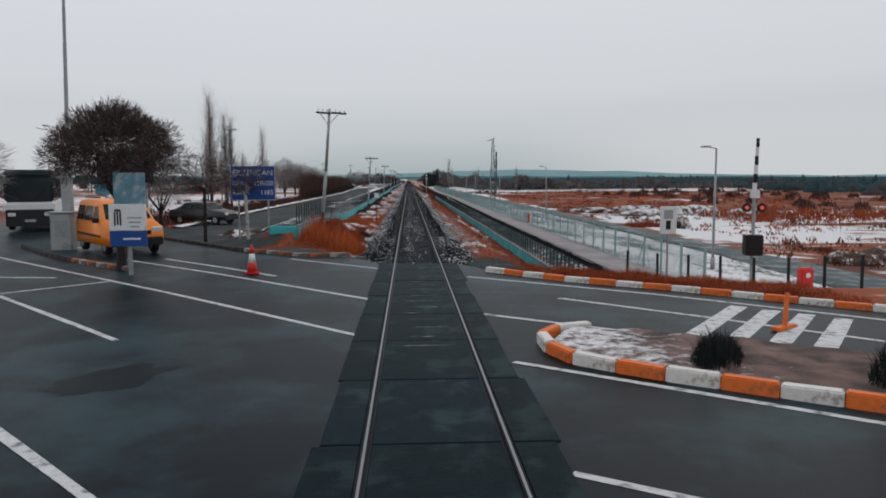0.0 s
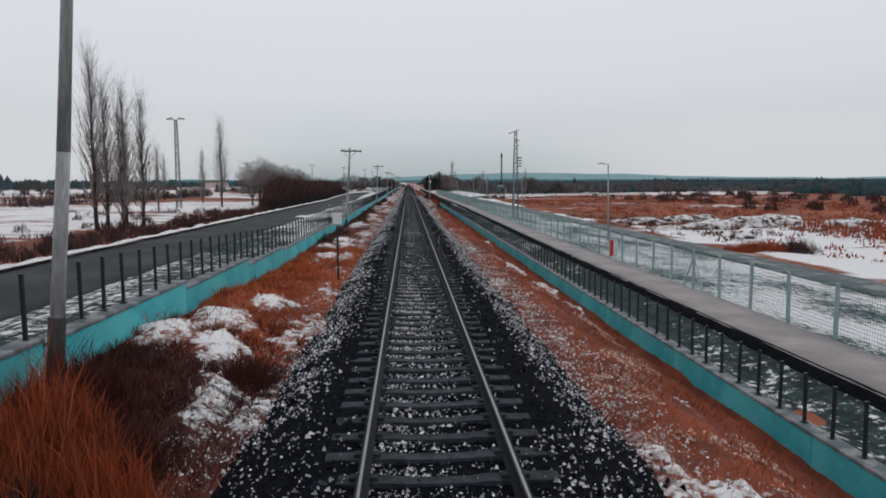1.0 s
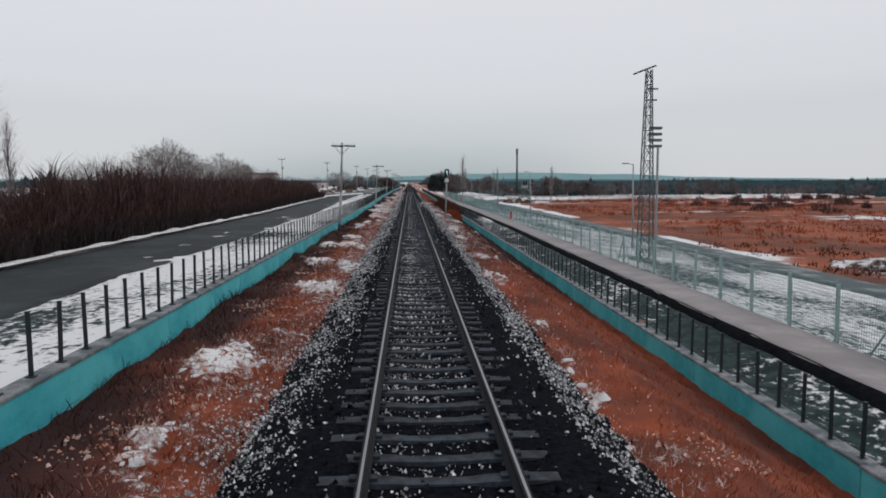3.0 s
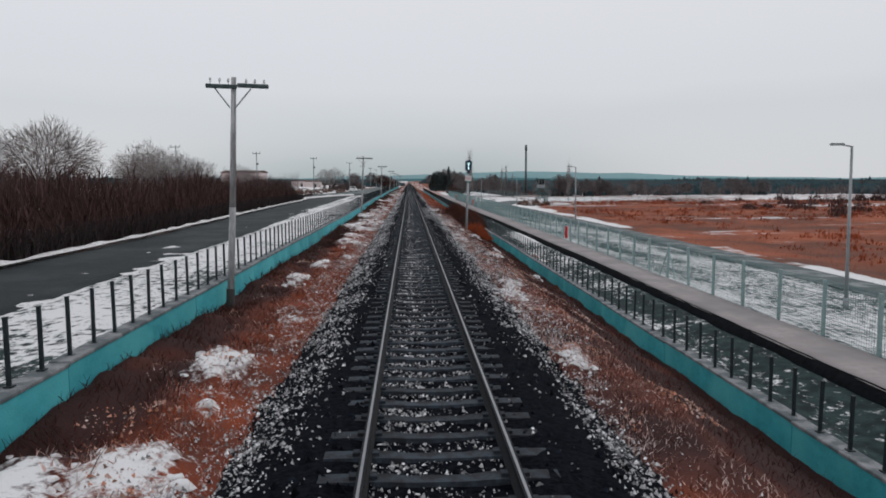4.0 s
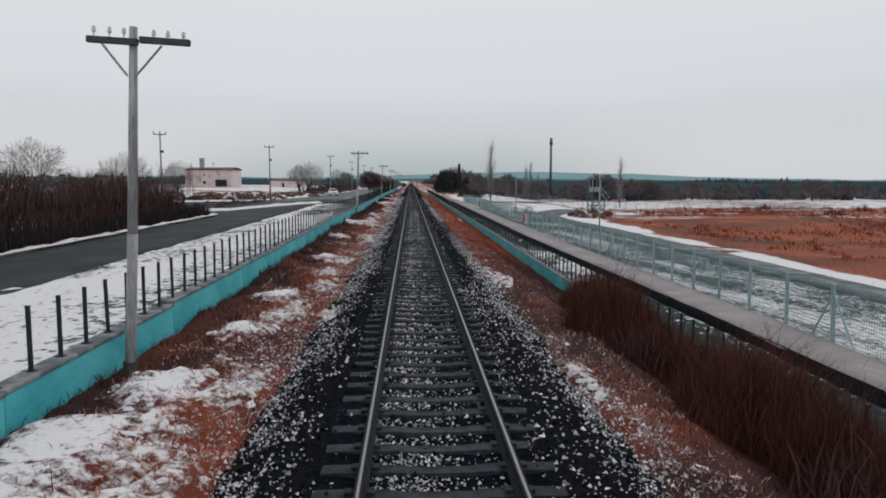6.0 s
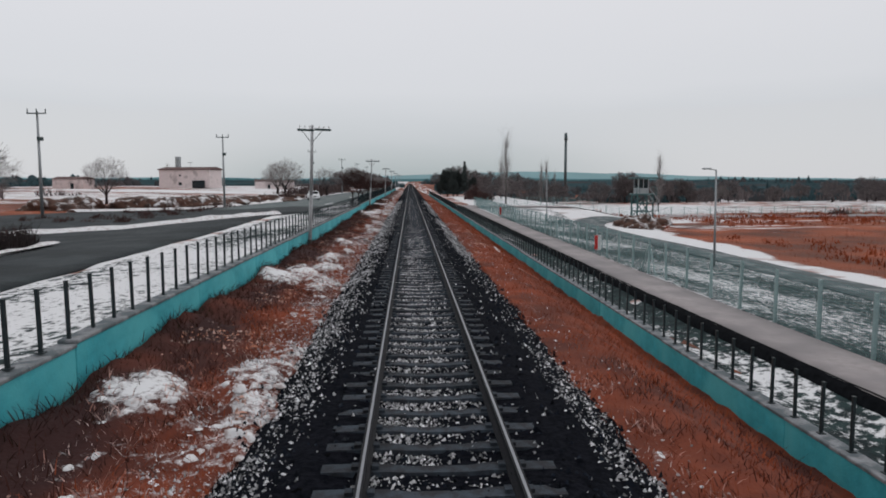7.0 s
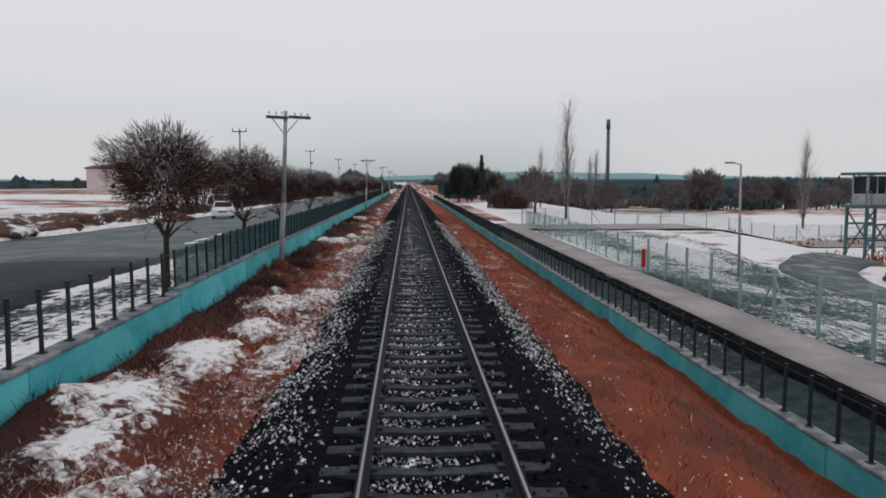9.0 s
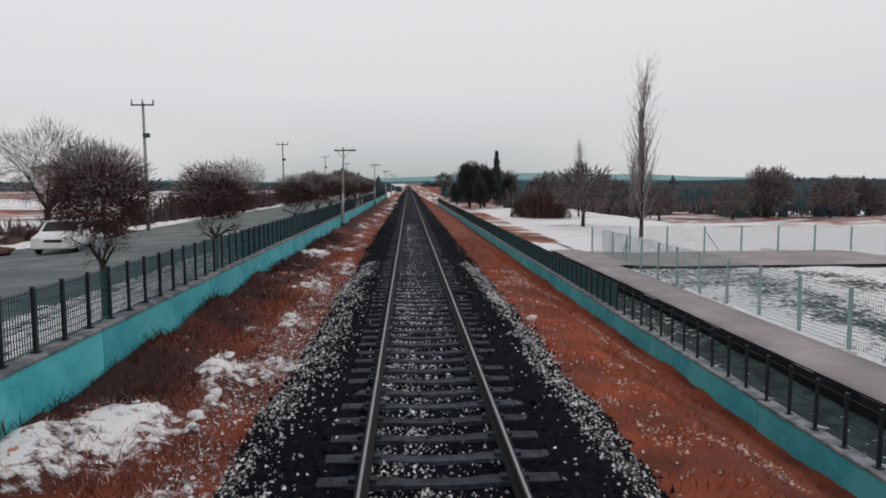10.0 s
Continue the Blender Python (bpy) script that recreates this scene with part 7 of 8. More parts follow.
# lattice mast with signal racks
def lattice(ob, h, w0, w1, n, mat):
    for sx in (-1, 1):
        for sy in (-1, 1):
            bm = bmesh.new()
            rod(bm, (sx * w0, sy * w0, -0.3), (sx * w1, sy * w1, h), 0.05, 0.035, 5)
            part("corner_leg", bm, mat, ob)
    for i in range(n):
        z0, z1 = h * i / n, h * (i + 1) / n
        a, b = w0 + (w1 - w0) * i / n, w0 + (w1 - w0) * (i + 1) / n
        for p, q in (((-a, -a), (b, -b)), ((a, -a), (-b, -b)), ((-a, a), (b, b)), ((a, -a), (b, b)), ((-a, a), (-b, -b))):
            bm = bmesh.new()
            rod(bm, (*p, z0), (*q, z1), 0.022, n=4)
            part("brace", bm, mat, ob)
        bm = bmesh.new()
        for p, q in (((-a, -a), (a, -a)), ((-a, a), (a, a)), ((-a, -a), (-a, a)), ((a, -a), (a, a))):
            rod(bm, (*p, z0), (*q, z0), 0.022, n=4)
        part("cross_frame", bm, mat, ob, "square frame of thin steel bars")


mast = thing("lattice_mast", pose(14.9, 128.0, -2.6), "tall grey steel lattice mast with cable brackets", "mast")
M_MAST = material("mast_steel", (0.10, 0.13, 0.135), 0.55, 0.4, vary=0.2, scale=5)
lattice(mast, 12.4, 0.44, 0.16, 13, M_MAST)
bm = bmesh.new()
rod(bm, (-1.0, 0, 12.1), (0.45, 0, 12.65), 0.06, n=5)
part("top_arm", bm, M_MAST, mast)
for z, w in ((11.2, 0.7), (10.5, 0.6), (5.4, 1.0)):
    bm = bmesh.new()
    box(bm, 0.25, 0, z, w, 0.1, 0.09)
    part("bracket", bm, M_MAST, mast)
for i in range(4):
    bm = bmesh.new()
    box(bm, 0.5, 0, 7.6 + 0.38 * i, 0.7, 0.5, 0.16)
    part("equipment_box", bm, M_MAST, mast, "dark equipment box")
thin = thing("thin_pole", pose(14.0, 123.5, -2.5), "thin plain grey pole", "pole")
part("shaft", post_bm(7.2, 0.07), M_GALV, thin)

# light towers and service poles beyond the road
def service_pole(h=8.8):
    ob = thing("service_pole", pose(0, 0, 0), "concrete power pole with a short insulator arm", "power pole", "power poles")
    bm = bmesh.new()
    rod(bm, (0, 0, -0.4), (0, 0, h), 0.15, 0.09, 8)
    part("shaft", bm, M_GALV, ob, "", True)
    bm = bmesh.new()
    box(bm, 0, -0.1, h - 0.15, 1.55, 0.09, 0.1)
    part("cross_arm", bm, M_CROSSARM, ob)
    for o in (-0.72, 0, 0.72):
        bm = bmesh.new()
        rod(bm, (o, -0.1, h - 0.1), (o, -0.1, h + 0.22), 0.05, 0.04, 8)
        part("insulator", bm, M_CROSSARM, ob)
    bm = bmesh.new()
    box(bm, 0.16, -0.05, h - 2.2, 0.4, 0.3, 0.3)
    part("cable_box", bm, M_CROSSARM, ob)
    return ob


sp = service_pole()
SP = [(-23.2, 284.0, 0), (-46.8, 236, 0), (-30.6, 255, 0), (-18.3, 328, 0), (-17.6, 378, 0), (-17.2, 425, 0), (-17, 474, 0), (-39, 232, 0)]
sp.matrix_basis = pose(SP[0][0], SP[0][1], land(SP[0][0], SP[0][1]))
for x, y, r in SP[1:]:
    copy_thing(sp, pose(x, y, land(x, y), 0, 0, r))
lt = thing("light_tower", pose(-30.0, 121.5, -0.2), "tall lattice light tower with two lamps", "light tower")
lattice(lt, 11.2, 0.28, 0.14, 9, M_MAST)
for s in (-1, 1):
    bm = bmesh.new()
    box(bm, s * 0.75, 0, 11.3, 0.7, 0.35, 0.22, ry=10 * s)
    part("lamp_head", bm, M_GREYPAINT, lt)
    bm = bmesh.new()
    rod(bm, (0, 0, 11.1), (s * 0.7, 0, 11.3), 0.05, n=5)
    part("lamp_arm", bm, M_MAST, lt)

# tall chimney-like mast far off
ch = thing("tall_mast", pose(54.5, 444, -2), "tall dark mast above the trees", "mast")
bm = bmesh.new()
rod(bm, (0, 0, -1), (0, 0, 19), 0.55, 0.45, 12)
part("shaft", bm, M_MAST, ch, "", True)
bm = bmesh.new()
rod(bm, (0, 0, 19), (0, 0, 21.6), 0.62, 0.5, 12)
part("head", bm, M_MAST, ch, "", True)

# watch tower
wt = thing("watch_tower", pose(35.85, 304, -3.3, 0, 0, 8) @ Matrix.Diagonal((0.95, 0.85, 1.1, 1)), "green-grey watch tower on stilts with an outside stair", "watch tower")
for sx in (-1, 1):
    for sy in (-1, 1):
        bm = bmesh.new()
        box(bm, sx * 1.35, sy * 1.2, 1.75, 0.20, 0.20, 4.0)
        part("leg", bm, M_TOWER, wt)
for s in (-1, 1):
    for q in (-1, 1):
        bm = bmesh.new()
        rod(bm, (-1.35 * q, s * 1.2, 0.3), (1.35 * q, s * 1.2, 3.4), 0.07, n=5)
        part("brace", bm, M_TOWER, wt)
for z in (1.3, 2.4):
    bm = bmesh.new()
    box(bm, 0, -1.2, z, 2.7, 0.12, 0.14)
    box(bm, 0, 1.2, z, 2.7, 0.12, 0.14)
    part("cross_beam", bm, M_TOWER, wt)
bm = bmesh.new()
box(bm, 0.1, 0, 3.66, 3.6, 3.0, 0.22)
soften(bm, 0.03)
part("deck", bm, M_TOWER, wt, "dark overhanging deck")
bm = bmesh.new()
for x in (-1.65, -1.15, 1.0, 1.5, 1.85):
    rod(bm, (x, -1.45, 3.7), (x, -1.45, 4.7), 0.04, n=5)
rod(bm, (-1.65, -1.45, 4.7), (-1.15, -1.45, 4.7), 0.04, n=5)
rod(bm, (1.0, -1.45, 4.7), (1.85, -1.45, 4.7), 0.04, n=5)
rod(bm, (1.85, -1.45, 4.7), (1.85, 1.4, 4.7), 0.04, n=5)
part("railing", bm, M_TOWER, wt, "thin deck railing")
bm = bmesh.new()
box(bm, -0.25, 0, 4.15, 1.85, 1.85, 0.8)
soften(bm, 0.03)
part("cabin", bm, M_GREYPAINT, wt, "pale grey-green cabin wall")
for sx in (-1, 1):
    for sy in (-1, 1):
        bm = bmesh.new()
        box(bm, -0.25 + sx * 0.86, sy * 0.86, 5.2, 0.15, 0.15, 1.35)
        part("corner_post", bm, M_GREYPAINT, wt, "pale corner post")
for x, y, wx, wy in ((-0.25, -0.86, 1.55, 0.03), (-0.25, 0.86, 1.55, 0.03), (-1.11, 0, 0.03, 1.55), (0.61, 0, 0.03, 1.55)):
    bm = bmesh.new()
    box(bm, x, y, 5.17, wx, wy, 1.24)
    part("window", bm, M_GLASS, wt, "dark window glass")
bm = bmesh.new()
box(bm, -0.25, -0.89, 5.17, 0.10, 0.05, 1.25)
part("mullion", bm, M_GREYPAINT, wt, "pale window bar")
bm = bmesh.new()
box(bm, 0.15, 0, 5.95, 4.0, 3.2, 0.20)
soften(bm, 0.04)
part("roof", bm, M_TOWER, wt, "dark flat overhanging roof")
bm = bmesh.new()
for i in range(7):
    box(bm, 1.9 - 0.27 * i, -1.75, 1.95 + 0.26 * i, 0.3, 0.7, 0.05)
    box(bm, 0.15 + 0.27 * i, -1.75, 0.1 + 0.26 * i, 0.3, 0.7, 0.05)
for a, b in (((2.1, 1.8), (0.2, 3.7)), ((0.0, 0.0), (2.0, 1.85)), ((2.1, 2.7), (0.2, 4.6)), ((0.0, 0.9), (2.0, 2.75))):
    rod(bm, (a[0], -2.1, a[1]), (b[0], -2.1, b[1]), 0.05, n=5)
part("stair", bm, M_GREYPAINT, wt, "steep folded steel stair")

# long pale house across the fields
hs = thing("house", pose(-78.0, 452, 0.4, 0, 0, -12), "long pale two-storey house with a low brown roof", "house")
bm = bmesh.new()
box(bm, 0, 0, 3.2, 19, 9, 6.4)
part("wall", bm, M_PLASTER, hs)
bm = bmesh.new()
prism(bm, [(-4.9, 6.4), (4.9, 6.4), (4.9, 6.65), (0, 7.5), (-4.9, 6.65)], "x", -9.9, 9.9)
part("roof", bm, M_ROOF, hs, "low brown roof")
for i in range(6):
    for zz in (1.0, 3.9):
        if (i, zz) not in ((2, 1.0), (4, 1.0), (2, 3.9)):
            continue
        bm = bmesh.new()
        box(bm, -7.8 + 3.1 * i, -4.52, zz + 0.6, 1.2 if zz < 2 else 0.6, 0.08, 1.1 if zz < 2 else 0.6)
        w_ob = part("window", bm, M_GLASS, hs, "dark window")
        bm = bmesh.new()
        box(bm, -7.8 + 3.1 * i, -4.56, zz - 0.05, 1.4 if zz < 2 else 0.8, 0.2, 0.1)
        part("sill", bm, M_WHITE, w_ob)
bm = bmesh.new()
box(bm, 5.5, -4.8, 1.4, 4.5, 0.6, 2.6)
part("porch", bm, M_GLASS, hs, "dark glazed porch")
bm = bmesh.new()
box(bm, -6.6, 3.4, 8.3, 1.5, 1.5, 6.0)
soften(bm, 0.08)
part("chimney", bm, M_GREYPAINT, hs, "tall pale grey stack")
bm = bmesh.new()
rod(bm, (0, 0, 7.4), (0, 0, 9.0), 0.06, n=6)
box(bm, 0, 0, 9.0, 1.4, 0.5, 0.18)
part("roof_aerial", bm, M_GREYPAINT, hs, "small roof aerial")
for x, y, w, d, h, r in ((-55, 470, 8, 6, 3.0, 5), (-104, 420, 10, 6, 3.2, -10), (-46, 455, 7, 5, 3.0, 0)):
    sh = thing("outbuilding", pose(x, y, land(x, y) - 0.3, 0, 0, r), "low farm outbuilding with a brown roof", "building", "outbuildings")
    bm = bmesh.new()
    box(bm, 0, 0, h / 2, w, d, h)
    part("wall", bm, M_PLASTER, sh)
    bm = bmesh.new()
    prism(bm, [(-d / 2 - 0.3, h), (d / 2 + 0.3, h), (d / 2 + 0.3, h + 0.12), (0, h + 0.8), (-d / 2 - 0.3, h + 0.12)], "x", -w / 2 - 0.3, w / 2 + 0.3)
    part("roof", bm, M_ROOF, sh)
    bm = bmesh.new()
    box(bm, w * 0.15, -d / 2 - 0.02, 1.0, 1.0, 0.08, 1.9)
    part("door", bm, M_GLASS, sh, "dark door")


# ---- vehicles ----
def wheel(parent, x, y, r, w=0.2):
    bm = bmesh.new()
    rod(bm, (x - w / 2, y, r), (x + w / 2, y, r), r, n=22)
    soften(bm, 0.03, 2, 1.0)
    t_ob = part("wheel", bm, M_TYRE, parent, "black tyre", False)
    for s in (-1, 1):
        bm = bmesh.new()
        rod(bm, (x + s * w * 0.5, y, r), (x + s * (w * 0.5 + 0.012), y, r), r * 0.62, r * 0.5, 14)
        part("rim", bm, M_RIM, t_ob, "grey wheel rim")
    return t_ob


def car_body(ob, profile, half, mat, belt, taper=0.82, label=""):
    """A body from its side outline (y forward is negative, z): wider below the belt line, narrowing above."""
    bm = bmesh.new()
    k = len(profile)
    cols = []
    for s in (-1.0, -0.86, 0.0, 0.86, 1.0):
        ring = []
        for y, z in profile:
            over = max(0.0, z - belt)
            w = half * (1 - (1 - taper) * min(1.0, over / 0.7))
            yy = y * (0.985 if abs(s) == 1.0 else 1.0)
            ring.append(bm.verts.new((s * w, yy, z - (0.03 if abs(s) == 1.0 and z > belt + 0.4 else 0))))
        cols.append(ring)
    for a, b in zip(cols, cols[1:]):
        for i in range(k):
            j = (i + 1) % k
            bm.faces.new((a[i], a[j], b[j], b[i]))
    bm.faces.new(cols[0])
    bm.faces.new(cols[-1][::-1])
    bmesh.ops.recalc_face_normals(bm, faces=bm.faces[:])
    soften(bm, 0.035, 2, 0.5)
    return part("body", bm, mat, ob, label, True)


def pane(parent, pts, name="window", mat=M_GLASS, label="dark glass"):
    """A slightly thick pane through four points."""
    bm = bmesh.new()
    f = bm.faces.new([bm.verts.new(p) for p in pts])
    bmesh.ops.solidify(bm, geom=[f], thickness=0.012)
    bmesh.ops.recalc_face_normals(bm, faces=bm.faces[:])
    return part(name, bm, mat, parent, label)


def van(m, mat, label, category="taxi"):
    ob = thing("taxi_van", m, label, category)
    prof = [(-2.15, 0.32), (-2.2, 0.62), (-2.12, 0.95), (-1.35, 1.14), (-0.72, 1.72), (-0.3, 1.82), (1.2, 1.85), (2.0, 1.78), (2.13, 1.2), (2.16, 0.5), (2.05, 0.28)]
    body = car_body(ob, prof, 0.9, mat, 1.05, 0.83, "bright orange van body")
    for s in (-1, 1):
        def e(z):
            return s * (0.9 * (1 - 0.17 * min(1, max(0, z - 1.05) / 0.7)) + 0.008)
        for y0, y1 in ((-1.02, -0.12), (-0.04, 0.92), (1.0, 1.9)):
            lo, hi = 1.12, 1.62
            pane(ob, [(e(lo), y0 + 0.0, lo), (e(lo), y1, lo), (e(hi), y1 - 0.04, hi), (e(hi), y0 + (0.42 if y0 < -1 else 0.03), hi)])
        bm = bmesh.new()
        box(bm, s * 0.905, 0.35, 0.62, 0.03, 3.0, 0.07)
        part("side_strip", bm, M_BLACK, ob, "black rub strip")
        bm = bmesh.new()
        box(bm, s * 1.0, -0.95, 1.16, 0.2, 0.12, 0.18)
        soften(bm, 0.03)
        part("mirror", bm, M_BLACK, ob)
        wheel(ob, s * 0.78, -1.4, 0.33)
        wheel(ob, s * 0.78, 1.35, 0.33)
        bm = bmesh.new()
        box(bm, s * 0.66, -2.12, 0.84, 0.36, 0.1, 0.2, rx=10)
        soften(bm, 0.03)
        part("headlight", bm, M_LAMPGLASS, ob, "clear headlight")
        bm = bmesh.new()
        rod(bm, (s * 0.62, -0.25, 1.9), (s * 0.62, 1.7, 1.9), 0.022, n=6)
        part("roof_bar", bm, M_BLACK, ob)
    pane(ob, [(-0.76, -1.30, 1.20), (0.76, -1.30, 1.20), (0.68, -0.78, 1.69), (-0.68, -0.78, 1.69)], "windscreen")
    bm = bmesh.new()
    box(bm, 0, -2.19, 0.46, 1.7, 0.12, 0.28)
    soften(bm, 0.04, 2)
    part("bumper", bm, M_BLACK, ob, "black bumper")
    bm = bmesh.new()
    box(bm, 0, -2.17, 0.76, 0.9, 0.06, 0.13)
    part("grille", bm, M_BLACK, ob, "dark grille")
    put(part("plate", panel_bm(0.5, 0.11, 0.01), M_WHITE, ob, "white plate"), 0, -2.26, 0.42)
    bm = bmesh.new()
    box(bm, 0, 0.1, 1.93, 0.5, 0.18, 0.14)
    soften(bm, 0.03)
    part("roof_sign", bm, M_WHITE, ob, "small roof sign")
    return ob


def saloon(m, mat, label, name="car"):
    ob = thing(name, m, label, "car")
    prof = [(-2.1, 0.28), (-2.16, 0.55), (-2.05, 0.78), (-1.0, 0.93), (-0.3, 1.40), (0.2, 1.45), (0.95, 1.40), (1.6, 0.98), (2.1, 0.92), (2.15, 0.5), (2.05, 0.28)]
    car_body(ob, prof, 0.86, mat, 0.92, 0.76)
    for s in (-1, 1):
        def e(z):
            return s * (0.86 * (1 - 0.24 * min(1, max(0, z - 0.92) / 0.7)) + 0.008)
        for y0, y1, o0, o1 in ((-0.75, 0.22, 0.42, 0.0), (0.28, 1.25, 0.0, -0.3)):
            pane(ob, [(e(0.97), y0, 0.97), (e(0.97), y1, 0.97), (e(1.33), y1 + o1, 1.33), (e(1.33), y0 + o0, 1.33)])
        wheel(ob, s * 0.75, -1.35, 0.31)
        wheel(ob, s * 0.75, 1.3, 0.31)
        bm = bmesh.new()
        box(bm, s * 0.62, -2.08, 0.68, 0.36, 0.1, 0.15)
        soften(bm, 0.03)
        part("headlight", bm, M_LAMPGLASS, ob, "clear headlight")
    pane(ob, [(-0.72, -0.95, 0.97), (0.72, -0.95, 0.97), (0.62, -0.40, 1.36), (-0.62, -0.40, 1.36)], "windscreen")
    bm = bmesh.new()
    box(bm, 0, -2.13, 0.62, 0.7, 0.06, 0.12)
    part("grille", bm, M_BLACK, ob, "dark grille")
    bm = bmesh.new()
    box(bm, 0, -2.13, 0.38, 1.6, 0.08, 0.14)
    part("bumper", bm, mat, ob)
    return ob


van(pose(-11.95, 29.0, -0.08, 0, 0, 38) @ Matrix.Diagonal((1.1, 1.1, 1.13, 1)), M_ORANGE, "bright orange taxi van waiting at the crossing")
M_CARDIRTY = material("dusty_black_paint", (0.010, 0.011, 0.013), 0.3, vary=0.1, scale=3, second=(0.05, 0.05, 0.05), second_scale=2, amount=0.3, spec=0.5)
saloon(pose(-13.6, 47.0, land(-13.6, 47.0) + 0.10, 0, 0, 70), M_CARDIRTY, "black saloon car parked off the road")
saloon(pose(-15.9, 311, land(-15.9, 311) + 0.09, 0, 0, 12), M_CARWHITE, "white saloon car on the roadside")

coach = thing("coach", pose(-24.0, 46.6, -0.15, 0, 0, 23), "white coach with dark tinted windows and lit headlights", "coach")
bm = bmesh.new()
box(bm, 0, 0, 1.0, 2.5, 11, 1.35)
soften(bm, 0.12, 3)
part("lower_body", bm, M_CARWHITE, coach, "white lower body")
bm = bmesh.new()
box(bm, 0, 0, 2.4, 2.46, 10.9, 1.5)
soften(bm, 0.10, 3)
band = part("window_band", bm, M_GLASS, coach, "dark tinted windows")
for s in (-1, 1):
    for i in range(7):
        bm = bmesh.new()
        box(bm, s * 1.235, -4.4 + 1.5 * i, 2.35, 0.03, 0.09, 1.3)
        part("pillar", bm, M_CARBLACK, band, "black window pillar")
bm = bmesh.new()
box(bm, 0, 0, 3.3, 2.5, 11, 0.42)
soften(bm, 0.12, 3)
part("roof", bm, M_DARKSIGN, coach, "dark green roof")
bm = bmesh.new()
box(bm, 0, -5.52, 0.78, 2.44, 0.12, 0.95)
soften(bm, 0.04, 2)
part("bumper", bm, M_CARBLACK, coach, "black bumper and grille")
bm = bmesh.new()
box(bm, 0, -5.58, 0.62, 0.55, 0.03, 0.14)
part("plate", bm, M_GREYPAINT, coach, "pale blank plate")
for s in (-1, 1):
    bm = bmesh.new()
    box(bm, s * 0.90, -5.57, 0.98, 0.40, 0.06, 0.22)
    soften(bm, 0.03)
    part("headlight", bm, M_LAMPGLASS, coach, "clear headlight")
    bm = bmesh.new()
    rod(bm, (s * 1.2, -5.4, 3.1), (s * 1.5, -5.75, 2.9), 0.025, n=6)
    box(bm, s * 1.5, -5.77, 2.7, 0.22, 0.12, 0.42)
    part("mirror", bm, M_CARBLACK, coach, "black hanging mirror")
    bm = bmesh.new()
    rod(bm, (s * 0.2, -5.47, 1.72), (s * 0.75, -5.47, 2.35), 0.018, n=5)
    part("wiper", bm, M_CARBLACK, coach)
    for y in (-3.6, 3.4):
        wheel(coach, s * 1.1, y, 0.5, 0.3)

# ---- heaps, snow banks and rubble ----
def heap(name, x, y, rx_, ry_, h, mat, label, category, seed, rough=0.35, snow=0.46):
    bm = bmesh.new()
    bmesh.ops.create_icosphere(bm, subdivisions=4, radius=1)
    for v in bm.verts:
        c = v.co.copy()
        k = 1 + rough * noise.fractal(c * 1.7 + Vector((seed, 0, 0)), 1.0, 2.0, 5)
        v.co = Vector((c.x * rx_ * k, c.y * ry_ * k, max(-0.35, c.z * h * k)))
    me = finish(bm, name, mat, True)
    at = me.attributes.new("snow", 'FLOAT', 'POINT')
    at.data.foreach_set("value", [snow + 0.22 * noise.noise(v.co * 0.8 + Vector((seed, 3, 0))) + 0.06 * max(0, v.co.z) for v in me.vertices])
    ob = new(name, me)
    ob.matrix_basis = pose(x, y, land(x, y) - 0.05, 0, 0, seed * 40)
    return tagged(ob, label, category, "heaps of earth and snow")


M_HEAP = snowy("earth_and_snow", (0.06, 0.04, 0.033), (0.11, 0.06, 0.045), scale=0.9, melt=1.6)
for i, (x, y, a, b, h) in enumerate(((40, 120, 4.5, 3, 1.3), (47, 124, 5, 3, 1.5), (53, 127, 4, 3, 1.3), (34, 131, 4, 2.5, 0.9), (44, 137, 5, 3, 1.1), (36, 104, 3, 2, 0.8), (58, 118, 4, 3, 1.2), (50, 112, 3, 2, 0.7), (31.5, 49, 2.2, 1.4, 0.9), (35, 52, 2.6, 1.6, 1.0),
                                     (28.8, 288.6, 2.8, 2.0, 1.2), (31.8, 291.6, 2.6, 2.0, 1.4), (29.6, 284.2, 2.2, 1.6, 0.8), (34.5, 293.8, 2.6, 1.6, 1.1), (-9.2, 36.5, 1.3, 0.8, 0.45), (-8.0, 35.6, 1.1, 0.7, 0.4),
                                     (-31, 276.5, 5, 2.4, 1.5), (-28.2, 282, 4.5, 2.2, 1.4), (-26.4, 290, 5, 2.4, 1.4), (-37, 273, 5, 3, 1.4), (-24.2, 299, 4, 1.8, 0.8), (-23.0, 312, 4.5, 2.0, 0.9), (-22.4, 326, 4.5, 2.0, 0.9), (-26, 300, 5, 2.4, 1.1), (-32, 288, 5, 2.6, 1.1), (-25, 318, 5, 2.4, 1.0))):
    heap("earth_mound", x, y, a, b, h, M_HEAP, "heap of dark earth and old snow", "heap", i + 1.0, snow=0.36 if i in (8, 9) else 0.39 if i in (10, 11, 12, 13) else 0.36 if i > 15 else 0.42 if i > 13 else 0.46)
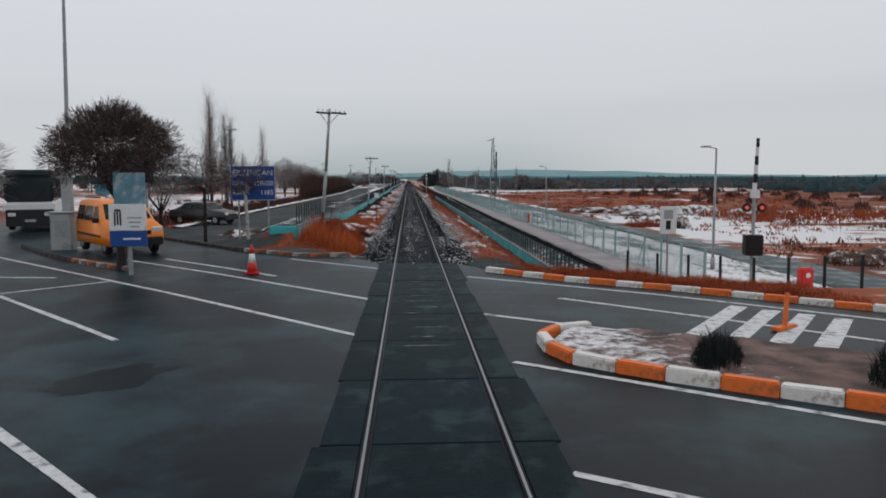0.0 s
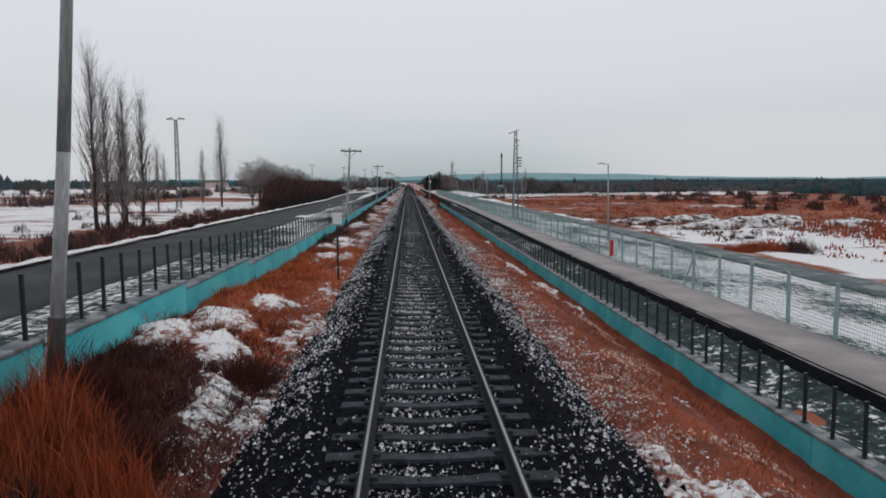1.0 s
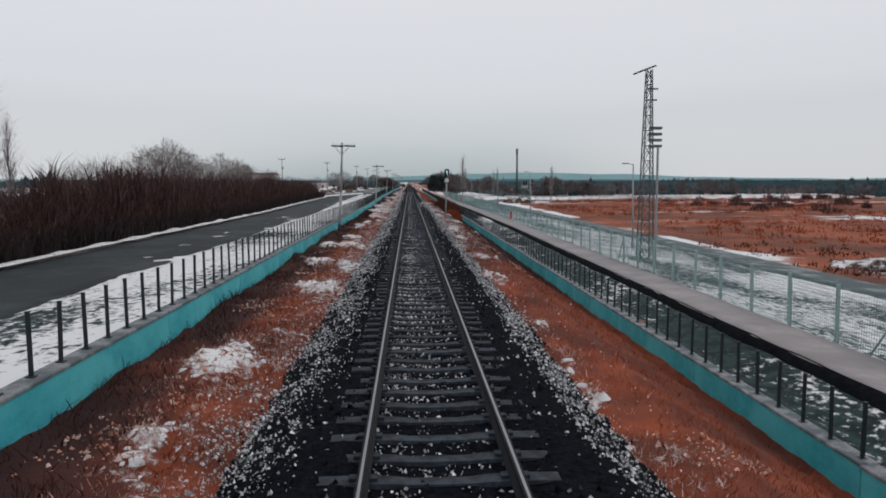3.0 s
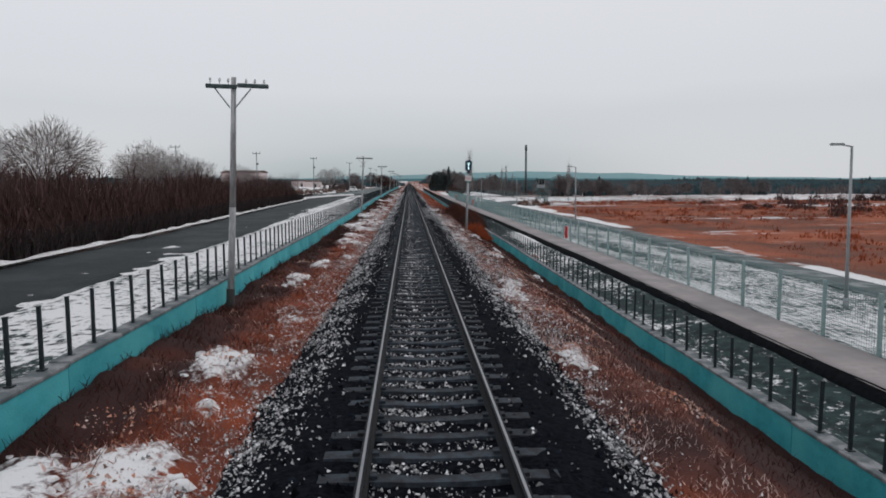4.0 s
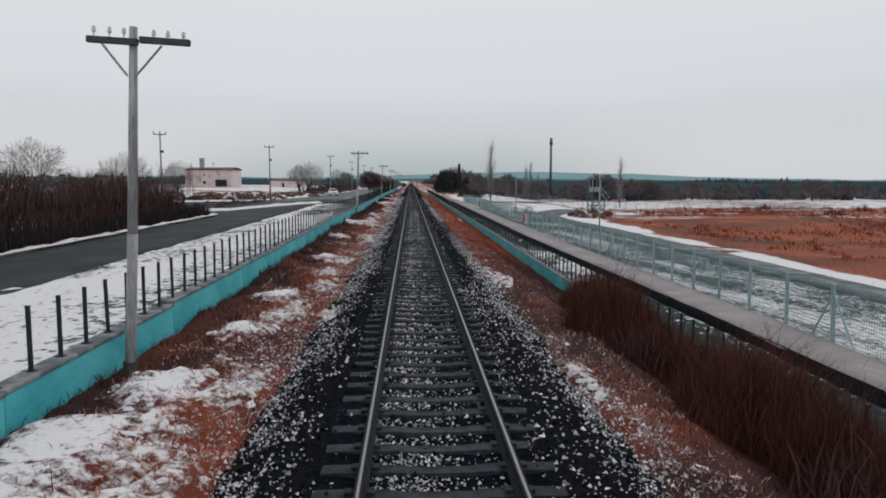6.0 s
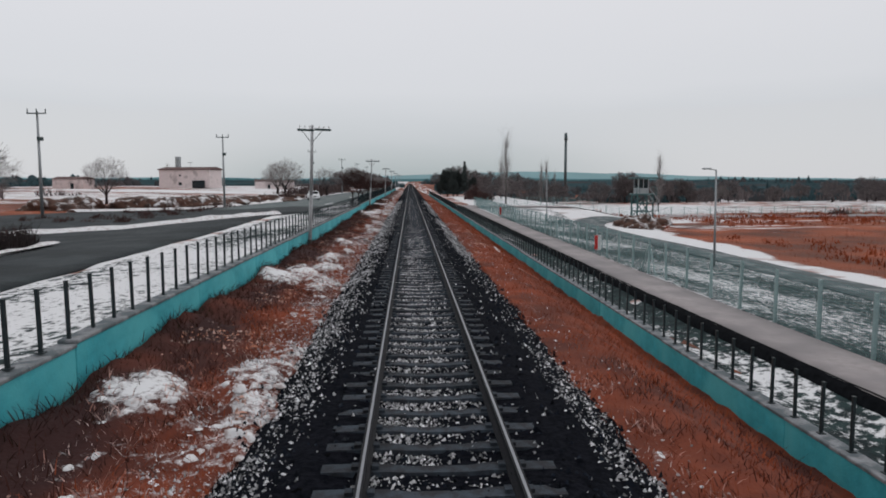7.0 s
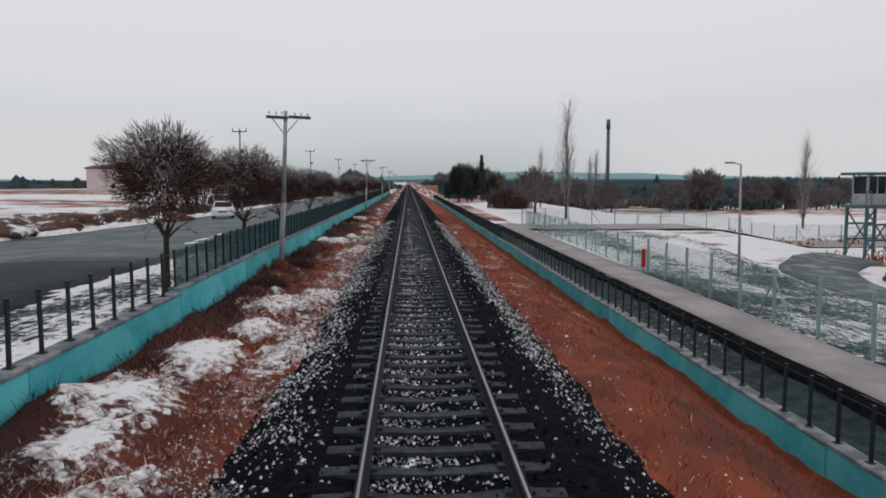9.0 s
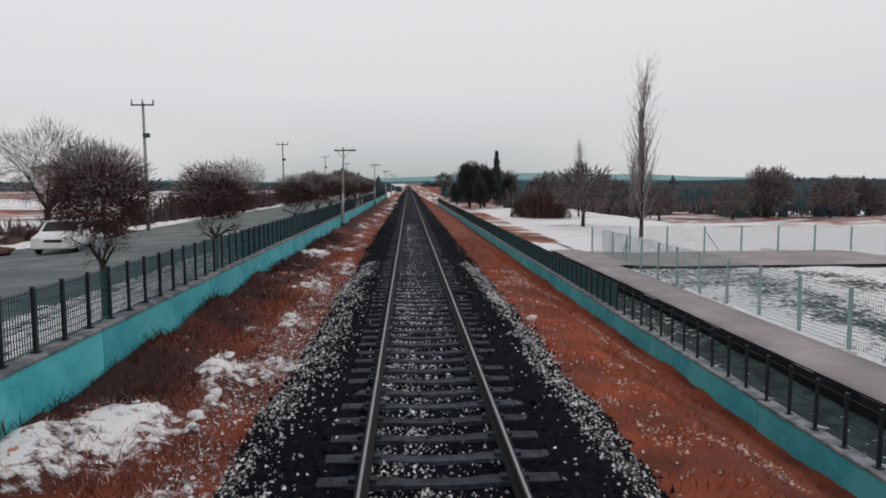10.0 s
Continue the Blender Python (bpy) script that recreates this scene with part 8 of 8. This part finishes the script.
# ploughed snow along the road's far edge
bank_v, bank_f = [], []
bank_y = steps((42, 230, 0.7))
for y in bank_y:
    x = float(np.interp(y, (42, 150, 194, 230), (-13.9, -14.0, -16.1, -17.4)))
    w = 0.26 + 0.18 * fbm(1, y, 0.35, 95.0)
    h = 0.13 + 0.12 * fbm(2, y, 0.5, 96.0)
    z = land(x, y) + 0.15
    bank_v += [(x - w * 1.6, y, z - 0.30), (x - w * 0.3, y, z + h), (x + w * 0.4, y, z + h * 0.8), (x + w, y, z + 0.06)]
for i in range(len(bank_y) - 1):
    for k in range(3):
        bank_f.append((4 * i + k, 4 * i + k + 1, 4 * i + k + 5, 4 * i + k + 4))
tagged(new("snow_bank", raw("snow_bank", bank_v, bank_f, M_SNOW, True)), "low ridge of ploughed snow beside the road", "snow bank", kind="structure")
for n_name, n_x, n_y, n_label in (("snow_bank_far", (-33.4, -28.5, -24.6, -21.8, -20.2, -19.6), (266, 271, 277, 300, 319, 345), "snow ploughed off the wide road"),
                                  ("snow_bank_near", (-24.5, -20.5, -16.0, -12.0), (236, 243, 250.8, 257.6), "thin broken line of snow across the mouth of the side road")):
    nb_v, nb_f, nb_y = [], [], steps((n_y[0], n_y[-1], 0.7))
    for y in nb_y:
        x = float(np.interp(y, n_y, n_x))
        w = 0.55 + 0.30 * fbm(1, y, 0.4, 91.0)
        h = 0.20 + 0.16 * fbm(2, y, 0.5, 92.0)
        z = land(x, y) + 0.15
        nb_v += [(x - w * 1.3, y, z - 0.25), (x - w * 0.3, y, z + h), (x + w * 0.4, y, z + h * 0.7), (x + w, y, z - 0.04)]
    nb_f = [(4 * i + k, 4 * i + k + 1, 4 * i + k + 5, 4 * i + k + 4) for i in range(len(nb_y) - 1) for k in range(3)]
    tagged(new(n_name, raw(n_name, nb_v, nb_f, M_SNOW, True)), n_label, "snow bank", kind="structure")
# a flat dark patch on the crossing
patch_bm = bmesh.new()
patch_bm.faces.new([patch_bm.verts.new((-4.5 + 0.8 * r * math.cos(a) + 0.5 * r * math.sin(a), 9.9 + 0.95 * r * math.sin(a), road_top(-4.5, 10) + 0.004)) for a, r in [(6.2832 * i / 90, 0.75 + 0.5 * fbm(math.cos(6.2832 * i / 90), math.sin(6.2832 * i / 90), 1.2, 99.0) + 0.05 * fbm(math.cos(6.2832 * i / 90), math.sin(6.2832 * i / 90), 5.0, 98.0)) for i in range(90)]])
bmesh.ops.recalc_face_normals(patch_bm, faces=patch_bm.faces[:])
solid("puddle", patch_bm, material("dark_road_patch", (0.0018, 0.0068, 0.0105), 0.42, vary=0.4, scale=3, spec=0.06), "dark irregular patch on the asphalt", "puddle", kind="structure")
